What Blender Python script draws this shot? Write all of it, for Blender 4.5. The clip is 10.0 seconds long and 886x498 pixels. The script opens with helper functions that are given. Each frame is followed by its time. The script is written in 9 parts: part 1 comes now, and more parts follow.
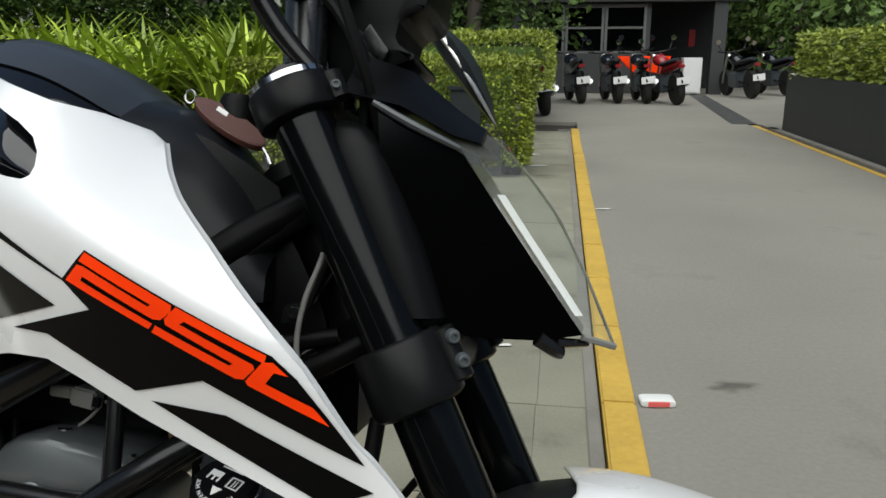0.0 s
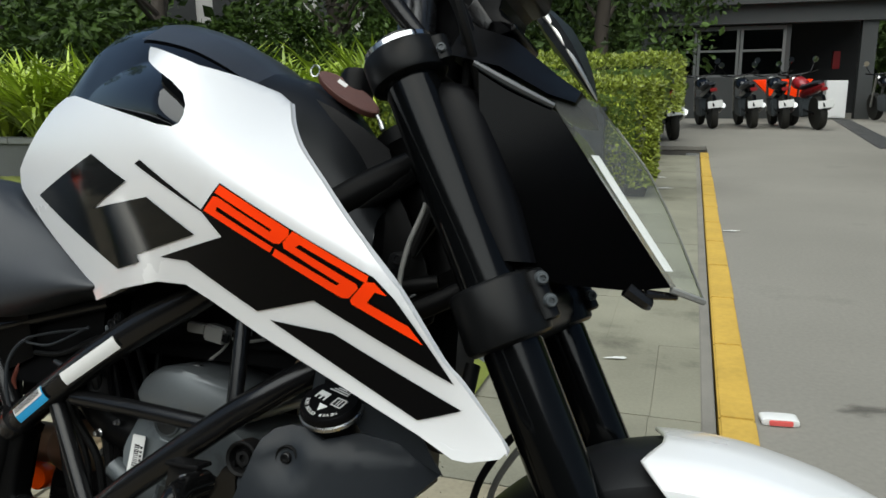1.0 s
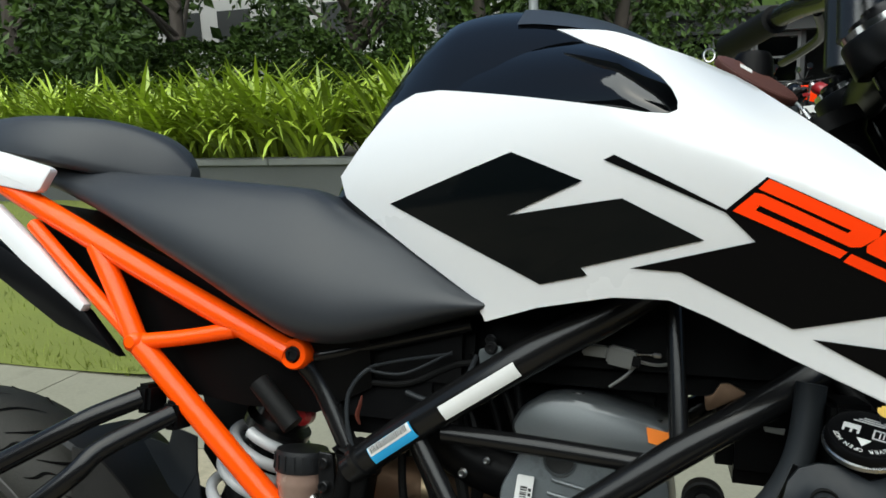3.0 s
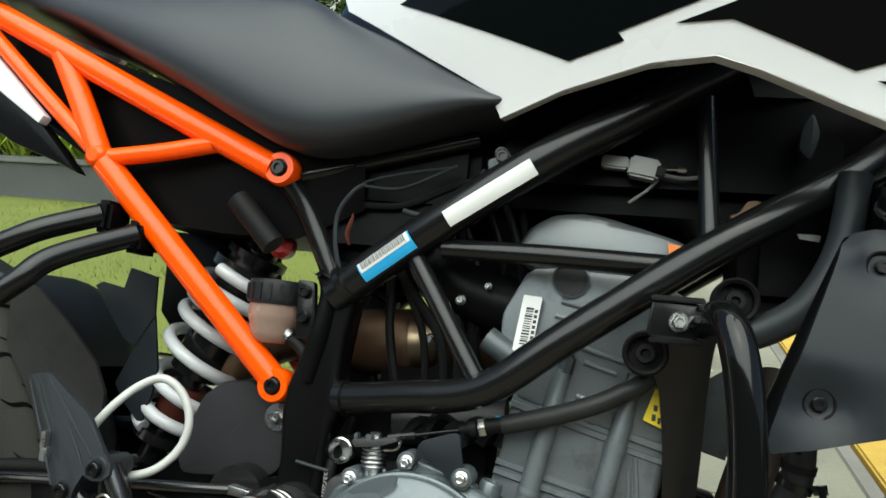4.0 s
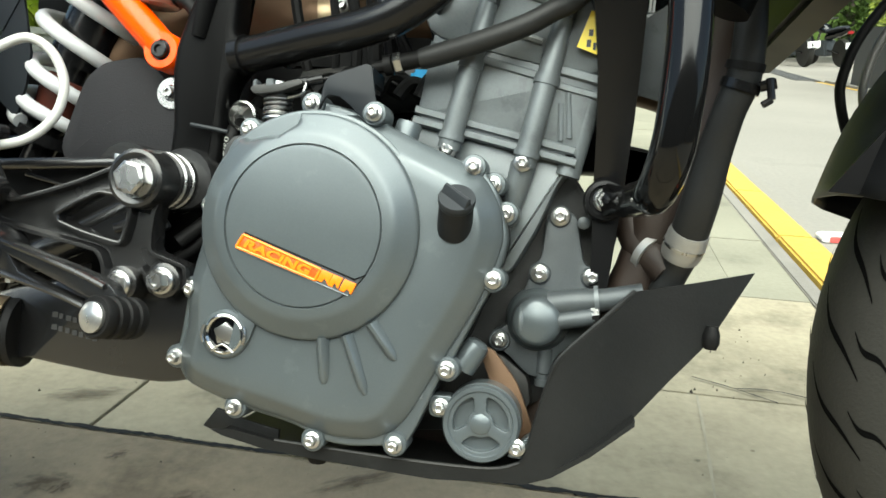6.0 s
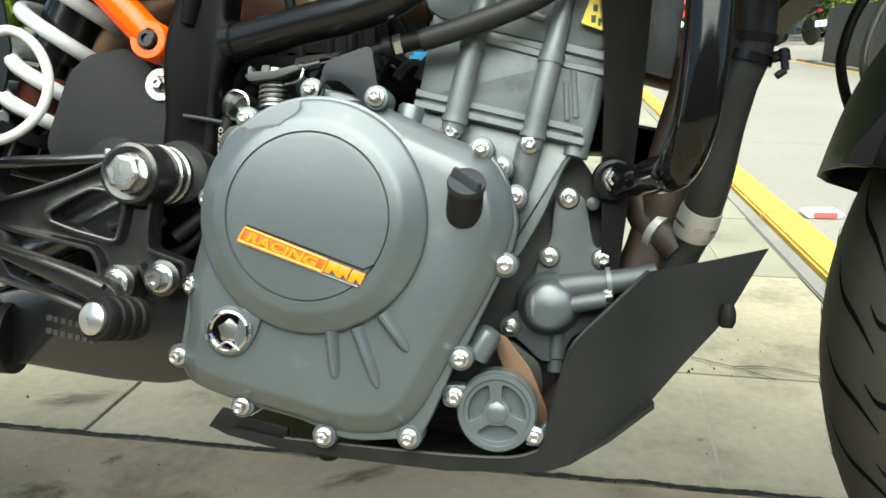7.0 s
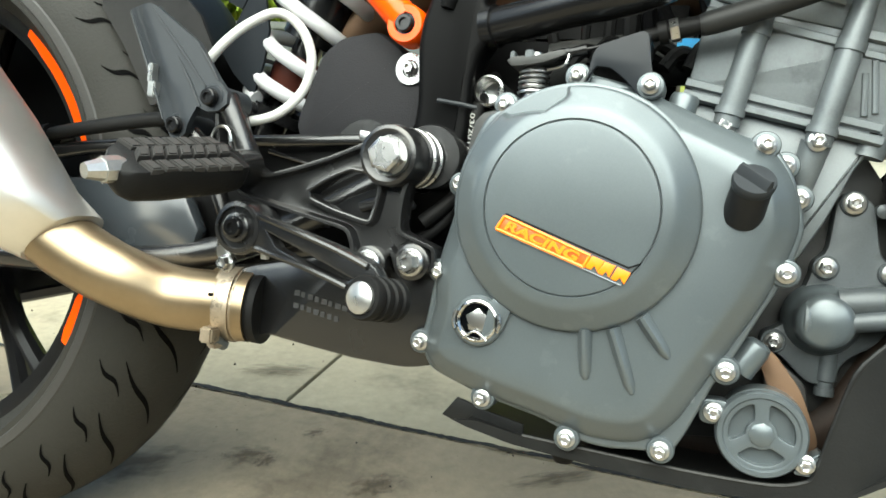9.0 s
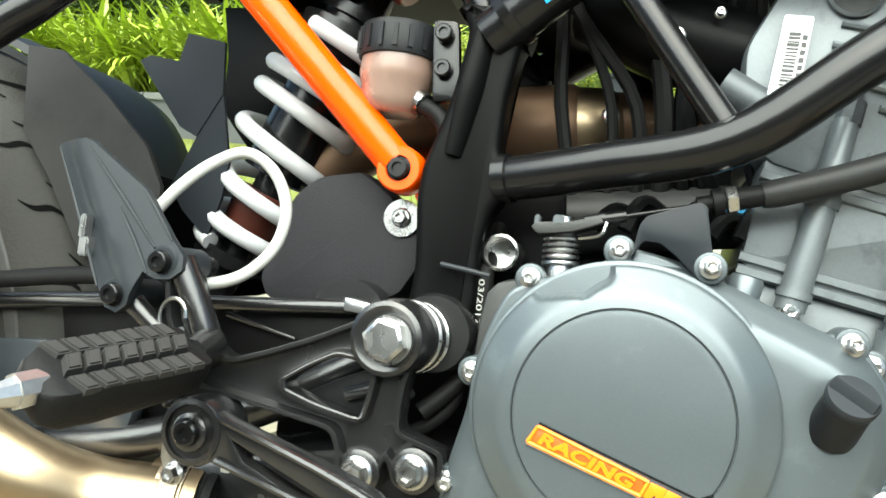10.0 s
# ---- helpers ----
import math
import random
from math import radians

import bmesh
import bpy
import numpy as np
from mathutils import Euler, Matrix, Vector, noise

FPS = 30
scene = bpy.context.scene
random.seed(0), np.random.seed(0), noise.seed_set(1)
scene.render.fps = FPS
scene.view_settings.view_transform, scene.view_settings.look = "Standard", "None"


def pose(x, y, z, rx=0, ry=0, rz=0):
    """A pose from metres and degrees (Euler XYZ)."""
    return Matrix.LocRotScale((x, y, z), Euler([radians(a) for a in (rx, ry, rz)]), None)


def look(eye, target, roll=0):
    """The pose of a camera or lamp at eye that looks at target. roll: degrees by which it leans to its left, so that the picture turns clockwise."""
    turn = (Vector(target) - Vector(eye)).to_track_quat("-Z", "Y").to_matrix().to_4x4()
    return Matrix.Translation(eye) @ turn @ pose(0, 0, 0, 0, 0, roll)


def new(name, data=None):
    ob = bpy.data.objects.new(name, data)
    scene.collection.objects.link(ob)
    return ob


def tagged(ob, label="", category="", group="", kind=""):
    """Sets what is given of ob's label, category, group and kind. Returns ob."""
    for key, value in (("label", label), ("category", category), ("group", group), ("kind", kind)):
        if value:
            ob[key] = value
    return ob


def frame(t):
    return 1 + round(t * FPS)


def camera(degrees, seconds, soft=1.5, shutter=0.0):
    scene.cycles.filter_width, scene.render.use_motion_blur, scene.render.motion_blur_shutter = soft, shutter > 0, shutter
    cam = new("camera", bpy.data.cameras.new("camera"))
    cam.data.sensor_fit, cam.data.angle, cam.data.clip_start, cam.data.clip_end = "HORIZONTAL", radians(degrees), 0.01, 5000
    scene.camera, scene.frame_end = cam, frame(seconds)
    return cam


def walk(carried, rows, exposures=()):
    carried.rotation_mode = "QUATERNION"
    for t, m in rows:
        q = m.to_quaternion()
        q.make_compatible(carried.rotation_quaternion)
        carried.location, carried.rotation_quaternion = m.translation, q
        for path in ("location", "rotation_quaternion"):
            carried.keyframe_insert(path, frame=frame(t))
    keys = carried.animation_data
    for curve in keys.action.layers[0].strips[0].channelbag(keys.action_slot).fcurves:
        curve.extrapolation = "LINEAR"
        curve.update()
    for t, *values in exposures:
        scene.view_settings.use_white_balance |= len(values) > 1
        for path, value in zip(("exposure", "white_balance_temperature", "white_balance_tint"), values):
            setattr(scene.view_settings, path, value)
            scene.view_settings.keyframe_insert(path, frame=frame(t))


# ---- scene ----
cam = camera(60.9, 10.0, soft=1.6)
PATH = [
    (0, (0.005, 0.058, 0.997), (-0.019, 1.992, 0.489), -0.1),
    (0.5, (0.041, 0.059, 0.986), (-0.106, 1.986, 0.472), -0.5),
    (1, (0.032, 0.0, 0.944), (-0.314, 1.921, 0.509), -0.8),
    (1.5, (-0.005, -0.022, 0.931), (-0.475, 1.873, 0.493), -0.1),
    (2, (-0.084, 0.006, 0.933), (-0.54, 1.903, 0.492), -3.2),
    (2.5, (-0.203, 0.02, 0.94), (-0.568, 1.935, 0.494), -3.2),
    (2.7, (-0.278, 0.023, 0.939), (-0.663, 1.94, 0.52), -3.2),
    (3.8, (-0.417, 0.033, 0.783), (-0.618, 1.992, 0.434), 2.1),
    (4, (-0.414, 0.041, 0.713), (-0.633, 2.01, 0.433), 2.2),
    (4.5, (-0.416, 0.048, 0.591), (-0.639, 2.023, 0.365), 3.5),
    (5, (-0.411, 0.07, 0.545), (-0.566, 2.02, 0.127), 1.6),
    (5.5, (-0.398, 0.077, 0.526), (-0.487, 2.0, -0.016), 2.1),
    (5.7, (-0.384, 0.072, 0.521), (-0.465, 1.993, -0.031), 2.3),
    (6.8, (-0.399, 0.077, 0.51), (-0.426, 1.992, -0.068), 0.1),
    (7, (-0.405, 0.084, 0.509), (-0.422, 1.997, -0.075), 0.3),
    (7.5, (-0.427, 0.099, 0.5), (-0.518, 2.008, -0.091), -0.1),
    (8, (-0.456, 0.095, 0.504), (-0.765, 1.984, -0.075), -0.2),
    (8.5, (-0.473, 0.089, 0.508), (-0.879, 1.954, -0.091), 0.1),
    (9, (-0.477, 0.097, 0.5), (-0.882, 1.963, -0.095), 0.6),
    (9.5, (-0.514, 0.159, 0.516), (-0.807, 2.083, 0.055), 2.3),
    (10, (-0.548, 0.195, 0.542), (-0.767, 2.141, 0.133), 2.5),
]
walk(cam, [(t, look(eye, target, roll)) for t, eye, target, roll in PATH],
     exposures=[(0, 0.62, 6300, 3), (1.5, 0.78, 6200, 1), (2.7, 0.88, 6150, 0), (4.0, 1.25, 6250, -4), (4.5, 1.87, 6450, -5), (5.0, 2.0, 6500, -4), (7.0, 2.2, 6500, -4), (9.0, 2.33, 6450, -4), (10.0, 2.5, 6400, -4)])

# world and sun: bright hazy day, light from high behind the bike and a little from the camera's side
SUN_ELEV, SUN_AZ = 60.0, 188.0
world = bpy.data.worlds.new("sky")
scene.world = world
world.use_nodes = True
wn = world.node_tree
sky = wn.nodes.new("ShaderNodeTexSky")
sky.sky_type = "NISHITA"
sky.sun_disc = False
sky.sun_elevation = radians(SUN_ELEV)
sky.sun_rotation = radians(SUN_AZ)
sky.dust_density = 3.0
wn.links.new(sky.outputs[0], wn.nodes["Background"].inputs[0])
wn.nodes["Background"].inputs[1].default_value = 0.06
sun = new("sun", bpy.data.lights.new("sun", "SUN"))
sun.data.energy = 2.9
sun.data.angle = radians(88)
sun.data.color = (1.0, 0.97, 0.93)
sd = Vector((math.sin(radians(SUN_AZ)) * math.cos(radians(SUN_ELEV)), math.cos(radians(SUN_AZ)) * math.cos(radians(SUN_ELEV)), math.sin(radians(SUN_ELEV))))
sun.matrix_world = look(tuple(sd * 30), (0, 0, 0))

# ---- materials ----


def mat(name, color, rough=0.5, metal=0.0, var=0.12, vscale=6.0, fine=0.05, fscale=140.0, bump=0.0, bscale=260.0, coat=0.0,
        per_piece=0.0, island=0.0, rough_var=0.08, tint=None, spec=0.5, blotch=None):
    """A surface: base colour with broad and fine variation, roughness variation and fine relief."""
    m = bpy.data.materials.new(name)
    m.use_nodes = True
    nt = m.node_tree
    bs = nt.nodes["Principled BSDF"]
    tc = nt.nodes.new("ShaderNodeTexCoord")
    broad = nt.nodes.new("ShaderNodeTexNoise")
    broad.inputs["Scale"].default_value = vscale
    broad.inputs["Detail"].default_value = 5
    grain = nt.nodes.new("ShaderNodeTexNoise")
    grain.inputs["Scale"].default_value = fscale
    grain.inputs["Detail"].default_value = 3
    for n in (broad, grain):
        nt.links.new(tc.outputs["Object"], n.inputs["Vector"])

    def math_node(op, a, b):
        n = nt.nodes.new("ShaderNodeMath")
        n.operation = op
        for k, v in enumerate((a, b)):
            if isinstance(v, (int, float)):
                n.inputs[k].default_value = v
            else:
                nt.links.new(v, n.inputs[k])
        return n.outputs[0]

    amount = math_node("ADD", math_node("MULTIPLY", math_node("SUBTRACT", broad.outputs[0], 0.5), 2 * var),
                       math_node("MULTIPLY", math_node("SUBTRACT", grain.outputs[0], 0.5), 2 * fine))
    if blotch:
        patch = nt.nodes.new("ShaderNodeTexNoise")
        patch.inputs["Scale"].default_value = blotch[0]
        patch.inputs["Detail"].default_value = 6
        patch.inputs["Roughness"].default_value = 0.65
        nt.links.new(tc.outputs["Object"], patch.inputs["Vector"])
        ramp = nt.nodes.new("ShaderNodeMapRange")
        for key, value in (("From Min", blotch[1]), ("From Max", blotch[2]), ("To Min", 0.0), ("To Max", blotch[3])):
            ramp.inputs[key].default_value = value
        nt.links.new(patch.outputs[0], ramp.inputs["Value"])
        amount = math_node("SUBTRACT", amount, ramp.outputs[0])
    if per_piece:
        info = nt.nodes.new("ShaderNodeObjectInfo")
        amount = math_node("ADD", amount, math_node("MULTIPLY", math_node("SUBTRACT", info.outputs["Random"], 0.5), 2 * per_piece))
    if island:
        geo = nt.nodes.new("ShaderNodeNewGeometry")
        amount = math_node("ADD", amount, math_node("MULTIPLY", math_node("SUBTRACT", geo.outputs["Random Per Island"], 0.5), 2 * island))
    mix = nt.nodes.new("ShaderNodeMix")
    mix.data_type = "RGBA"
    reach = min(0.65, 1.0 / max(color) - 1.0)
    lo = tuple(c * (1 - reach) for c in color)
    hi = tuple(min(1.0, c * (1 + reach)) for c in (tint or color))
    mix.inputs["A"].default_value = (*lo, 1)
    mix.inputs["B"].default_value = (*hi, 1)
    nt.links.new(math_node("ADD", amount, 0.5), mix.inputs["Factor"])
    nt.links.new(mix.outputs["Result"], bs.inputs["Base Color"])
    nt.links.new(math_node("ADD", math_node("MULTIPLY", math_node("SUBTRACT", broad.outputs[0], 0.5), 2 * rough_var), rough), bs.inputs["Roughness"])
    bs.inputs["Metallic"].default_value = metal
    bs.inputs["Specular IOR Level"].default_value = spec
    bs.inputs["Coat Weight"].default_value = coat
    bs.inputs["Coat Roughness"].default_value = 0.05
    if bump:
        b = nt.nodes.new("ShaderNodeBump")
        b.inputs["Strength"].default_value = bump
        b.inputs["Distance"].default_value = min(0.002, 0.35 / bscale)
        relief = nt.nodes.new("ShaderNodeTexNoise")
        relief.inputs["Scale"].default_value = bscale
        relief.inputs["Detail"].default_value = 4
        nt.links.new(tc.outputs["Object"], relief.inputs["Vector"])
        nt.links.new(relief.outputs[0], b.inputs["Height"])
        nt.links.new(b.outputs[0], bs.inputs["Normal"])
    return m


def see_through(name, color, rough, blend, haze=0.0):
    """Clear plastic or glass: part glossy, part see-through."""
    m = bpy.data.materials.new(name)
    m.use_nodes = True
    nt = m.node_tree
    nt.nodes.remove(nt.nodes["Principled BSDF"])
    clear = nt.nodes.new("ShaderNodeBsdfTransparent")
    clear.inputs[0].default_value = (*color, 1)
    shine = nt.nodes.new("ShaderNodeBsdfGlossy")
    shine.inputs["Roughness"].default_value = rough
    rim = nt.nodes.new("ShaderNodeLayerWeight")
    rim.inputs[0].default_value = blend
    mixer = nt.nodes.new("ShaderNodeMixShader")
    nt.links.new(rim.outputs["Fresnel"], mixer.inputs[0])
    nt.links.new(clear.outputs[0], mixer.inputs[1])
    nt.links.new(shine.outputs[0], mixer.inputs[2])
    # White diffuse veil: haze above zero paints a pale sheen on the lens
    milky = nt.nodes.new("ShaderNodeBsdfDiffuse")
    milky.inputs[0].default_value = (0.75, 0.77, 0.76, 1)
    veil = nt.nodes.new("ShaderNodeMixShader")
    veil.inputs[0].default_value = haze
    nt.links.new(mixer.outputs[0], veil.inputs[1])
    nt.links.new(milky.outputs[0], veil.inputs[2])
    nt.links.new(veil.outputs[0], nt.nodes["Material Output"].inputs[0])
    return m


def soft_patch(name, color, strength, scale=3.0):
    """A stain or painted shade that fades out towards a ragged edge."""
    m = mat(name, color, 0.7, var=0.25, vscale=6, spec=0.15)
    nt = m.node_tree
    bs = nt.nodes["Principled BSDF"]
    tc = nt.nodes.new("ShaderNodeTexCoord")
    far = nt.nodes.new("ShaderNodeVectorMath")
    far.operation = "LENGTH"
    nt.links.new(tc.outputs["Object"], far.inputs[0])
    rag = nt.nodes.new("ShaderNodeTexNoise")
    rag.inputs["Scale"].default_value = scale
    rag.inputs["Detail"].default_value = 6
    nt.links.new(tc.outputs["Object"], rag.inputs["Vector"])
    add = nt.nodes.new("ShaderNodeMath")
    add.operation = "MULTIPLY_ADD"
    nt.links.new(rag.outputs[0], add.inputs[0])
    add.inputs[1].default_value = 1.6
    nt.links.new(far.outputs["Value"], add.inputs[2])
    fade = nt.nodes.new("ShaderNodeMapRange")
    fade.inputs["From Min"].default_value = 0.95
    fade.inputs["From Max"].default_value = 1.45
    fade.inputs["To Min"].default_value = strength
    fade.inputs["To Max"].default_value = 0.0
    nt.links.new(add.outputs[0], fade.inputs["Value"])
    nt.links.new(fade.outputs[0], bs.inputs["Alpha"])
    return m


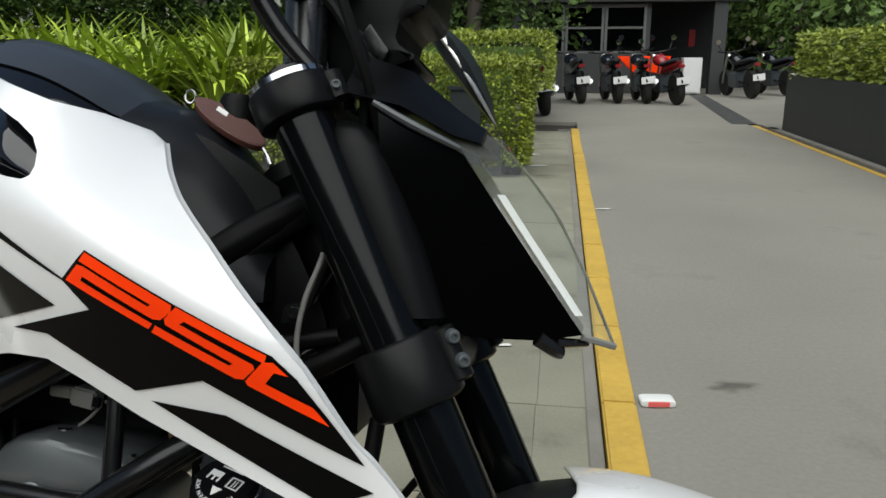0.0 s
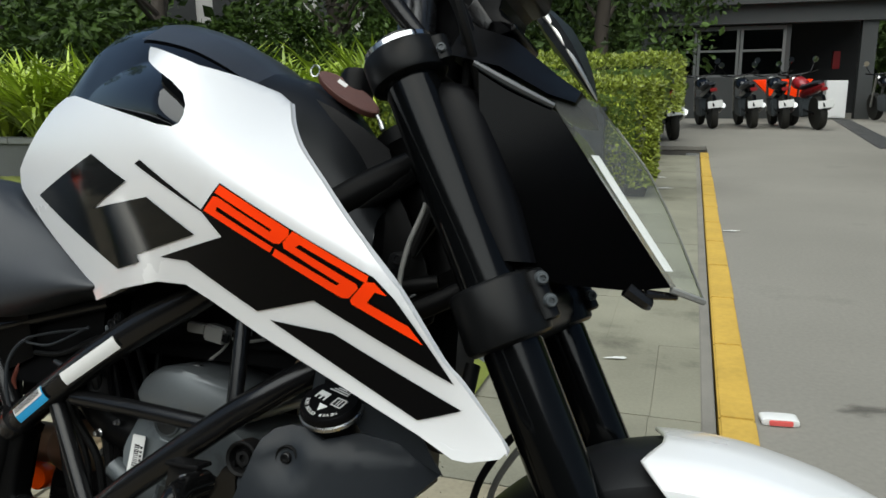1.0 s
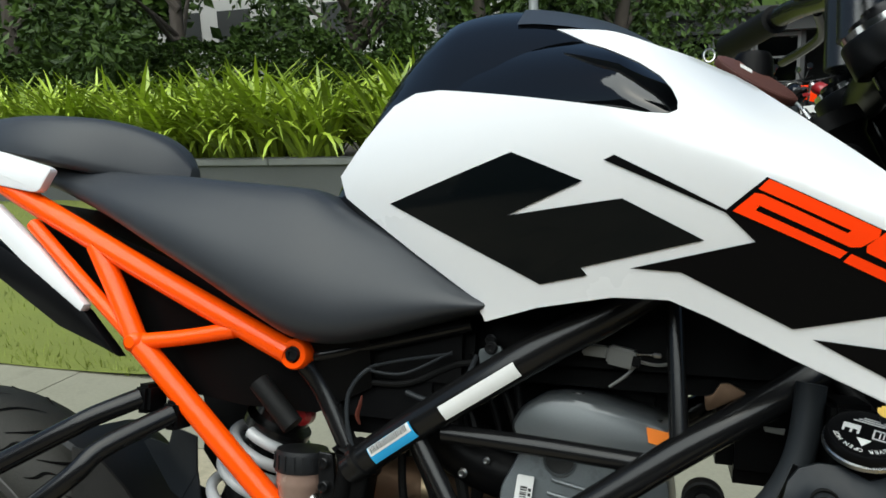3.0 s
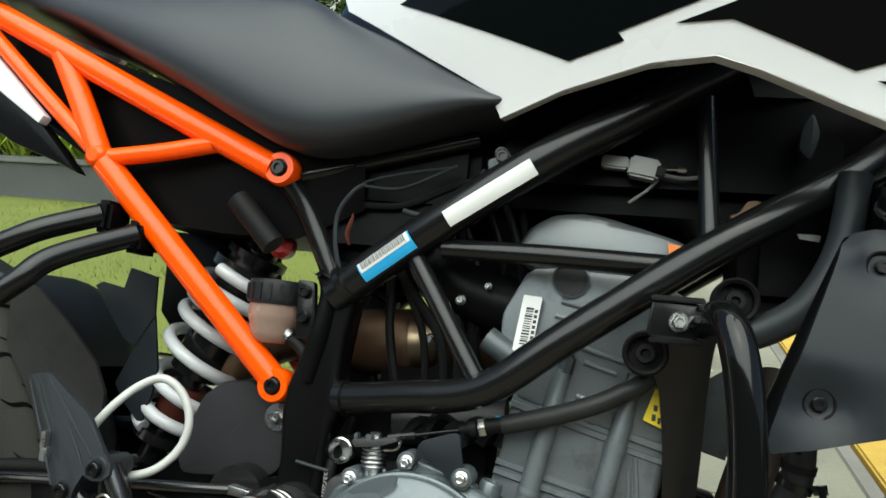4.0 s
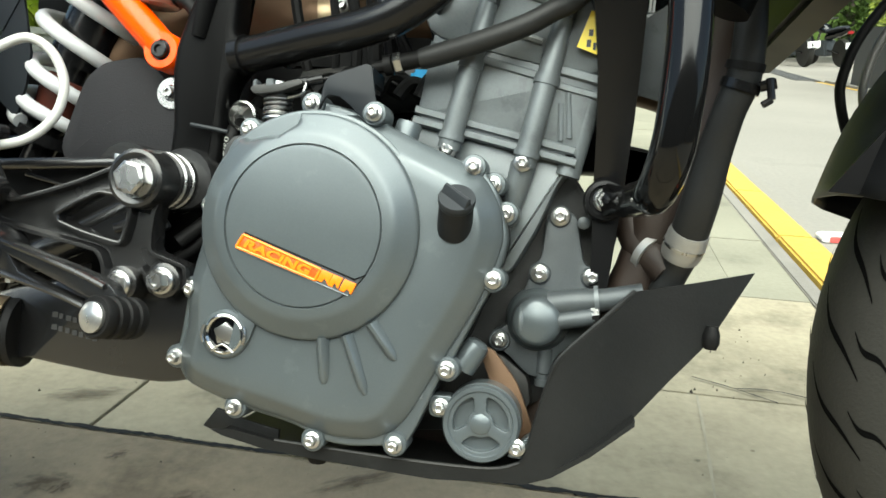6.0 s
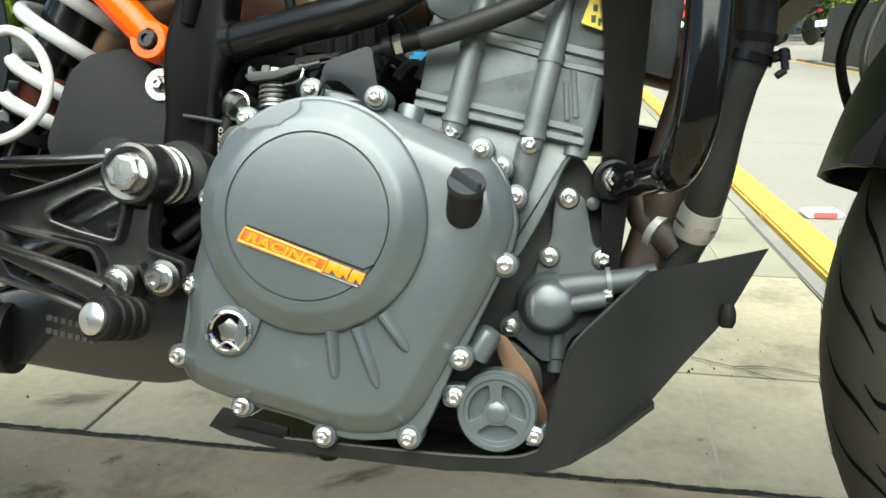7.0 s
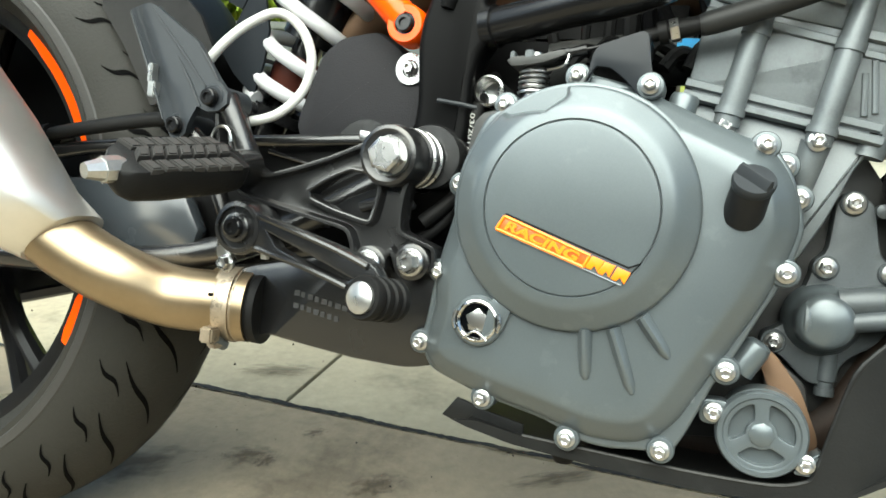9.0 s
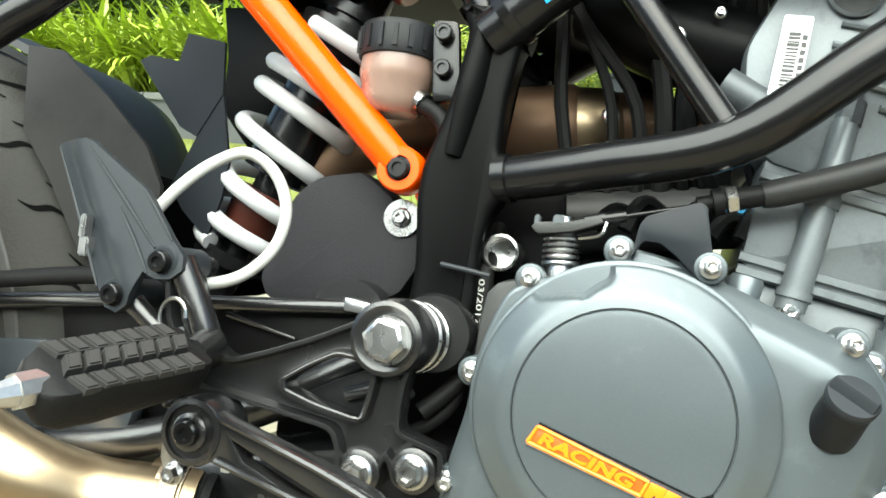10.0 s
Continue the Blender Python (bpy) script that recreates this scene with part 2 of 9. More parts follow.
M = {
    "white": mat("white_paint", (0.670, 0.672, 0.680), 0.28, var=0.012, fine=0.008, coat=0.6, rough_var=0.03),
    "gloss": mat("gloss_black", (0.0016, 0.0018, 0.0022), 0.04, var=0.03, spec=0.55, rough_var=0.02),
    "topgrey": mat("satin_tank_grey", (0.024, 0.026, 0.030), 0.30, var=0.06, spec=0.42),
    "plastic": mat("black_plastic", (0.0022, 0.0022, 0.0025), 0.40, var=0.12, bump=0.25, bscale=900, spec=0.09),
    "greyplastic": mat("dark_grey_plastic", (0.0205, 0.0232, 0.0262), 0.40, var=0.10, bump=0.2, bscale=1200, spec=0.16),
    "guard": mat("grey_guard_plastic", (0.0130, 0.0152, 0.0180), 0.36, var=0.08, vscale=12, bump=0.15, bscale=1500, spec=0.16),
    "bar": mat("bar_black_paint", (0.0035, 0.0035, 0.0036), 0.10, var=0.08, vscale=20, spec=0.28),
    "pan": mat("scuffed_pan_plastic", (0.0085, 0.0088, 0.0086), 0.42, var=0.30, vscale=14, fine=0.15, fscale=200, blotch=(30.0, 0.60, 0.63, -0.25), bump=0.25, bscale=600, spec=0.2),
    "darkplastic": mat("dark_moulded_plastic", (0.009, 0.0095, 0.0105), 0.45, var=0.2, vscale=16, fine=0.1, fscale=300, bump=0.2, bscale=900, spec=0.2),
    "wing": mat("dusty_wing_plastic", (0.0135, 0.0130, 0.0125), 0.45, var=0.25, vscale=12, fine=0.1, fscale=300, blotch=(22.0, 0.55, 0.64, 0.25), bump=0.2, bscale=900, spec=0.22),
    "fabric": mat("dark_fabric", (0.019, 0.019, 0.021), 0.75, var=0.25, vscale=22, fine=0.15, fscale=500, bump=0.5, bscale=700, spec=0.15),
    "pegrubber": mat("worn_peg_rubber", (0.028, 0.027, 0.026), 0.6, var=0.25, vscale=40, bump=0.3, bscale=600, spec=0.2),
    "shell": mat("gloss_black_shell", (0.0010, 0.0010, 0.0011), 0.12, var=0.1, bump=0.05, bscale=900, spec=0.06),
    "darkshell": mat("satin_shoulder_plastic", (0.0030, 0.0030, 0.0034), 0.40, var=0.12, bump=0.2, bscale=900, spec=0.10),
    "sidegrey": mat("matt_tank_grey", (0.0070, 0.0078, 0.0090), 0.34, var=0.06, spec=0.22),
    # Mossy, stained far slabs, darkened further to make up for the exposure there
    "dirtyslab": mat("dim_mossy_paving", (0.195, 0.188, 0.143), 0.8, var=0.30, vscale=2.2, fine=0.10, fscale=90, bump=0.5, bscale=160, per_piece=0.03, blotch=(2.5, 0.55, 0.68, 0.25), spec=0.12),
    "wornclamp": mat("worn_clamp_steel", (0.36, 0.30, 0.225), 0.42, metal=0.85, var=0.30, vscale=60, fine=0.15, fscale=300, blotch=(70.0, 0.55, 0.62, 0.35), bump=0.3, bscale=500),
    "barrel": mat("barrel_grey_paint", (0.122, 0.137, 0.144), 0.42, metal=0.3, var=0.14, vscale=20, fine=0.10, fscale=700, blotch=(30.0, 0.58, 0.66, 0.18), bump=0.25, bscale=1300),
    # Dirty case grey, darkened further to paint the crevices between covers
    "casedirt": mat("dirty_shaded_crankcase", (0.028, 0.031, 0.032), 0.55, metal=0.2, var=0.35, vscale=26, fine=0.15, fscale=400, tint=(0.022, 0.022, 0.021), blotch=(24.0, 0.54, 0.62, 0.40), bump=0.4, bscale=900),
    "stain": soft_patch("damp_stain", (0.075, 0.060, 0.042), 0.5),
    "chalk": mat("chalk_mark", (0.55, 0.55, 0.52), 0.9, var=0.3, vscale=60, spec=0.1),
    # Blue-grey base puts the reflected sky into the colour
    "swing": mat("sky_sheen_grey", (0.030, 0.035, 0.040), 0.24, var=0.1, vscale=12, spec=0.6),
    "smudge": soft_patch("lane_smudge", (0.105, 0.098, 0.084), 0.6, 1.6),
    "satin": mat("satin_black_paint", (0.0058, 0.0058, 0.0061), 0.22, var=0.15, vscale=14, spec=0.30),
    # Near-black for hidden parts and for fillers that paint deep shade in gaps
    "chassis": mat("chassis_gap_black", (0.0025, 0.0025, 0.0026), 0.42, var=0.15, vscale=14, spec=0.07),
    "cast": mat("black_cast_alloy", (0.0085, 0.0085, 0.0088), 0.25, var=0.20, vscale=30, fine=0.1, fscale=500, bump=0.2, bscale=1400, spec=0.65),
    "forkcast": mat("black_fork_casting", (0.0048, 0.0050, 0.0052), 0.34, var=0.16, vscale=20, bump=0.2, bscale=1400, spec=0.12),
    "pinkred": mat("sun_faded_reflector", (0.62, 0.10, 0.09), 0.35, var=0.2, vscale=60),
    "orange": mat("orange_paint", (0.90, 0.078, 0.0004), 0.24, var=0.04, fine=0.01, coat=0.0, spec=0.3),
    "forktube": mat("anodised_fork_tube", (0.0022, 0.0024, 0.0026), 0.13, metal=0.0, var=0.06, vscale=20, spec=0.15),
    "orangevinyl": mat("orange_vinyl", (0.97, 0.046, 0.001), 0.40, var=0.02, fine=0.01, spec=0.15),
    "badge": mat("amber_paint", (0.80, 0.180, 0.004), 0.35, var=0.04),
    "vinyl": mat("black_vinyl", (0.0025, 0.0035, 0.0040), 0.09, var=0.05, coat=0.0, spec=0.16),
    "mattvinyl": mat("matt_black_vinyl", (0.0020, 0.0020, 0.0023), 0.4, var=0.05, spec=0.08),
    "engine": mat("engine_grey", (0.088, 0.103, 0.110), 0.31, metal=0.42, var=0.10, vscale=16, blotch=(38.0, 0.60, 0.66, -0.10), fine=0.07, fscale=900, bump=0.15, bscale=1600),
    "covergrey": mat("valve_cover_grey", (0.112, 0.122, 0.127), 0.34, metal=0.3, var=0.10, vscale=16, fine=0.07, fscale=900, bump=0.15, bscale=1600),
    "engined": mat("engine_cast_grey", (0.062, 0.071, 0.076), 0.46, metal=0.3, var=0.24, vscale=30, blotch=(40.0, 0.55, 0.64, 0.22), fine=0.10, fscale=700, bump=0.25, bscale=1300),
    "boltsteel": mat("bright_zinc_bolt", (0.42, 0.42, 0.41), 0.30, metal=0.9, var=0.16, vscale=140, fine=0.10, fscale=600, bump=0.25, bscale=900),
    "clampsteel": mat("dull_clamp_steel", (0.34, 0.34, 0.33), 0.42, metal=0.6, var=0.25, vscale=60, blotch=(60.0, 0.56, 0.64, 0.25), bump=0.2, bscale=700),
    "greyrubber": mat("dusty_hose_rubber", (0.013, 0.0135, 0.0135), 0.5, var=0.22, vscale=26, fine=0.12, fscale=400, blotch=(34.0, 0.60, 0.66, -0.20), bump=0.3, bscale=800, spec=0.25),
    "badgefloor": mat("shaded_amber_paint", (0.40, 0.078, 0.005), 0.4, var=0.06),
    "steel": mat("zinc_steel", (0.40, 0.40, 0.395), 0.28, metal=1.0, var=0.12, vscale=90, bump=0.2, bscale=900),
    "chrome": mat("bright_steel", (0.50, 0.50, 0.49), 0.12, metal=1.0, var=0.08, vscale=40),
    "muffler": mat("brushed_steel", (0.74, 0.72, 0.68), 0.42, metal=1.0, var=0.07, vscale=10, bump=0.15, bscale=700),
    "brass": mat("heat_tinted_pipe", (0.215, 0.145, 0.078), 0.38, metal=1.0, var=0.22, vscale=11, tint=(0.33, 0.26, 0.17), bump=0.1, bscale=500),
    "rust": mat("dark_rusted_pipe", (0.020, 0.012, 0.008), 0.6, metal=0.0, var=0.3, vscale=20, bump=0.2, bscale=300),
    "header": mat("heat_browned_pipe", (0.13, 0.080, 0.048), 0.5, metal=0.7, var=0.25, vscale=16, bump=0.1, bscale=300),
    "rubber": mat("black_rubber", (0.006, 0.006, 0.006), 0.55, var=0.16, vscale=18, bump=0.4, bscale=500, spec=0.12),
    "tyre": mat("tyre_rubber", (0.0165, 0.0158, 0.0130), 0.66, var=0.22, vscale=9, fine=0.10, fscale=260, bump=0.45, bscale=420, spec=0.25),
    "sidewall": mat("polished_tyre_sidewall", (0.030, 0.029, 0.027), 0.5, var=0.15, vscale=14, fine=0.08, fscale=300, bump=0.2, bscale=300, spec=0.3),
    "groove": mat("tyre_groove_shade", (0.0010, 0.0010, 0.0010), 0.8, var=0.1, spec=0.05),
    "seat": mat("seat_vinyl", (0.023, 0.0255, 0.030), 0.42, var=0.08, bump=0.55, bscale=1500, spec=0.35),
    "spring": mat("white_spring_coat", (0.44, 0.45, 0.46), 0.35, var=0.07, vscale=25, coat=0.2),
    "bumpstop": mat("dark_red_rubber", (0.060, 0.014, 0.008), 0.6, var=0.2, vscale=30, spec=0.2),
    "cablewhite": mat("pale_cable_sleeve", (0.40, 0.40, 0.38), 0.4, var=0.10, vscale=30),
    "clearline": mat("milky_tube", (0.16, 0.16, 0.15), 0.3, var=0.10, vscale=30),
    "fluid": mat("milky_brake_fluid_cup", (0.13, 0.078, 0.058), 0.25, var=0.16, vscale=30, tint=(0.22, 0.15, 0.12)),
    "label": mat("label_white", (0.64, 0.64, 0.625), 0.4, var=0.03),
    "blue": mat("label_blue", (0.03, 0.32, 0.62), 0.4, var=0.03),
    "labelorange": mat("label_orange", (0.85, 0.22, 0.02), 0.4, var=0.05),
    "yellowlabel": mat("label_yellow", (0.80, 0.62, 0.02), 0.4, var=0.05),
    "print": mat("label_print", (0.02, 0.02, 0.02), 0.5, var=0.05),
    "etch": mat("etched_print", (0.032, 0.032, 0.032), 0.5, var=0.1),
    "leather": mat("brown_leather", (0.072, 0.025, 0.018), 0.5, var=0.18, vscale=60, bump=0.5, bscale=500),
    "red": mat("red_paint", (0.22, 0.006, 0.008), 0.3, var=0.06, coat=0.4),
    "lens": see_through("clear_lens", (0.90, 0.92, 0.91), 0.08, 0.02, 0.06),
    "glass": see_through("window_glass", (0.55, 0.60, 0.58), 0.04, 0.3),
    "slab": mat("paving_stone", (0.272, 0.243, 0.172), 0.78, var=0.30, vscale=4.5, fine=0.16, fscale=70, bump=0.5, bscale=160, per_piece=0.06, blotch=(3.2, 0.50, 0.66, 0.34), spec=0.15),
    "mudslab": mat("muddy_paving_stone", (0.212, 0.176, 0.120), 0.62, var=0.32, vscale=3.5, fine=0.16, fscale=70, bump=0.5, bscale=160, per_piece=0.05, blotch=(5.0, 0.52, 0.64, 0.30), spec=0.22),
    "seam": mat("pale_seam_mortar", (0.285, 0.262, 0.200), 0.85, var=0.2, vscale=30, spec=0.1),
    "joint": mat("joint_dirt", (0.0065, 0.0060, 0.0050), 0.9, var=0.3, vscale=12),
    "road": mat("worn_concrete_road", (0.192, 0.182, 0.158), 0.85, spec=0.1, var=0.16, vscale=0.8, fine=0.12, fscale=60, blotch=(1.6, 0.58, 0.70, 0.14), bump=0.5, bscale=120),
    "yellow": mat("worn_yellow_paint", (0.44, 0.285, 0.048), 0.65, var=0.22, vscale=5, fine=0.14, fscale=50, bump=0.4, bscale=120),
    "concrete": mat("kerb_concrete", (0.160, 0.150, 0.128), 0.8, var=0.3, vscale=6, bump=0.5, bscale=120),
    "wallgrey": mat("dark_grey_wall_paint", (0.072, 0.075, 0.074), 0.75, var=0.18, vscale=2.2, fine=0.08, fscale=40, bump=0.3, bscale=80),
    "coping": mat("granite_coping", (0.15, 0.155, 0.15), 0.55, var=0.18, vscale=5, fine=0.12, fscale=120, bump=0.3),
    "grass": mat("lawn", (0.115, 0.135, 0.018), 0.9, var=0.22, vscale=2.5, fine=0.2, fscale=70, bump=0.8, bscale=90),
    "blade": mat("lawn_blade", (0.15, 0.18, 0.022), 0.7, var=0.1, island=0.25),
    "lily": mat("strap_leaf", (0.165, 0.265, 0.020), 0.40, var=0.20, vscale=5, island=0.34, tint=(0.29, 0.37, 0.035)),
    "hedge": mat("hedge_leaf", (0.084, 0.130, 0.011), 0.5, var=0.18, vscale=2, island=0.32, tint=(0.185, 0.220, 0.020)),
    "hedgeback": mat("hedge_inner_shade", (0.055, 0.095, 0.012), 0.5, var=0.18, vscale=2, island=0.3),
    "tree": mat("tree_leaf", (0.024, 0.050, 0.010), 0.5, var=0.2, vscale=0.6, island=0.35, tint=(0.046, 0.076, 0.014), spec=0.2),
    "treelight": mat("bright_tree_leaf", (0.09, 0.15, 0.025), 0.5, var=0.2, vscale=0.6, island=0.35),
    "bark": mat("bark", (0.060, 0.048, 0.038), 0.9, var=0.25, vscale=4, bump=0.8, bscale=30),
    "soil": mat("soil", (0.030, 0.025, 0.018), 0.95, var=0.25, vscale=6, bump=0.6, bscale=60),
    "shed": mat("shed_dark_paint", (0.030, 0.032, 0.031), 0.6, var=0.15, vscale=1.5, fine=0.06),
    "shedframe": mat("window_frame_grey", (0.105, 0.110, 0.106), 0.5, var=0.1, vscale=3),
    "inside": mat("shed_interior", (0.012, 0.012, 0.012), 0.9, var=0.2, vscale=2),
    "cabinet": mat("white_cabinet", (0.61, 0.61, 0.60), 0.5, var=0.05, vscale=3),
    "facade": mat("pale_facade", (0.46, 0.45, 0.43), 0.8, var=0.1, vscale=0.6),
    "pole": mat("galvanised_pole", (0.30, 0.31, 0.31), 0.5, metal=0.4, var=0.1),
    "plate": mat("white_plate", (0.62, 0.62, 0.60), 0.4, var=0.04),
    "mirrorglass": mat("mirror_glass", (0.8, 0.8, 0.8), 0.03, metal=1.0, var=0.01),
    "grate": mat("steel_grate", (0.075, 0.075, 0.072), 0.6, metal=0.4, var=0.2, vscale=6),
}

# ---- shape helpers ----


def obj(name, bm, material, parent=None, smooth=True):
    me = bpy.data.meshes.new(name)
    bm.to_mesh(me)
    bm.free()
    if smooth:
        me.shade_smooth()
        me.set_sharp_from_angle(angle=radians(38))
    for m in (material if isinstance(material, (list, tuple)) else [material]):
        me.materials.append(M[m])
    ob = new(name, me)
    ob.parent = parent
    return ob


def part(name, bm, material, parent, label="", smooth=True):
    ob = obj(name, bm, material, parent, smooth)
    return tagged(ob, label) if label else ob


def thing(name, label, category, m=None, group="", kind=""):
    e = new(name)
    e.empty_display_size = 0.1
    if m is not None:
        e.matrix_world = m
    return tagged(e, label, category, group, kind)


def curve_points(pts, steps=6):
    """Catmull-Rom through pts."""
    p = [Vector(q) for q in pts]
    if len(p) < 3:
        return p
    out = []
    for i in range(len(p) - 1):
        a, b, c, d = p[max(i - 1, 0)], p[i], p[i + 1], p[min(i + 2, len(p) - 1)]
        for k in range(steps):
            t = k / steps
            out.append(0.5 * (2 * b + (c - a) * t + (2 * a - 5 * b + 4 * c - d) * t * t + (3 * b - a - 3 * c + d) * t ** 3))
    out.append(p[-1])
    return out


def sweep(bm, pts, r, seg=14, smooth=True, steps=6, squash=1.0, caps=True):
    """A round tube along pts; r is one radius or one for each point."""
    radii = list(r) if isinstance(r, (list, tuple)) else [r] * len(pts)
    path = curve_points(pts, steps) if smooth else [Vector(q) for q in pts]
    n = len(path)
    rings, side = [], None
    for i, p in enumerate(path):
        d = (path[min(i + 1, n - 1)] - path[max(i - 1, 0)]).normalized()
        if side is None:
            side = d.orthogonal().normalized()
        side = (side - d * side.dot(d)).normalized()
        up = d.cross(side)
        f = i / max(n - 1, 1) * (len(radii) - 1)
        k = min(int(f), len(radii) - 2) if len(radii) > 1 else 0
        rad = radii[k] + (radii[min(k + 1, len(radii) - 1)] - radii[k]) * (f - k)
        rings.append([bm.verts.new(p + (side * math.cos(a) + up * math.sin(a) * squash) * rad) for a in (2 * math.pi * j / seg for j in range(seg))])
    for a, b in zip(rings, rings[1:]):
        for j in range(seg):
            bm.faces.new((a[j], a[(j + 1) % seg], b[(j + 1) % seg], b[j]))
    if caps:
        bm.faces.new(rings[0][::-1])
        bm.faces.new(rings[-1])
    return bm


def tube(pts, r, **kw):
    bm = bmesh.new()
    return sweep(bm, pts, r, **kw)


def tubes(*runs, **kw):
    bm = bmesh.new()
    for pts, r in runs:
        sweep(bm, pts, r, **kw)
    return bm


def spin(bm, profile, origin=(0, 0, 0), axis="y", seg=40, m=None, arc=2 * math.pi, caps=True):
    """A body of revolution: profile is (radius, height along the axis), rising."""
    o = Vector(origin)
    rings = []
    full = abs(arc - 2 * math.pi) < 1e-6
    count = seg if full else seg + 1
    for r, h in profile:
        ring = []
        for j in range(count):
            a = arc * j / seg
            c, s = r * math.cos(a), r * math.sin(a)
            q = {"y": Vector((c, h, s)), "z": Vector((c, s, h)), "x": Vector((h, c, s))}[axis]
            ring.append(bm.verts.new((m @ q if m else q) + o))
        rings.append(ring)
    for a, b in zip(rings, rings[1:]):
        for j in range(seg):
            k = (j + 1) % count
            bm.faces.new((a[j], a[k], b[k], b[j]))
    if full and caps:
        for ring, flip in ((rings[0], True), (rings[-1], False)):
            if profile[0][0] > 1e-5 or not flip:
                try:
                    bm.faces.new(ring[::-1] if flip else ring)
                except ValueError:
                    pass
    bmesh.ops.recalc_face_normals(bm, faces=bm.faces)
    return bm


def turned(profile, origin=(0, 0, 0), axis="y", seg=40, m=None):
    return spin(bmesh.new(), profile, origin, axis, seg, m)


def slab_of(outline, y0, y1, bevel=0.0, steps=2, bm=None, holes=()):
    """A plate with the outline (x, z) between y0 (camera side) and y1."""
    bm = bm or bmesh.new()
    loops = []
    for ring in (outline, *holes):
        vs = [bm.verts.new((x, y0, z)) for x, z in ring]
        loops.append([bm.edges.new((vs[i], vs[(i + 1) % len(vs)])) for i in range(len(vs))])
    fill = bmesh.ops.triangle_fill(bm, use_beauty=True, use_dissolve=False, edges=[e for lp in loops for e in lp])
    faces = [f for f in fill["geom"] if isinstance(f, bmesh.types.BMFace)]
    if not holes:
        bmesh.ops.dissolve_faces(bm, faces=faces)
        faces = [f for f in bm.faces if all(abs(v.co.y - y0) < 1e-6 for v in f.verts)]
    ext = bmesh.ops.extrude_face_region(bm, geom=faces)
    moved = [v for v in ext["geom"] if isinstance(v, bmesh.types.BMVert)]
    bmesh.ops.translate(bm, verts=moved, vec=(0, y1 - y0, 0))
    bmesh.ops.recalc_face_normals(bm, faces=bm.faces)
    if bevel:
        edges = [e for e in bm.edges if len(e.link_faces) == 2 and e.calc_face_angle(0) > 0.5]
        bmesh.ops.bevel(bm, geom=edges, offset=bevel, segments=steps, affect="EDGES", profile=0.6)
    return bm


def rounded(outline, r=0.25, steps=3):
    """The outline with its corners cut round."""
    out = []
    n = len(outline)
    for i in range(n):
        p, a, b = Vector(outline[i]), Vector(outline[i - 1]), Vector(outline[(i + 1) % n])
        s, e = p + (a - p) * r, p + (b - p) * r
        for k in range(steps + 1):
            t = k / steps
            q = s * (1 - t) ** 2 + p * 2 * t * (1 - t) + e * t * t
            out.append((q.x, q.y))
    return out


def box(bm, x0, x1, y0, y1, z0, z1, bevel=0.0, m=None):
    r = bmesh.ops.create_cube(bm, size=1.0)
    for v in r["verts"]:
        v.co = Vector(((x0 + x1) / 2 + v.co.x * (x1 - x0), (y0 + y1) / 2 + v.co.y * (y1 - y0), (z0 + z1) / 2 + v.co.z * (z1 - z0)))
    if bevel:
        es = {e for v in r["verts"] for e in v.link_edges}
        out = bmesh.ops.bevel(bm, geom=list(es), offset=bevel, segments=2, affect="EDGES")
        vs = {v for f in out["faces"] for v in f.verts} | {v for v in r["verts"] if v.is_valid}
    else:
        vs = r["verts"]
    if m:
        for v in vs:
            v.co = m @ v.co
    return bm


def boxes(*rows, bevel=0.0):
    bm = bmesh.new()
    for r in rows:
        box(bm, *r, bevel=bevel)
    return bm


def loft(sections, closed=True, caps=True, bm=None):
    """A skin over sections, each a list of points of equal number."""
    bm = bm or bmesh.new()
    rings = [[bm.verts.new(p) for p in s] for s in sections]
    n = len(rings[0])
    for a, b in zip(rings, rings[1:]):
        for j in range(n if closed else n - 1):
            bm.faces.new((a[j], a[(j + 1) % n], b[(j + 1) % n], b[j]))
    if caps and closed:
        bm.faces.new(rings[0][::-1])
        bm.faces.new(rings[-1])
    bmesh.ops.recalc_face_normals(bm, faces=bm.faces)
    return bm


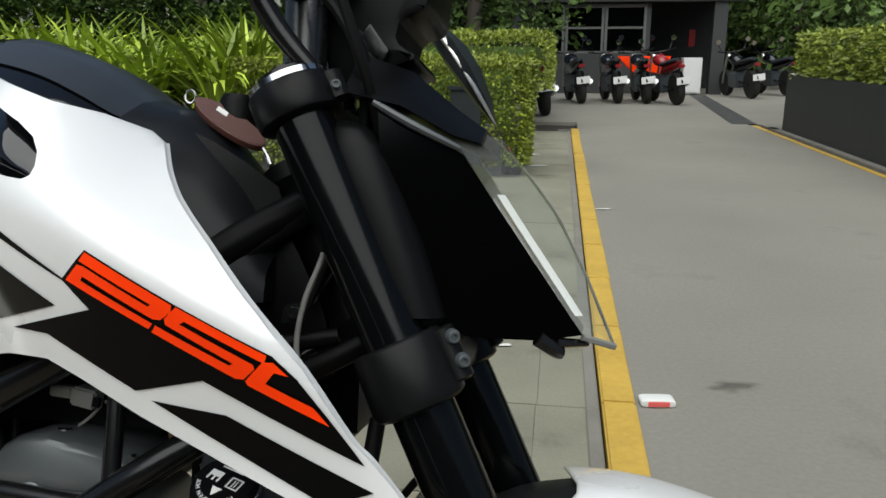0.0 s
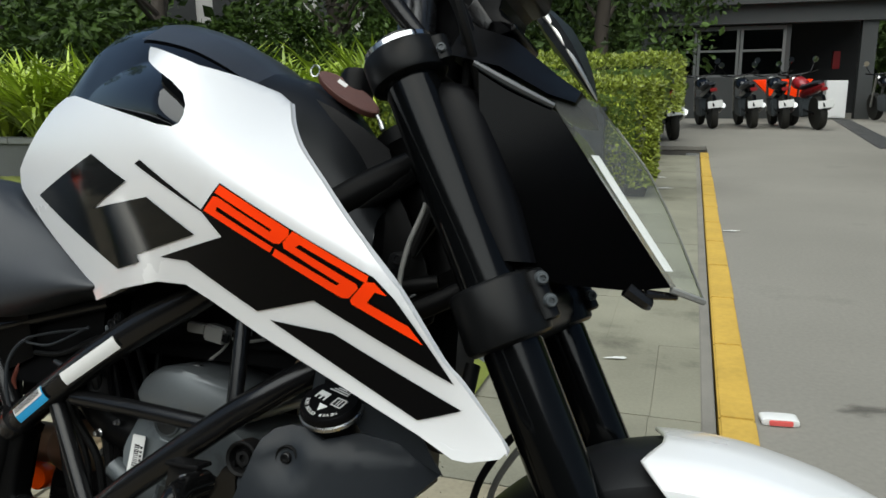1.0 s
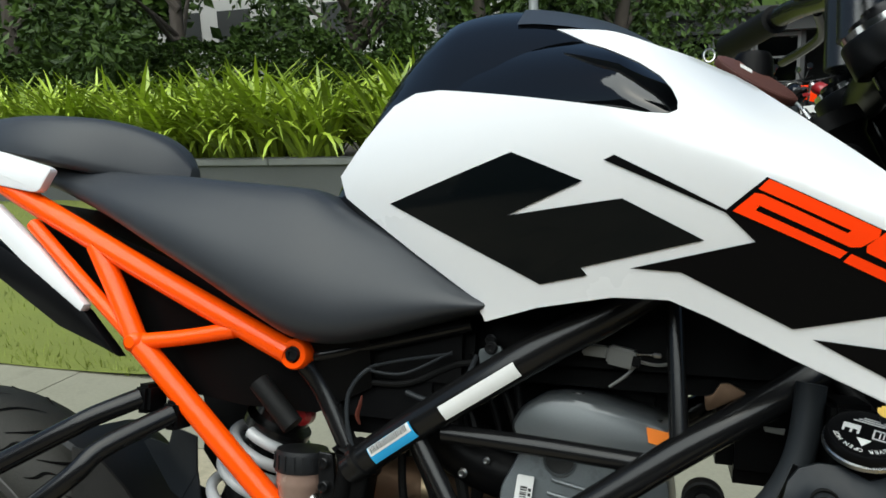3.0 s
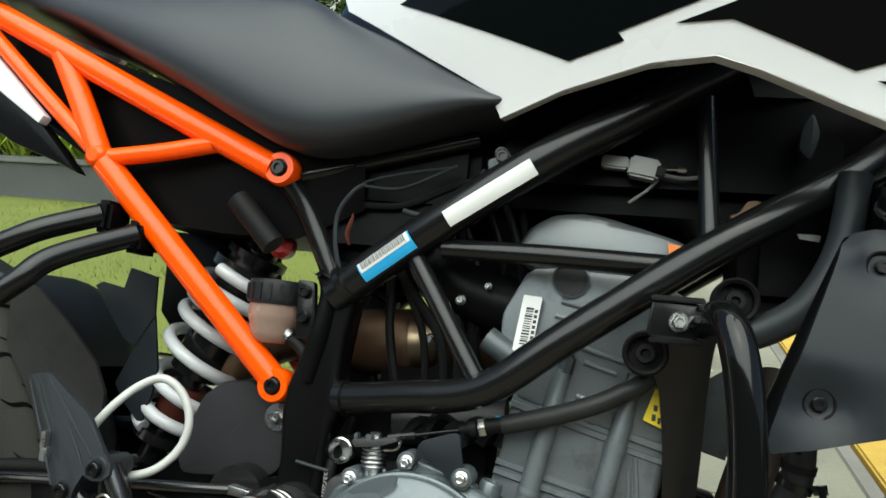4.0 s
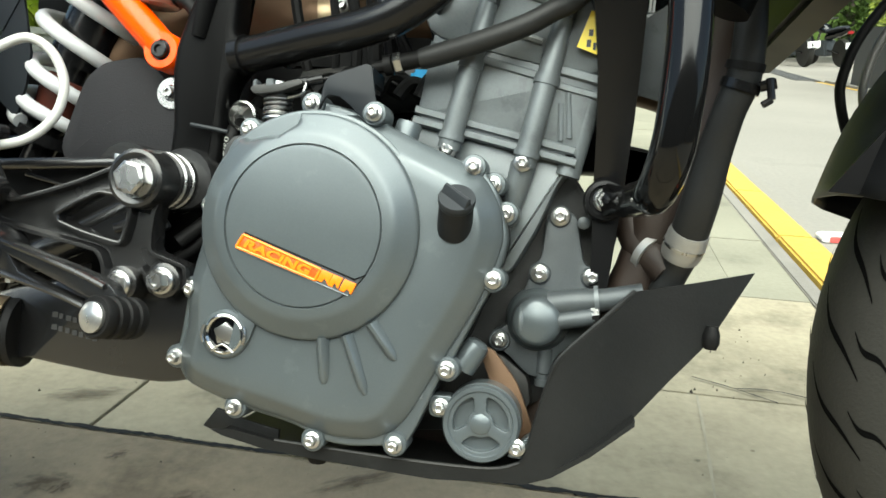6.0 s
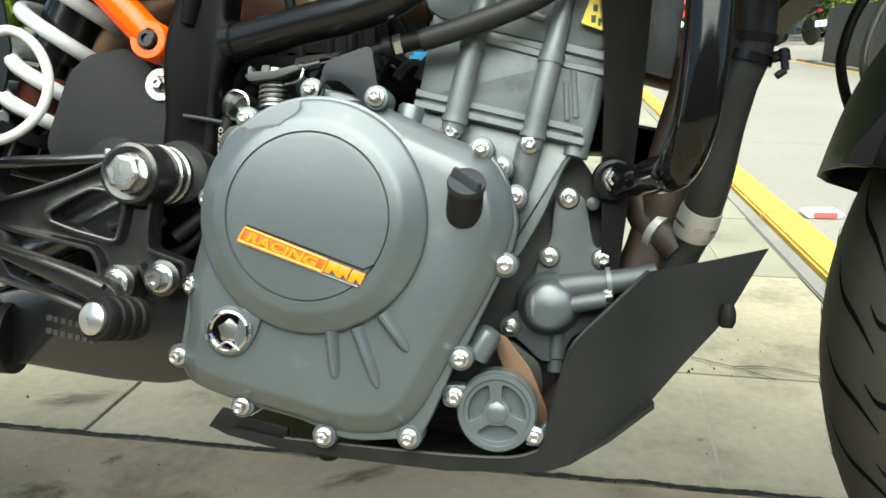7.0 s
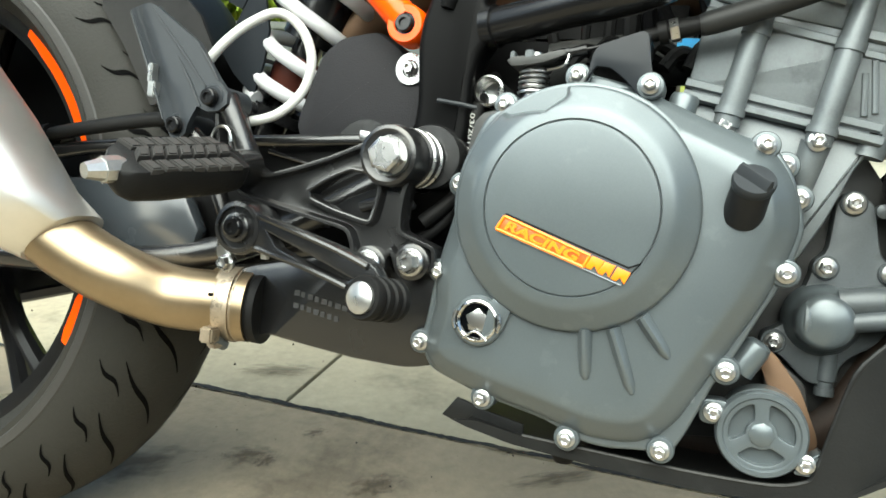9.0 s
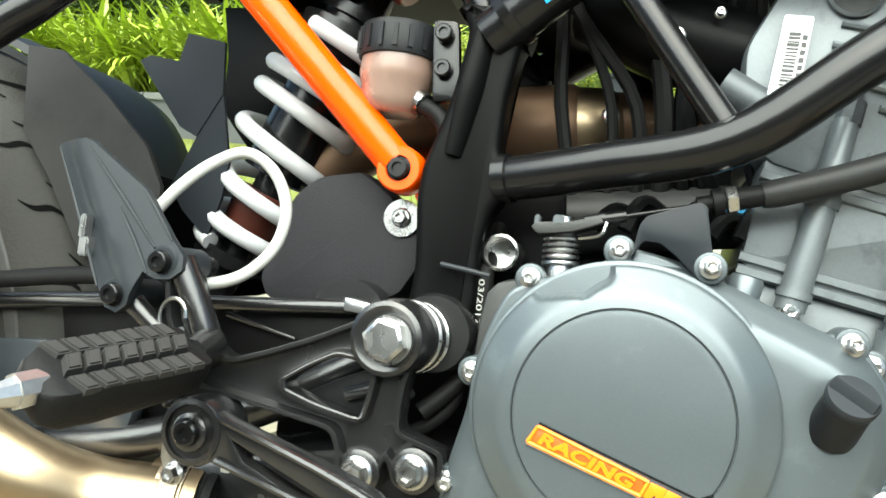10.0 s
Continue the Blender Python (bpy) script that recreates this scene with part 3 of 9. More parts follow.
def draped(outline, depth, thick, cell=0.012, lift=0.0, holes=()):
    """A panel with the outline (x, z), bent over the surface y = depth(x, z), of the given thickness."""
    bm = bmesh.new()
    edges = []
    for ring in (outline, *holes):
        fine = []
        for i in range(len(ring)):
            a, b = Vector(ring[i]), Vector(ring[(i + 1) % len(ring)])
            k = max(1, int((b - a).length / cell))
            fine += [a + (b - a) * j / k for j in range(k)]
        vs = [bm.verts.new((p.x, 0, p.y)) for p in fine]
        edges += [bm.edges.new((vs[i], vs[(i + 1) % len(vs)])) for i in range(len(vs))]
    bmesh.ops.triangle_fill(bm, use_beauty=True, use_dissolve=False, edges=edges)
    for _ in range(4):
        long_edges = [e for e in bm.edges if not e.is_boundary and e.calc_length() > cell * 1.8]
        if not long_edges:
            break
        bmesh.ops.subdivide_edges(bm, edges=long_edges, cuts=1)
        bmesh.ops.triangulate(bm, faces=bm.faces)
        bmesh.ops.beautify_fill(bm, faces=bm.faces, edges=[e for e in bm.edges if not e.is_boundary])
    for _ in range(6):
        bmesh.ops.smooth_vert(bm, verts=[v for v in bm.verts if not v.is_boundary], factor=0.5, use_axis_x=True, use_axis_z=True)
        bmesh.ops.beautify_fill(bm, faces=bm.faces, edges=[e for e in bm.edges if not e.is_boundary])
    for v in bm.verts:
        v.co.y = depth(v.co.x, v.co.z) - lift
    bmesh.ops.recalc_face_normals(bm, faces=bm.faces)
    bm.normal_update()
    if sum(f.normal.y for f in bm.faces) > 0:
        bmesh.ops.reverse_faces(bm, faces=bm.faces)
    if thick:
        ext = bmesh.ops.extrude_face_region(bm, geom=list(bm.faces), use_keep_orig=True)
        vs = [v for v in ext["geom"] if isinstance(v, bmesh.types.BMVert)]
        for v in vs:
            v.co.y += thick
        bmesh.ops.recalc_face_normals(bm, faces=bm.faces)
    return bm


# ---- the place: u runs across the lane, v along the kerb ----
YARD = pose(0, 0, 0, 0, 0, -8.0)


def yard(name, bm, material, label="", category="", kind="structure", smooth=False):
    ob = obj(name, bm, material, None, smooth)
    ob.matrix_world = YARD
    return tagged(ob, label, category, "", kind)


def sheet(u0, u1, v0, v1, z, nu=1, nv=1):
    bm = bmesh.new()
    bmesh.ops.create_grid(bm, x_segments=nu, y_segments=nv, size=0.5)
    for v in bm.verts:
        v.co = Vector((u0 + (v.co.x + 0.5) * (u1 - u0), v0 + (v.co.y + 0.5) * (v1 - v0), z))
    return bm


yard("ground", sheet(-400, 400, -400, 400, -0.06, 4, 4), "soil", "bare dark earth under the yard reaching the horizon", "ground")
yard("road", boxes((0.24, 2.6, -30, 11.2, -0.05, 0.0), (-3.0, 14, 11.2, 34, -0.05, 0.0), (2.6, 3.2, -30, 7.0, -0.05, 0.0)), "road", "worn grey concrete driveway with faint stains", "road")
pavement = yard("pavement", sheet(-9, 0.1, -8, 10.2, -0.020), "joint", "grey stone paving with dark dirty joints", "pavement")

# kerb: painted stones in a row with a thin concrete edging beside them
kerb = thing("kerb", "flat kerb stones painted worn yellow", "kerb", YARD, kind="structure")
rng = random.Random(4)
v = -6.0
while v < 9.9:
    n = 0.62 + rng.uniform(-0.02, 0.02)
    bm = boxes((0.148, 0.245 + rng.uniform(-0.004, 0.004), v + 0.003, v + n - 0.003, -0.05, 0.012 + rng.uniform(-0.002, 0.002)), bevel=0.006)
    part("kerb_stone", bm, "yellow", kerb, smooth=False)
    v += n
yard("edging", boxes((0.1015, 0.1405, -8, 10.0, -0.05, 0.004), bevel=0.003), "concrete", "narrow concrete edging strip beside the kerb", "edging")
yard("kerb_return", boxes((-0.02, 0.24, 9.96, 10.03, -0.05, 0.012), bevel=0.006), "coping", "pale concrete kerb end stone", "kerb")
yard("lane_line", boxes((2.6, 2.665, -8, 11.0, -0.02, 0.004)), "yellow", "worn yellow line along the far kerb", "line")

# lawn
lawn = sheet(-14, -0.55, 2.02, 6.2, 0.004, 60, 30)
for w in lawn.verts:
    w.co.z += 0.02 * noise.noise(Vector((w.co.x * 1.7, w.co.y * 1.7, 0))) + 0.008
yard("lawn", lawn, "grass", "short yellowish green lawn", "lawn", smooth=True)
rng = random.Random(8)
verts, faces = [], []
for i in range(16000):
    a = Vector((rng.uniform(-8, -0.6), 2.03 + 4.1 * rng.random() ** 1.4, 0.0))
    h, w, ang = rng.uniform(0.02, 0.05), rng.uniform(0.002, 0.004), rng.uniform(0, 6.28)
    d = Vector((math.cos(ang), math.sin(ang), 0))
    k = len(verts)
    verts += [tuple(a - d * w), tuple(a + d * w), tuple(a + Vector((rng.uniform(-0.02, 0.02), rng.uniform(-0.02, 0.02), h)))]
    faces.append((k, k + 1, k + 2))
me = bpy.data.meshes.new("lawn_grass")
me.from_pydata(verts, [], faces)
me.materials.append(M["blade"])
ob = tagged(new("lawn_grass", me), "short yellow-green grass blades", "grass", "", "stuff")
ob.matrix_world = YARD

# planter wall with its coping, running along the back of the lawn
yard("planter_wall", boxes((-14, -0.46, 6.2, 6.36, -0.06, 0.36), (-0.62, -0.46, 6.36, 12.4, -0.06, 0.36)), "wallgrey", "dark grey painted planter wall", "wall")
coping = thing("coping", "grey granite coping on the planter wall", "coping", YARD, kind="structure")
u = -14.0
while u < -0.5:
    part("coping_stone", boxes((u + 0.003, u + 0.897, 6.17, 6.40, 0.36, 0.42), bevel=0.006), "coping", coping, smooth=False)
    u += 0.9
yard("planter_soil", boxes((-14, -0.62, 6.36, 12.4, -0.05, 0.33)), "soil", "dark planting soil", "soil")


def leaf_mass(name, spots, size, material, label, category, seed, parent=None, droop=0.3, kind="stuff", m=None):
    """Many small folded leaves, each at a spot with an outward direction."""
    rg = random.Random(seed)
    vs, fs = [], []
    for p, n in spots:
        s = size * rg.uniform(0.6, 1.35)
        d = (Vector(n) + Vector((rg.gauss(0, 0.6), rg.gauss(0, 0.6), rg.gauss(0.1, 0.5) - droop))).normalized()
        side = d.cross(Vector((rg.gauss(0, 1), rg.gauss(0, 1), rg.gauss(0, 1)))).normalized()
        up = d.cross(side)
        o = Vector(p)
        k = len(vs)
        vs += [tuple(o), tuple(o + d * s * 0.5 + side * s * 0.27 + up * s * 0.08), tuple(o + d * s), tuple(o + d * s * 0.5 - side * s * 0.27 + up * s * 0.08)]
        fs += [(k, k + 1, k + 2), (k, k + 2, k + 3)]
    mesh = bpy.data.meshes.new(name)
    mesh.from_pydata(vs, [], fs)
    mesh.materials.append(M[material])
    o = new(name, mesh)
    if parent:
        o.parent = parent
    else:
        o.matrix_world = m or YARD
    return tagged(o, label, category, "", kind)


def box_spots(rg, count, u0, u1, v0, v1, z0, z1):
    """Spots on an uneven clipped box of foliage: its faces, with bumps."""
    out = []
    areas = [(u1 - u0) * (v1 - v0), (u1 - u0) * (z1 - z0), (v1 - v0) * (z1 - z0)]
    for _ in range(count):
        pick = rg.random() * sum(areas)
        a, b, c = rg.uniform(u0, u1), rg.uniform(v0, v1), rg.uniform(z0, z1)
        n = (0, 0, 1)
        if pick < areas[0]:
            c = z1
        elif pick < areas[0] + areas[1]:
            b, n = v0, (0, -1, 0)
        else:
            a, n = u1, (1, 0, 0)
        q = Vector((a, b, c))
        q += Vector(n) * (0.07 * noise.noise(q * 3.1) + 0.05 * noise.noise(q * 9.0) - abs(rg.gauss(0, 0.045)))
        out.append((q, n))
    return out


def hedge(name, label, count, u0, u1, v0, v1, z0, z1, size, seed, material="hedge"):
    e = thing(name, label, "hedge", YARD)
    # Darker green box paints the shaded inside of the hedge
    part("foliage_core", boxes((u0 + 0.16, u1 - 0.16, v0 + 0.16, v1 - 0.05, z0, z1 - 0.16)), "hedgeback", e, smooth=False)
    leaf_mass("foliage", box_spots(random.Random(seed), count, u0, u1, v0, v1, z0, z1), size, material, "", "", seed, parent=e, kind="")
    rg = random.Random(seed + 1)
    for k in range(7):
        x = u0 + (u1 - u0) * (k + 0.5) / 7
        part("stem", tube([(x, v0 + 0.25, 0.1), (x + rg.uniform(-0.05, 0.05), v0 + 0.22, (z0 + z1) / 2), (x + rg.uniform(-0.1, 0.1), v0 + 0.2, z1 - 0.12)], [0.012, 0.008, 0.004], seg=6), "bark", e)


hedge("clipped_hedge", "clipped bright yellow-green box hedge in the planter", 24000, -2.75, -0.24, 6.13, 7.0, 0.10, 0.93, 0.037, 31)
hedge("back_hedge", "clipped square hedge, yellow-green on top, behind the lower hedge", 15000, -4.2, -0.15, 9.2, 12.3, 0.55, 1.21, 0.055, 32)
tagged(yard("planter_light", boxes((-0.86, -0.62, 6.04, 6.20, 0.0, 0.70), (-0.88, -0.60, 6.02, 6.22, 0.70, 0.73), bevel=0.006), "greyplastic"), "dark grey square bollard box in front of the hedge", "bollard", "", "object")


def strap_plants(name, count, u0, u1, v0, v1, seed, tall=1.0):
    """Clumps of long arching strap leaves."""
    rg = random.Random(seed)
    clumps = [(rg.uniform(u0, u1), v0 + (v1 - v0) * rg.random() ** 1.3) for _ in range(count)]
    for ci, (cu, cv) in enumerate(clumps):
        e = thing(name, "clump of long arching bright green strap leaves", "plant", YARD @ pose(cu, cv, 0.33), group="strap-leaved plants in the planter")
        vs, fs = [], []
        for _ in range(40):
            a = rg.uniform(0, 6.28)
            d = Vector((math.cos(a), math.sin(a), 0))
            side = Vector((-d.y, d.x, 0))
            ln, w = rg.uniform(0.45, 0.85) * tall, rg.uniform(0.014, 0.027)
            rise, fall = radians(rg.uniform(52, 86)), radians(rg.uniform(40, 135))
            p = d * rg.uniform(0, 0.07)
            k = len(vs)
            for q in range(8):
                t = q / 7
                ang = rise - fall * t ** 1.4
                ww = w * (0.55 + 1.0 * t) * (1 - t ** 3.2) + 0.001
                vs += [tuple(p - side * ww), tuple(p + side * ww + Vector((0, 0, 0.005)))]
                p = p + (d * math.cos(ang) + Vector((0, 0, math.sin(ang)))) * ln / 7
            for q in range(7):
                j = k + 2 * q
                fs.append((j, j + 1, j + 3, j + 2))
        mesh = bpy.data.meshes.new("leaves")
        mesh.from_pydata(vs, [], fs)
        mesh.materials.append(M["lily"])
        lo = new("leaves", mesh)
        lo.parent = e


strap_plants("strap_plant", 210, -13.0, -2.7, 6.40, 7.9, 5, 1.45)
strap_plants("strap_plant", 10, -2.7, -1.7, 8.8, 9.0, 6, 1.15)


def tree(label, u, v, height, crown, seed, count=2600, leaf=0.16, material="tree", low=1.6, thick=0.16):
    e = thing("tree", label, "tree", YARD @ pose(u, v, 0))
    rg = random.Random(seed)
    bend = [(0, 0, -0.05), (rg.uniform(-0.1, 0.1), rg.uniform(-0.1, 0.1), height * 0.3), (rg.uniform(-0.3, 0.3), rg.uniform(-0.3, 0.3), height * 0.6), (rg.uniform(-0.4, 0.4), rg.uniform(-0.4, 0.4), height * 0.92)]
    bm = tube(bend, [thick, thick * 0.8, thick * 0.5, thick * 0.15], seg=10)
    tips = []
    for _ in range(9):
        a, z = rg.uniform(0, 6.28), rg.uniform(0.35, 0.8) * height
        tip = Vector((math.cos(a) * crown * rg.uniform(0.4, 0.8), math.sin(a) * crown * rg.uniform(0.4, 0.8), z + rg.uniform(0.1, 0.5) * crown))
        sweep(bm, [(0, 0, z * 0.8), tuple(tip * 0.5 + Vector((0, 0, z * 0.45))), tuple(tip)], [thick * 0.35, thick * 0.2, 0.015], seg=7)
        tips.append(tip)
    part("trunk", bm, "bark", e)
    clumps = []
    for _ in range(34):
        a, z = rg.uniform(0, 6.28), rg.uniform(low, height)
        r = crown * (0.25 + 0.75 * rg.random() ** 0.6) * math.sqrt(max(0.1, 1 - ((z - (low + height) / 2) / ((height - low) / 2 + 0.4)) ** 2))
        clumps.append((Vector((math.cos(a) * r, math.sin(a) * r, z)), rg.uniform(0.35, 0.85)))
    spots = []
    for _ in range(count):
        c, s = rg.choice(clumps)
        n = Vector((rg.gauss(0, 1), rg.gauss(0, 1), rg.gauss(0, 0.8))).normalized()
        spots.append((c + n * s * rg.uniform(0.35, 1.0), n))
    leaf_mass("crown", spots, leaf, material, "", "", seed, parent=e, kind="")


shrubs = []
rgs = random.Random(52)
for _ in range(30000):
    uu, k = rgs.uniform(-14, -4.2), rgs.random()
    top = 1.9 + 0.5 * noise.noise(Vector((uu * 0.9, 1, 4)))
    zz = 0.3 + (top - 0.3) * k ** 0.8
    shrubs.append((Vector((uu, 10.2 + 0.7 * k + 0.35 * noise.noise(Vector((uu * 1.3, zz * 1.5, 7))) + rgs.uniform(-0.12, 0.12), zz)), (0, -1, 0.3)))
leaf_mass("shrub_row", shrubs, 0.10, "tree", "row of dark green shrubs behind the strap-leaved plants", "shrubs", 53)
tree("dark green leafy tree with low drooping branches", -8.6, 11.2, 6.0, 2.6, 41, 6500, 0.15, low=0.9)
tree("dark green leafy tree with low drooping branches", -6.0, 12.6, 5.5, 2.0, 42, 5200, 0.14, low=1.3)
tree("dark green leafy tree behind the hedge", -3.9, 13.6, 6.5, 2.4, 43, 6000, 0.15, low=1.1)
tree("dark green leafy tree behind the hedge", -1.6, 14.4, 6.5, 2.3, 44, 6000, 0.15, low=1.0)
tree("dark green leafy tree beside the shed", 0.4, 23.5, 8, 3.4, 45, 5200, 0.2, low=1.8)
tree("dark green leafy tree beside the shed", 6.3, 22.6, 7.5, 3.2, 46, 7000, 0.2, low=0.9)
tree("dark green leafy tree beside the shed", 9.5, 20.5, 7, 3.0, 47, 5200, 0.2, low=0.8)
tree("light green leafy tree over the planter", 5.0, 11.6, 3.6, 1.3, 48, 2600, 0.13, "treelight", low=1.25, thick=0.08)
tree("dark green leafy tree with low drooping branches", -12.5, 11.5, 7, 3.0, 49, 6500, 0.16, low=0.6)
rgw = random.Random(50)
woods = []
for _ in range(42000):
    uu = rgw.uniform(-32, 30)
    zz = 10 * rgw.random() ** 1.3
    vv = 27 + 3 * noise.noise(Vector((uu * 0.4, zz * 0.5, 3))) + rgw.uniform(-0.6, 0.6)
    if noise.noise(Vector((uu * 0.35, zz * 0.45, 9))) > -0.22 and not (-19 < uu < -10 and zz > 0.9 and noise.noise(Vector((uu * 0.8, zz, 2))) > -0.12):
        woods.append((Vector((uu, vv, zz)), (0, -1, 0)))
leaf_mass("far_woods", woods, 0.62, "tree", "dark dense wood closing the yard behind", "trees", 51)
yard("backdrop", boxes((-60, 60, 46, 46.5, -1, 16)), "tree", "dark green distance of trees", "backdrop")
# open sky-side trees beyond the camera are not seen; a pale building shows through the gaps behind the trees
bld = thing("office_building", "pale grey office building seen between the trees", "building", YARD @ pose(-17, 33, 0))
part("wall", boxes((-9, 9, 0, 8, 0, 9)), "facade", bld, smooth=False)
for i in range(6):
    for j in range(3):
        w = part("window", boxes((-8.2 + i * 2.8, -6.4 + i * 2.8, -0.06, 0.02, 1.0 + j * 2.8, 2.6 + j * 2.8)), "shed", bld, smooth=False)
part("roof", boxes((-9.2, 9.2, -0.3, 8.2, 9, 9.3)), "concrete", bld, smooth=False)
tagged(yard("lamp_pole", tube([(-2.72, 12.0, 0.3), (-2.72, 12.0, 4.5)], 0.075, seg=16, smooth=False), "pole", kind="object", smooth=True), "plain grey steel lamp pole behind the planter", "pole", "", "object")
tagged(yard("wall_panel", boxes((-13.4, -10.6, 16.0, 16.2, 0, 2.2)), "facade"), "pale rendered garden wall behind the trees", "wall", "", "structure")

# shed with a window band
shed = thing("shed", "dark painted guard shed with grey framed windows", "shed", YARD @ pose(0, 19.0, 0))
part("front_wall", boxes((-1.2, 2.0, 0, 0.15, 0, 0.94), (-1.2, -0.72, 0, 0.15, 0.94, 2.1), (1.93, 2.03, 0, 0.15, 0.94, 2.1)), "shed", shed, smooth=False)
part("back_wall", boxes((-1.2, 4.0, 3.0, 3.15, 0, 2.7), (-1.2, -1.05, 0.15, 3.0, 0, 2.7)), "inside", shed, smooth=False)
part("roof_beam", boxes((-1.4, 4.1, -0.25, 0.2, 2.1, 2.5)), "shed", shed, smooth=False)
part("roof", boxes((-1.5, 4.2, -0.5, 3.3, 2.5, 2.62)), "shed", shed, smooth=False)
part("post", boxes((3.42, 3.72, -0.15, 0.15, 0, 2.1)), "shed", shed, smooth=False)
part("red_box", boxes((3.1, 3.25, 1.2, 1.4, 1.1, 1.5), bevel=0.01), "red", shed, "small red box on the wall")
win = part("window", boxes((-0.72, 1.93, 0.0, 0.08, 1.98, 2.06), (-0.72, 1.93, 0.0, 0.08, 0.94, 0.99)), "shedframe", shed, smooth=False)
for x in (-0.72, -0.02, 0.06, 0.9, 0.98, 1.87):
    part("window_frame", boxes((x, x + 0.06, -0.01, 0.09, 0.99, 1.98)), "shedframe", win, smooth=False)
for x0, x1 in ((-0.66, -0.02), (0.12, 0.9), (1.04, 1.87)):
    part("transom", boxes((x0, x1, 0, 0.07, 1.50, 1.55)), "shedframe", win, smooth=False)
    p = part("pane", boxes((x0, x1, 0.03, 0.036, 0.99, 1.98)), "glass", win, smooth=False)
    p.visible_shadow = False
cab = thing("cabinet", "white metal cabinet beside the shed post", "cabinet", YARD @ pose(2.78, 18.6, 0))
part("body", boxes((0, 0.42, 0, 0.4, 0.03, 0.84), bevel=0.008), "cabinet", cab)
part("door", boxes((0.02, 0.36, -0.015, -0.002, 0.06, 0.81), bevel=0.004), "cabinet", cab)
crate = thing("crate", "orange plastic crate board standing by the shed wall", "crate", YARD @ pose(1.22, 17.6, 0))
part("panel", slab_of([(0, 0.88), (1.15, 0.88), (0.95, 0.52), (0.35, 0.52)], 0, 0.35, 0.01), "orangevinyl", crate)
part("stand", boxes((0.4, 0.9, 0.05, 0.3, 0, 0.52)), "shed", crate, smooth=False)

# low planter on the other side of the lane
yard("side_planter_wall", boxes((2.78, 2.95, -3, 10.2, -0.06, 0.70), (2.95, 7, 10.05, 10.2, -0.06, 0.70), bevel=0.01), "shed", "dark grey planter wall beside the lane", "wall")
yard("side_planter_soil", boxes((2.95, 7, -3, 10.05, -0.06, 0.62)), "soil", "dark planting soil", "soil")
yard("side_pavement", boxes((2.68, 2.78, -8, 10.5, -0.05, 0.03), (2.68, 6.5, 10.2, 10.9, -0.05, 0.03), bevel=0.006), "concrete", "pale concrete kerb under the planter wall", "kerb")
rg = random.Random(61)
e = thing("side_hedge", "clipped yellow-green hedge above the dark planter wall", "hedge", YARD)
# Plain darker box: the shade behind the leaves is put into its colour
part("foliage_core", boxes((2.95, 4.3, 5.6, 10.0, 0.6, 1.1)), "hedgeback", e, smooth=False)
spots = []
for _ in range(9000):
    k = rg.random()
    q = Vector((rg.uniform(2.85, 4.3), rg.uniform(5.6, 10.1), rg.uniform(0.68, 1.2)))
    n = (0, 0, 1)
    if k < 0.4:
        q.z = 1.19
    elif k < 0.8:
        q.x, n = 2.84, (-1, 0, 0)
    else:
        q.y, n = 10.1, (0, 1, 0)
    q += Vector(n) * (0.06 * noise.noise(q * 3) - abs(rg.gauss(0, 0.04)))
    spots.append((q, n))
leaf_mass("foliage", spots, 0.055, "hedge", "", "", 62, parent=e, kind="")

# channel drain
drain = thing("drain_grate", "dark steel channel drain across the lane", "drain", YARD @ pose(2.55, 11.2, 0, 0, 0, -4.5), kind="structure")
part("channel", boxes((-0.17, 0.17, 0, 7.6, -0.04, 0.003)), "inside", drain, smooth=False)
for k in range(76):
    part("grate_bar", boxes((-0.165, 0.165, k * 0.1 + 0.012, k * 0.1 + 0.085, -0.01, 0.008)), "grate", drain, smooth=False)

# reflector block lying on the road
blk = thing("road_marker", "white plastic road marker with a faded red reflector", "road marker", YARD @ pose(0.258, 2.13, 0.0, 0, 0, 6))
part("body", slab_of(rounded([(0, 0), (0.10, 0), (0.10, 0.022), (0.0, 0.022)], 0.3), -0.02, 0.03, 0.004), "plate", blk)
part("reflector", boxes((0.02, 0.082, -0.024, -0.019, 0.003, 0.019), bevel=0.002), "pinkred", blk, "red reflector strip")


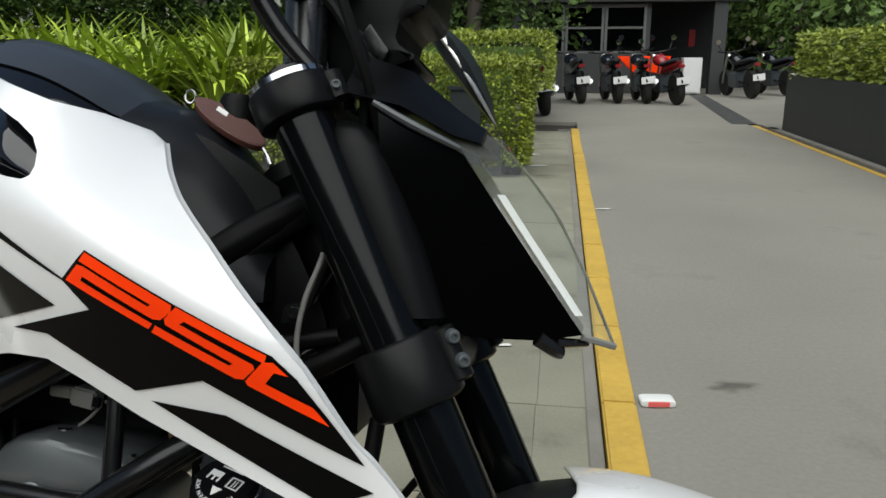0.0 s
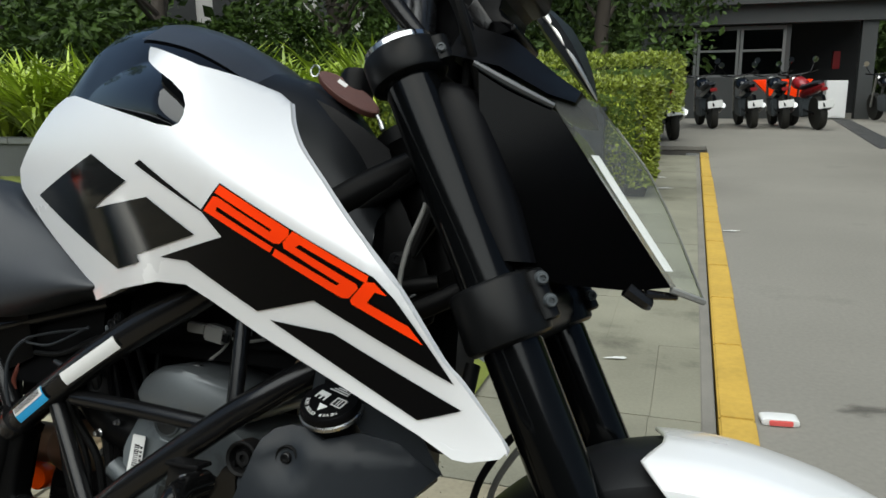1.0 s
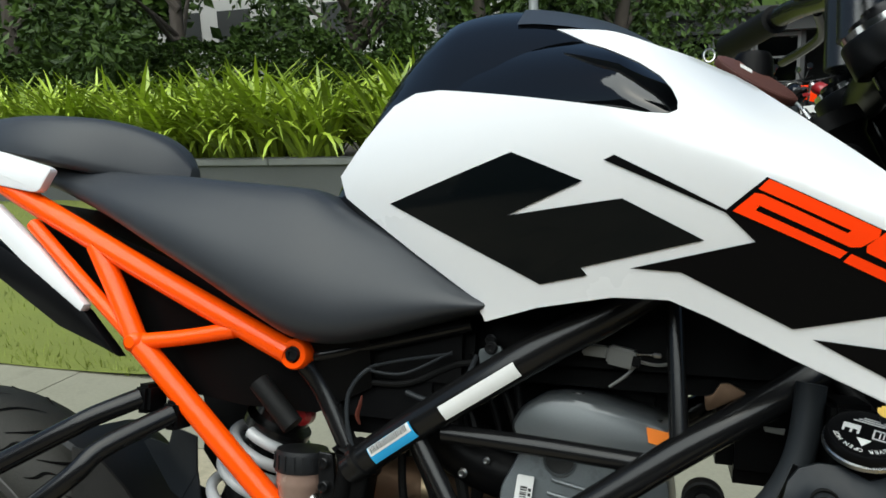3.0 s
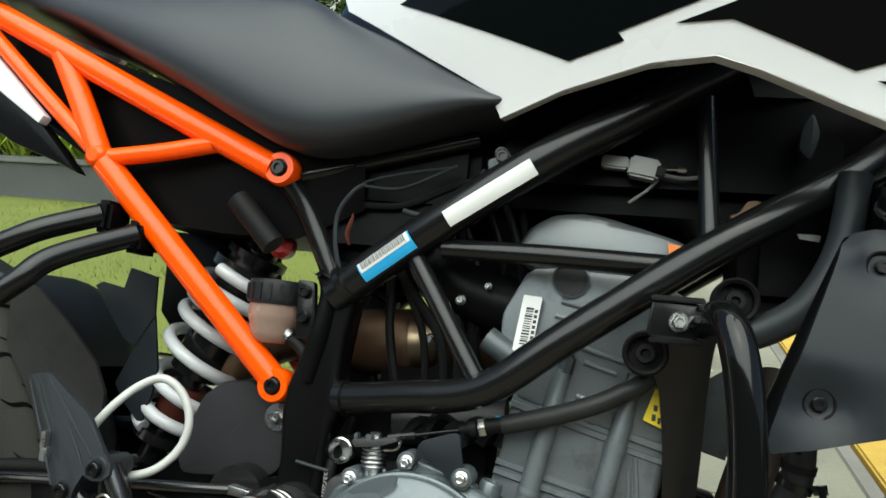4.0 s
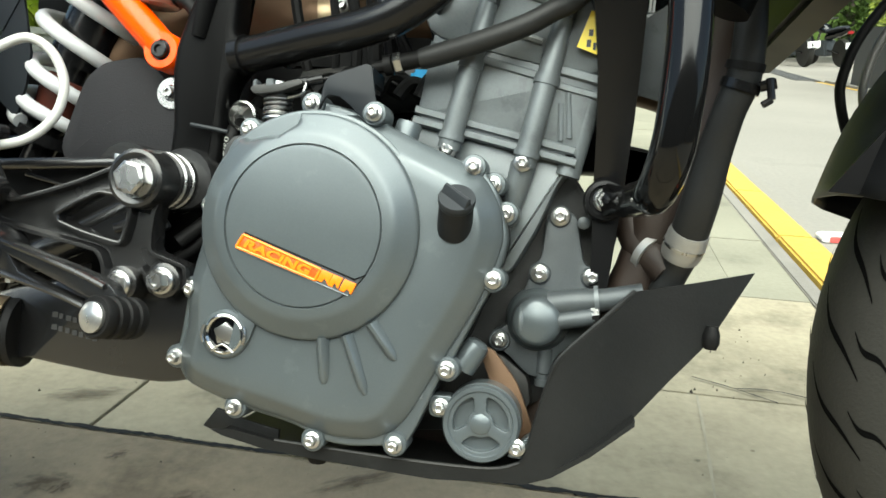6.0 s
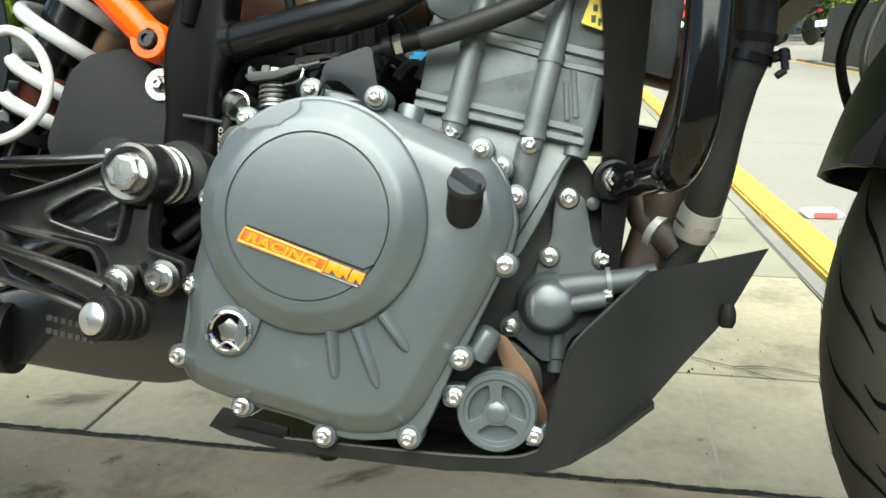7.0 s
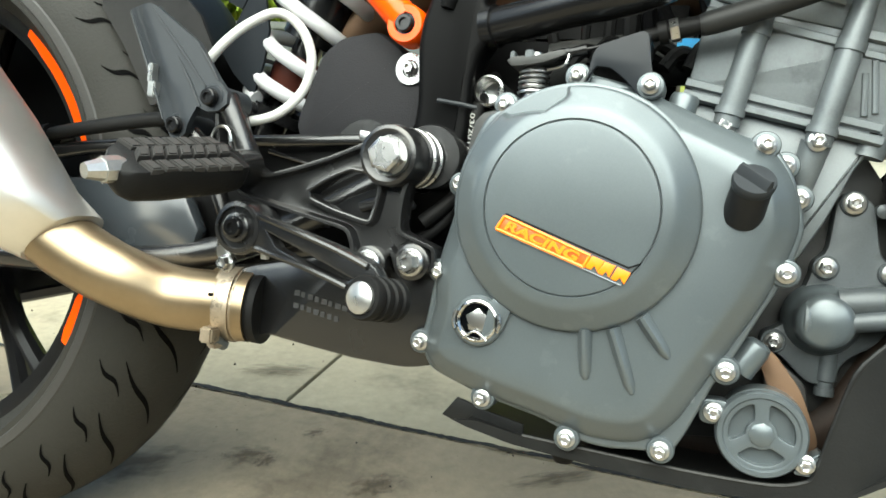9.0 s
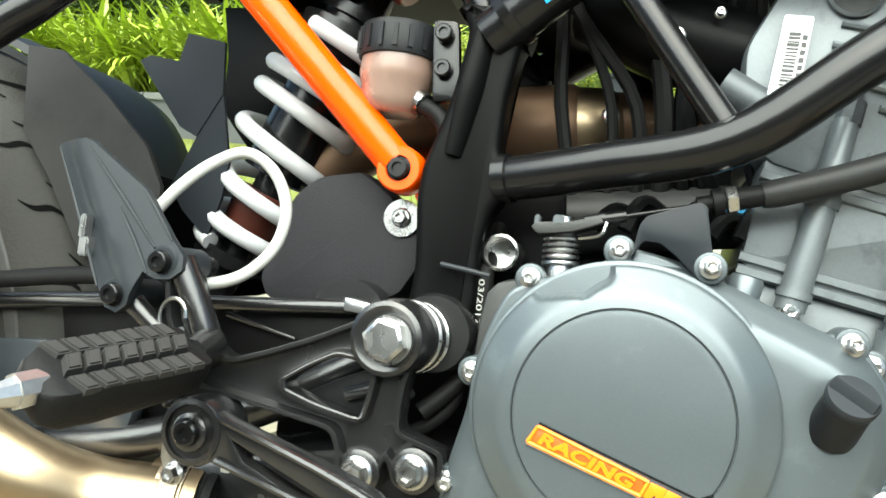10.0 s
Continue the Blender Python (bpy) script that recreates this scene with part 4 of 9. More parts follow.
# ---- parked motorcycles by the shed ----
def parked_bike(u, v, yaw, tank, label):
    e = thing("parked_motorcycle", label, "motorcycle", YARD @ pose(u, v, 0, 0, -7, yaw), group="motorcycles parked by the shed")
    # local: the tail faces -y
    for y, r in ((0.05, 0.30), (1.32, 0.29)):
        w = part("wheel", spin(bmesh.new(), [(r - 0.09, -0.045), (r - 0.02, -0.06), (r, -0.02), (r, 0.02), (r - 0.02, 0.06), (r - 0.09, 0.045)], (0, y, r), "x", 24), "tyre", e)
        part("rim", tubes(*[([(0, y, r), (0, y + math.cos(a) * (r - 0.09), r + math.sin(a) * (r - 0.09))], 0.014) for a in (0.3, 1.56, 2.8, 4.1, 5.3)], seg=6, smooth=False), "satin", w)
    part("tank", loft([[(math.cos(a) * s, y, z + math.sin(a) * h) for a in (2 * math.pi * k / 12 for k in range(12))] for y, z, s, h in ((0.58, 0.74, 0.06, 0.05), (0.68, 0.80, 0.13, 0.10), (0.85, 0.83, 0.14, 0.12), (1.0, 0.82, 0.09, 0.08))]), tank, e)
    part("seat", loft([[(math.cos(a) * s, y, z + math.sin(a) * h) for a in (2 * math.pi * k / 10 for k in range(10))] for y, z, s, h in ((-0.12, 0.84, 0.06, 0.03), (0.1, 0.82, 0.12, 0.05), (0.4, 0.77, 0.13, 0.05), (0.62, 0.76, 0.09, 0.05))]), "seat", e)
    part("tail_panel", loft([[(math.cos(a) * s, y, z + math.sin(a) * h) for a in (2 * math.pi * k / 8 for k in range(8))] for y, z, s, h in ((-0.22, 0.80, 0.03, 0.03), (0.05, 0.72, 0.09, 0.07), (0.4, 0.66, 0.11, 0.08), (0.6, 0.62, 0.10, 0.10))]), tank, e)
    part("engine", boxes((-0.14, 0.14, 0.48, 0.92, 0.22, 0.56), bevel=0.03), "engined", e)
    part("fender", tube([(0, -0.2, 0.62), (0, -0.26, 0.5), (0, -0.28, 0.42)], 0.07, seg=8, squash=0.3), "plastic", e)
    part("number_plate", boxes((-0.13, 0.13, -0.315, -0.305, 0.40, 0.53), bevel=0.004), "plate", e, "white rear plate")
    part("tail_light", boxes((-0.06, 0.06, -0.27, -0.22, 0.70, 0.76), bevel=0.01), "red", e)
    part("fork", tubes(([(-0.09, 1.0, 0.95), (-0.09, 1.32, 0.29)], 0.024), ([(0.09, 1.0, 0.95), (0.09, 1.32, 0.29)], 0.024), seg=8, smooth=False), "steel", e)
    part("handlebar", tube([(-0.36, 0.86, 1.02), (-0.15, 1.0, 0.98), (0.15, 1.0, 0.98), (0.36, 0.86, 1.02)], 0.014, seg=8), "satin", e)
    for s in (-1, 1):
        mm = part("mirror", tube([(s * 0.24, 0.92, 1.0), (s * 0.30, 0.94, 1.12), (s * 0.33, 0.92, 1.2)], 0.007, seg=6), "satin", e)
        part("mirror_glass", turned([(0.052, -0.012), (0.055, 0.0)], (s * 0.33, 0.90, 1.22), "y", 16), "mirrorglass", mm)
    part("headlamp", turned([(0.03, -0.06), (0.08, 0.0), (0.075, 0.05)], (0, 1.1, 0.86), "y", 16), "chrome", e)
    part("exhaust", tube([(0.14, 0.7, 0.3), (0.16, 0.3, 0.3), (0.17, -0.12, 0.42)], [0.025, 0.045, 0.05], seg=10), "steel", e)
    part("swingarm", tubes(([(-0.08, 0.05, 0.3), (-0.08, 0.55, 0.36)], 0.02), ([(0.08, 0.05, 0.3), (0.08, 0.55, 0.36)], 0.02), seg=6, smooth=False), "satin", e)
    return e


parked_bike(-0.22, 12.25, 12, "gloss", "black motorcycle seen from its tail beside the planter")
parked_bike(0.42, 15.2, 10, "gloss", "black motorcycle with a white rear plate by the shed")
parked_bike(1.12, 15.3, 8, "gloss", "black motorcycle with a white rear plate by the shed")
parked_bike(1.66, 15.3, 4, "gloss", "black motorcycle next to the red one")
parked_bike(2.20, 15.0, 14, "red", "red motorcycle parked at an angle by the shed")
parked_bike(4.05, 17.2, 12, "gloss", "dark motorcycle parked past the shed post")
parked_bike(5.05, 18.2, 14, "gloss", "dark motorcycle half behind the side planter")

# added unseen wall behind the viewer: blocks low sky so black parts reflect dark
yard("wall_south", boxes((-16, 16, -5.3, -5.0, -0.05, 3.3)), "wallgrey", "unseen dark grey wall added to darken reflections", "wall")


def blot(name, x, y, rx, ry, seed, material, label, turn=0.0, z=0.0035):
    """A ragged flat patch on the ground."""
    rg = random.Random(seed)
    bm = bmesh.new()
    ring = []
    for k in range(40):
        a = 2 * math.pi * k / 40
        q = 1 + 0.22 * math.sin(3 * a + seed) + 0.14 * math.sin(7 * a + 2 * seed) + rg.uniform(-0.08, 0.08)
        ring.append(bm.verts.new((rx * q * math.cos(a), ry * q * math.sin(a), 0)))
    bm.faces.new(ring)
    ob = obj(name, bm, material, None, False)
    ob.matrix_world = pose(x, y, z, 0, 0, turn)
    return tagged(ob, label, "stain", "", "structure")


for k, (x, y, rx, ry, a) in enumerate(((0.816, 7.522, 0.05, 0.03, 0), (0.772, 6.765, 0.08, 0.03, 10), (0.18, 2.514, 0.035, 0.010, 8), (0.987, 4.86, 0.05, 0.012, 0))):
    blot("paint_mark", x, y, rx, ry, 40 + k, "chalk", "small worn white paint mark on the ground", a, 0.008)

def patch(name, x, y, rx, ry, material, label, turn=0.0, z=0.0030):
    """A thin patch lying on the ground, built on the unit disc so that it fades towards its own edge."""
    bm = bmesh.new()
    bmesh.ops.create_circle(bm, cap_ends=True, segments=32, radius=1.0)
    ob = obj(name, bm, material, None, False)
    ob.matrix_world = pose(x, y, z, 0, 0, turn) @ Matrix.Diagonal((rx, ry, 1, 1))
    return tagged(ob, label, "stain", "", "structure")


patch("lane_smudge", 0.867, 2.194, 0.14, 0.065, "smudge", "dark smudge on the driveway", 4)
# Damp stains, with the shadow below the pan stud painted among them
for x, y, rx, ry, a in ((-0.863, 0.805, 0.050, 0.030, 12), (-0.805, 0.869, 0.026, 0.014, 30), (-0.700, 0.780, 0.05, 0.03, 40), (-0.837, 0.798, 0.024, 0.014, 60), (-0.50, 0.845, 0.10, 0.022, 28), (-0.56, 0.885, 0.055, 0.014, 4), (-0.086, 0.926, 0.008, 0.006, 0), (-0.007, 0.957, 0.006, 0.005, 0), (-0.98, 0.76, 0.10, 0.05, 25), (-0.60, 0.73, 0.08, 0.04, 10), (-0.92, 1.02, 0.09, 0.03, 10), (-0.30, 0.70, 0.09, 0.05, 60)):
    patch("damp_stain", x, y, rx, ry, "stain", "dark soft patch on the paving", a)

# loose dirt crumbs lying on the paving
rg = random.Random(61)
vs, fs = [], []
for _ in range(420):
    x, y = rg.uniform(-1.5, 0.12), 0.55 + 1.2 * rg.random()
    r = 0.0010 + 0.0030 * rg.random() ** 3
    k, turn, stretch = len(vs), rg.uniform(0, 6.28), rg.uniform(0.5, 1.0)
    for j in range(6):
        a = j * 1.0472
        p, q = r * math.cos(a) * rg.uniform(0.7, 1.2), r * stretch * math.sin(a) * rg.uniform(0.7, 1.2)
        vs.append((x + p * math.cos(turn) - q * math.sin(turn), y + p * math.sin(turn) + q * math.cos(turn), -0.002))
    vs.append((x, y, 0.0016 + r * 0.4))
    fs += [(k + j, k + (j + 1) % 6, k + 6) for j in range(6)]
crumbs = bpy.data.meshes.new("dirt_crumbs")
crumbs.from_pydata(vs, [], fs)
crumbs.materials.append(M["soil"])
tagged(new("dirt_crumbs", crumbs), "scattered dark dirt crumbs on the grey paving", "dirt", "", "stuff")

# ---- the motorcycle: x forward, y to its left, z up, standing on its side stand ----
BIKE = pose(-1.1317, 0.6571, 0.0, -15.42, 0, -8.154)
bike = thing("motorcycle", "white, black and orange naked motorcycle leaning on its stand", "motorcycle", BIKE)


CREASE = ((0.50, 0.970), (0.62, 0.940), (0.752, 0.905), (0.857, 0.876), (0.91, 0.852), (0.97, 0.820), (1.035, 0.782), (1.10, 0.705), (1.15, 0.650))

FOLD = curve_points([(x, 0, z) for x, z in CREASE], 8)
FOLD_X, FOLD_Z = [p.x for p in FOLD], [p.z for p in FOLD]


def shroud_side(x, z):
    return -5.00576 - 0.0332 * x + 20.40322 * z - 0.5683 * x * x - 0.36098 * x * z - 26.40062 * z * z + 0.44781 * x ** 3 + 11.32208 * z ** 3


def shroud_depth(x, z):
    """The outer face of the tank shroud: a curved side, folded inwards above the crease."""
    k = 0.007
    over = (z - float(np.interp(x, FOLD_X, FOLD_Z))) / k
    fold = k * (math.log1p(math.exp(over)) if over < 30 else over)
    t = min(max((x - 0.78) / 0.13, 0), 1)
    return shroud_side(x, z) + 1.47203 * fold * t * t * (3 - 2 * t)


def sides(name, bm, material, parent, label=""):
    """A part on the right side and its mirror image on the left, two objects."""
    other = bm.copy()
    for q in other.verts:
        q.co.y = -q.co.y
    bmesh.ops.reverse_faces(other, faces=other.faces)
    first = part(name, bm, material, parent, label)
    part(name, other, material, parent)
    return first


def shared(name, mesh, loc, parent, rot=(0, 0, 0), scale=1.0):
    ob = new(name, mesh)
    ob.parent = parent
    ob.location, ob.rotation_euler, ob.scale = loc, [radians(a) for a in rot], (scale,) * 3
    return ob


def mesh_of(name, bm, *materials):
    me = bpy.data.meshes.new(name)
    bm.to_mesh(me)
    bm.free()
    me.shade_smooth()
    me.set_sharp_from_angle(angle=radians(35))
    for m in materials:
        me.materials.append(M[m])
    return me


def bolt_mesh(name, r, h, material, sides=6, flange=1.45, socket=True):
    """A flanged bolt whose head points to -y, its seat at y = 0."""
    bm = bmesh.new()
    spin(bm, [(r * flange, 0.0), (r * flange, -h * 0.22), (r * 1.12, -h * 0.34)], seg=20)
    spin(bm, [(r, -h * 0.3), (r, -h * 0.88), (r * 0.86, -h), (r * 0.52, -h), (r * 0.45, -h * 0.72)] if socket else [(r, -h * 0.3), (r, -h * 0.9), (r * 0.82, -h)], seg=sides)
    return mesh_of(name, bm, material)


FLANGE_BOLT = bolt_mesh("bolt", 0.0040, 0.0085, "steel", 12)
BIG_BOLT = bolt_mesh("bolt", 0.0105, 0.012, "steel", 6, 1.15, False)
MID_BOLT = bolt_mesh("bolt", 0.0062, 0.010, "steel", 6, 1.35, True)
SOCKET_BOLT = bolt_mesh("bolt", 0.0055, 0.006, "satin", 14, 1.0, True)
BUSH = mesh_of("bush", spin(bmesh.new(), [(0.0165, 0.012), (0.0165, -0.006), (0.0150, -0.008), (0.0128, -0.006), (0.0122, 0.004), (0.0072, 0.004), (0.0068, -0.004), (0.0034, -0.004), (0.003, 0.0)], seg=28), "rubber")

# --- tank and shrouds ---
TOPS = ((0.500, 0.872, 0.034), (0.536, 0.940, 0.052), (0.576, 0.999, 0.070), (0.616, 1.032, 0.090), (0.650, 1.041, 0.106), (0.690, 1.041, 0.126), (0.726, 1.035, 0.142),
        (0.775, 1.019, 0.158), (0.811, 1.000, 0.158), (0.840, 0.981, 0.138), (0.871, 0.972, 0.108), (0.892, 0.958, 0.092), (0.917, 0.933, 0.080), (0.940, 0.898, 0.070), (0.962, 0.845, 0.060))
ARCH = ((1.0, 0.0), (1.0, 0.22), (0.97, 0.45), (0.86, 0.66), (0.66, 0.84), (0.40, 0.95), (0.15, 1.0))


def tank_section(x, top, w, base=0.80, grow=0.0):
    h = top - base
    half = [(w * a + grow, base + h * b + (grow if b > 0.5 else 0)) for a, b in ARCH]
    return [(x, -y, z) for y, z in half] + [(x, y, z) for y, z in reversed(half)]


TOPS = [tuple(p) for p in curve_points(TOPS, 4)]


def flank_depth(x, z):
    """A rounded flank that rolls inwards above and below its crown line."""
    d = (z - 0.908 - (0.82 - x) * 0.36) / (0.024 + max(0.0, 0.82 - x) * 0.15)
    roll = 0.009 * min(d * d, 3.0) + max(0.0, x - 0.80) * 0.20
    return max(shroud_side(x, z) + 0.010, shroud_depth(x, z) + 0.007) + roll


tank = part("tank", loft([tank_section(*t) for t in TOPS]), "gloss", bike, "gloss black fuel tank")
part("tank_flank", draped([(0.585, 0.925), (0.66, 0.915), (0.75, 0.890), (0.855, 0.872), (0.866, 0.90), (0.852, 0.935), (0.80, 0.958), (0.745, 0.980), (0.70, 1.0), (0.66, 1.012), (0.62, 0.995)],
                          flank_depth, 0.003, 0.007), "gloss", tank, "gloss black flank that shows in the shroud's notch")
part("tank_cover", loft([tank_section(*t, grow=0.0012)[4:10] for t in TOPS if 0.69 < t[0] < 0.842], closed=False), "topgrey", bike, "satin grey cover along the top of the tank")
part("tank_side_cover", loft([tank_section(*t, grow=0.0012)[0:14] for t in TOPS if 0.838 < t[0] < 0.964], closed=False), "sidegrey", bike)
part("tank_front_panel", draped([(0.838, 0.955), (0.880, 0.951), (0.905, 0.940), (0.935, 0.922), (0.962, 0.902), (0.970, 0.870), (0.956, 0.835), (0.935, 0.775), (0.880, 0.770), (0.846, 0.870)], lambda x, z: -0.062 + 0.30 * max(0.0, x - 0.875) + 0.35 * max(0.0, z - 0.925), 0.004, 0.012), "darkshell", bike, "satin black side panel of the tank")
# Added fillers: near-black shapes paint the dark gaps behind frame and tank
part("air_box_side", boxes((0.66, 0.97, -0.045, 0.10, 0.675, 0.82), bevel=0.02), "chassis", bike, "near-black filler block under the tank")
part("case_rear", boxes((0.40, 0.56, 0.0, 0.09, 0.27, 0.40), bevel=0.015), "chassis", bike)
part("head_panel", slab_of(rounded([(0.890, 0.915), (0.940, 0.905), (0.980, 0.848), (1.008, 0.792), (1.020, 0.735), (0.960, 0.715), (0.890, 0.790)], 0.15, 2), -0.034, -0.026, 0.002), "chassis", bike, "near-black filler panel beside the steering head")
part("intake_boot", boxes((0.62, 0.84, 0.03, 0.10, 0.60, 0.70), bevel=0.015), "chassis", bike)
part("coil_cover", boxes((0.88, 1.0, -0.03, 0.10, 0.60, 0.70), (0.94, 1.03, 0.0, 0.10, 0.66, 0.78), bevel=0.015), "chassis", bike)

SHROUD = [(0.512, 0.870), (0.521, 0.848), (0.612, 0.791), (0.675, 0.753), (0.685, 0.733), (0.736, 0.748), (0.798, 0.759), (0.841, 0.760), (0.869, 0.748), (0.922, 0.723), (1.001, 0.689), (1.060, 0.661), (1.088, 0.646),
          (1.100, 0.645), (1.123, 0.650), (1.128, 0.656), (1.123, 0.665), (1.093, 0.703), (1.079, 0.719), (1.048, 0.769), (1.018, 0.804), (0.975, 0.847), (0.940, 0.880), (0.917, 0.905), (0.898, 0.928), (0.884, 0.938),
          (0.854, 0.948), (0.825, 0.953), (0.742, 0.983), (0.773, 0.957), (0.815, 0.933), (0.830, 0.9215), (0.8385, 0.910), (0.8430, 0.899), (0.8430, 0.8915), (0.8370, 0.8885), (0.820, 0.891), (0.735, 0.914), (0.631, 0.942), (0.601, 0.945), (0.576, 0.936), (0.546, 0.906)]
shroud = part("tank_shroud", draped(SHROUD, shroud_depth, 0.004, 0.0075), "white", bike, "white tank shroud with black and orange graphics")
far = draped(SHROUD, shroud_depth, 0.004, 0.03)
for w in far.verts:
    w.co.y = -w.co.y
bmesh.ops.reverse_faces(far, faces=far.faces)
part("tank_shroud", far, "white", bike)
# lower lip that turns in under the shroud
LIP = [(0.685, 0.733), (0.734, 0.748), (0.797, 0.759), (0.840, 0.759), (0.868, 0.748), (0.921, 0.723), (1.001, 0.688), (1.060, 0.661), (1.088, 0.646), (1.123, 0.650)]
part("shroud_lip", loft([[(x, shroud_depth(x, z) + d, z + e) for d, e in ((0.000, 0.0), (0.022, 0.004), (0.022, 0.008), (0.0, 0.007))] for x, z in LIP]), "white", shroud)
EDGE = curve_points([(1.128, 0, 0.656), (1.093, 0, 0.703), (1.079, 0, 0.719), (1.048, 0, 0.769), (1.018, 0, 0.804), (0.975, 0, 0.847), (0.940, 0, 0.880), (0.917, 0, 0.905), (0.898, 0, 0.928)], 4)
part("shroud_edge", loft([[(p.x, shroud_depth(p.x, p.z) + d, p.z + e) for d, e in ((0.001, -0.001), (0.009, 0.0005), (0.009, -0.001), (0.001, -0.004))] for p in EDGE]), "white", shroud)



def decal(name, outline, material, lift=0.0012, label=""):
    return part(name, draped(outline, shroud_depth, 0.0, 0.008, lift), material, shroud, label)


decal("graphic", [(0.715, 0.872), (0.776, 0.845), (0.711, 0.822), (0.806, 0.831), (0.863, 0.801), (0.774, 0.781), (0.779, 0.775), (0.739, 0.767), (0.583, 0.838)], "vinyl", label="gloss black angular graphic")
decal("graphic", [(0.792, 0.859), (0.800, 0.862), (0.876, 0.821), (0.900, 0.841), (0.964, 0.809), (1.031, 0.777), (1.046, 0.762), (1.066, 0.734), (1.088, 0.702), (0.978, 0.756), (0.921, 0.743), (0.848, 0.779), (0.812, 0.781), (0.895, 0.800), (0.876, 0.819)], "mattvinyl", label="black band across the shroud")
decal("graphic", [(0.933, 0.737), (0.992, 0.732), (1.094, 0.683), (1.060, 0.672)], "mattvinyl")
decal("digit", [(0.901, 0.8395), (0.965, 0.8075), (0.964, 0.803), (0.955, 0.797), (0.949, 0.797), (0.896, 0.823), (0.894, 0.820), (0.948, 0.794), (0.944, 0.790), (0.880, 0.820), (0.893, 0.831), (0.898, 0.830), (0.947, 0.8055), (0.949, 0.807), (0.895, 0.8335)], "orangevinyl", 0.0026, "orange stretched figure 2")
decal("digit", [(0.968, 0.8065), (1.028, 0.7775), (1.026, 0.772), (0.973, 0.797), (0.969, 0.795), (1.018, 0.771), (1.019, 0.768), (1.010, 0.760), (1.004, 0.760), (0.946, 0.788), (0.950, 0.793), (1.001, 0.769), (1.004, 0.7705), (0.958, 0.794), (0.958, 0.798)], "orangevinyl", 0.0026, "orange stretched figure 5")
decal("digit", [(1.032, 0.773), (1.041, 0.764), (1.032, 0.766), (1.025, 0.758), (1.056, 0.743), (1.066, 0.730), (1.012, 0.756), (1.011, 0.759), (1.025, 0.773)], "orangevinyl", 0.0026, "orange stretched figure 0 cut off by the edge")

# --- seat ---
SEAT = ((0.120, 0.862, 0.895, 0.045), (0.161, 0.852, 0.888, 0.062), (0.250, 0.820, 0.876, 0.088), (0.318, 0.789, 0.872, 0.102), (0.383, 0.759, 0.866, 0.111), (0.444, 0.728, 0.861, 0.115), (0.491, 0.707, 0.855, 0.116),
        (0.534, 0.703, 0.832, 0.115), (0.575, 0.711, 0.815, 0.114), (0.618, 0.724, 0.796, 0.114), (0.655, 0.735, 0.777, 0.113), (0.680, 0.741, 0.762, 0.110), (0.690, 0.747, 0.756, 0.104))
rows = []


def rounded_half(half):
    """A half section drawn through its points as a smooth line."""
    return [(p.x, p.y) for p in curve_points([(a, b, 0) for a, b in half], 3)]


for x, lo, hi, w in [tuple(p) for p in curve_points(SEAT, 4)]:
    crest = lo + (hi - lo) * 0.58
    half = [(w * 0.80, lo), (w * 0.97, lo + (hi - lo) * 0.10), (w, lo + (hi - lo) * 0.32), (w * 0.93, crest), (w * 0.70, lo + (hi - lo) * 0.93), (w * 0.40, hi), (w * 0.12, hi)]
    half = rounded_half(half)
    rows.append([(x, -y, z) for y, z in half] + [(x, y, z) for y, z in reversed(half)])
seat = part("seat", loft(rows), "seat", bike, "black vinyl rider seat")
PILLION = ((0.02, 0.905, 0.945, 0.06), (0.10, 0.890, 0.946, 0.083), (0.160, 0.880, 0.944, 0.084), (0.205, 0.872, 0.940, 0.070), (0.245, 0.867, 0.930, 0.047), (0.280, 0.865, 0.911, 0.026), (0.300, 0.867, 0.888, 0.010))
rows = []
for x, lo, hi, w in [tuple(p) for p in curve_points(PILLION, 4)]:
    half = [(w * 0.85, lo), (w, lo + 0.10 * (hi - lo)), (w * 0.96, lo + 0.5 * (hi - lo)), (w * 0.80, lo + 0.88 * (hi - lo)), (w * 0.45, hi), (w * 0.1, hi)]
    half = rounded_half(half)
    rows.append([(x, -y, z) for y, z in half] + [(x, y, z) for y, z in reversed(half)])
part("pillion_seat", loft(rows), "seat", bike, "black vinyl pillion pad")
sides("tail_panel", slab_of(rounded([(0.02, 0.90), (0.10, 0.895), (0.184, 0.874), (0.166, 0.845), (0.06, 0.862)], 0.15), -0.096, -0.084, 0.003), "white", bike, "white tail panel")
sides("side_panel", slab_of([(0.10, 0.835), (0.167, 0.786), (0.238, 0.726), (0.233, 0.718), (0.15, 0.768), (0.06, 0.83)], -0.092, -0.080, 0.002), "white", bike)
sides("under_tail", slab_of([(0.08, 0.80), (0.169, 0.758), (0.232, 0.719), (0.282, 0.672), (0.262, 0.680), (0.20, 0.700), (0.08, 0.765)], -0.086, -0.070, 0.003), "plastic", bike)
# Enlarged in near-black to fill the dark gap below the seat
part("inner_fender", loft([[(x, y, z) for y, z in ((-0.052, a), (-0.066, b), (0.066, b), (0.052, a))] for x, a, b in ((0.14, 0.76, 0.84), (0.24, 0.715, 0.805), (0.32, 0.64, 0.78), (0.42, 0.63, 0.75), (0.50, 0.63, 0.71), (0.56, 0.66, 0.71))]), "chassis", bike)

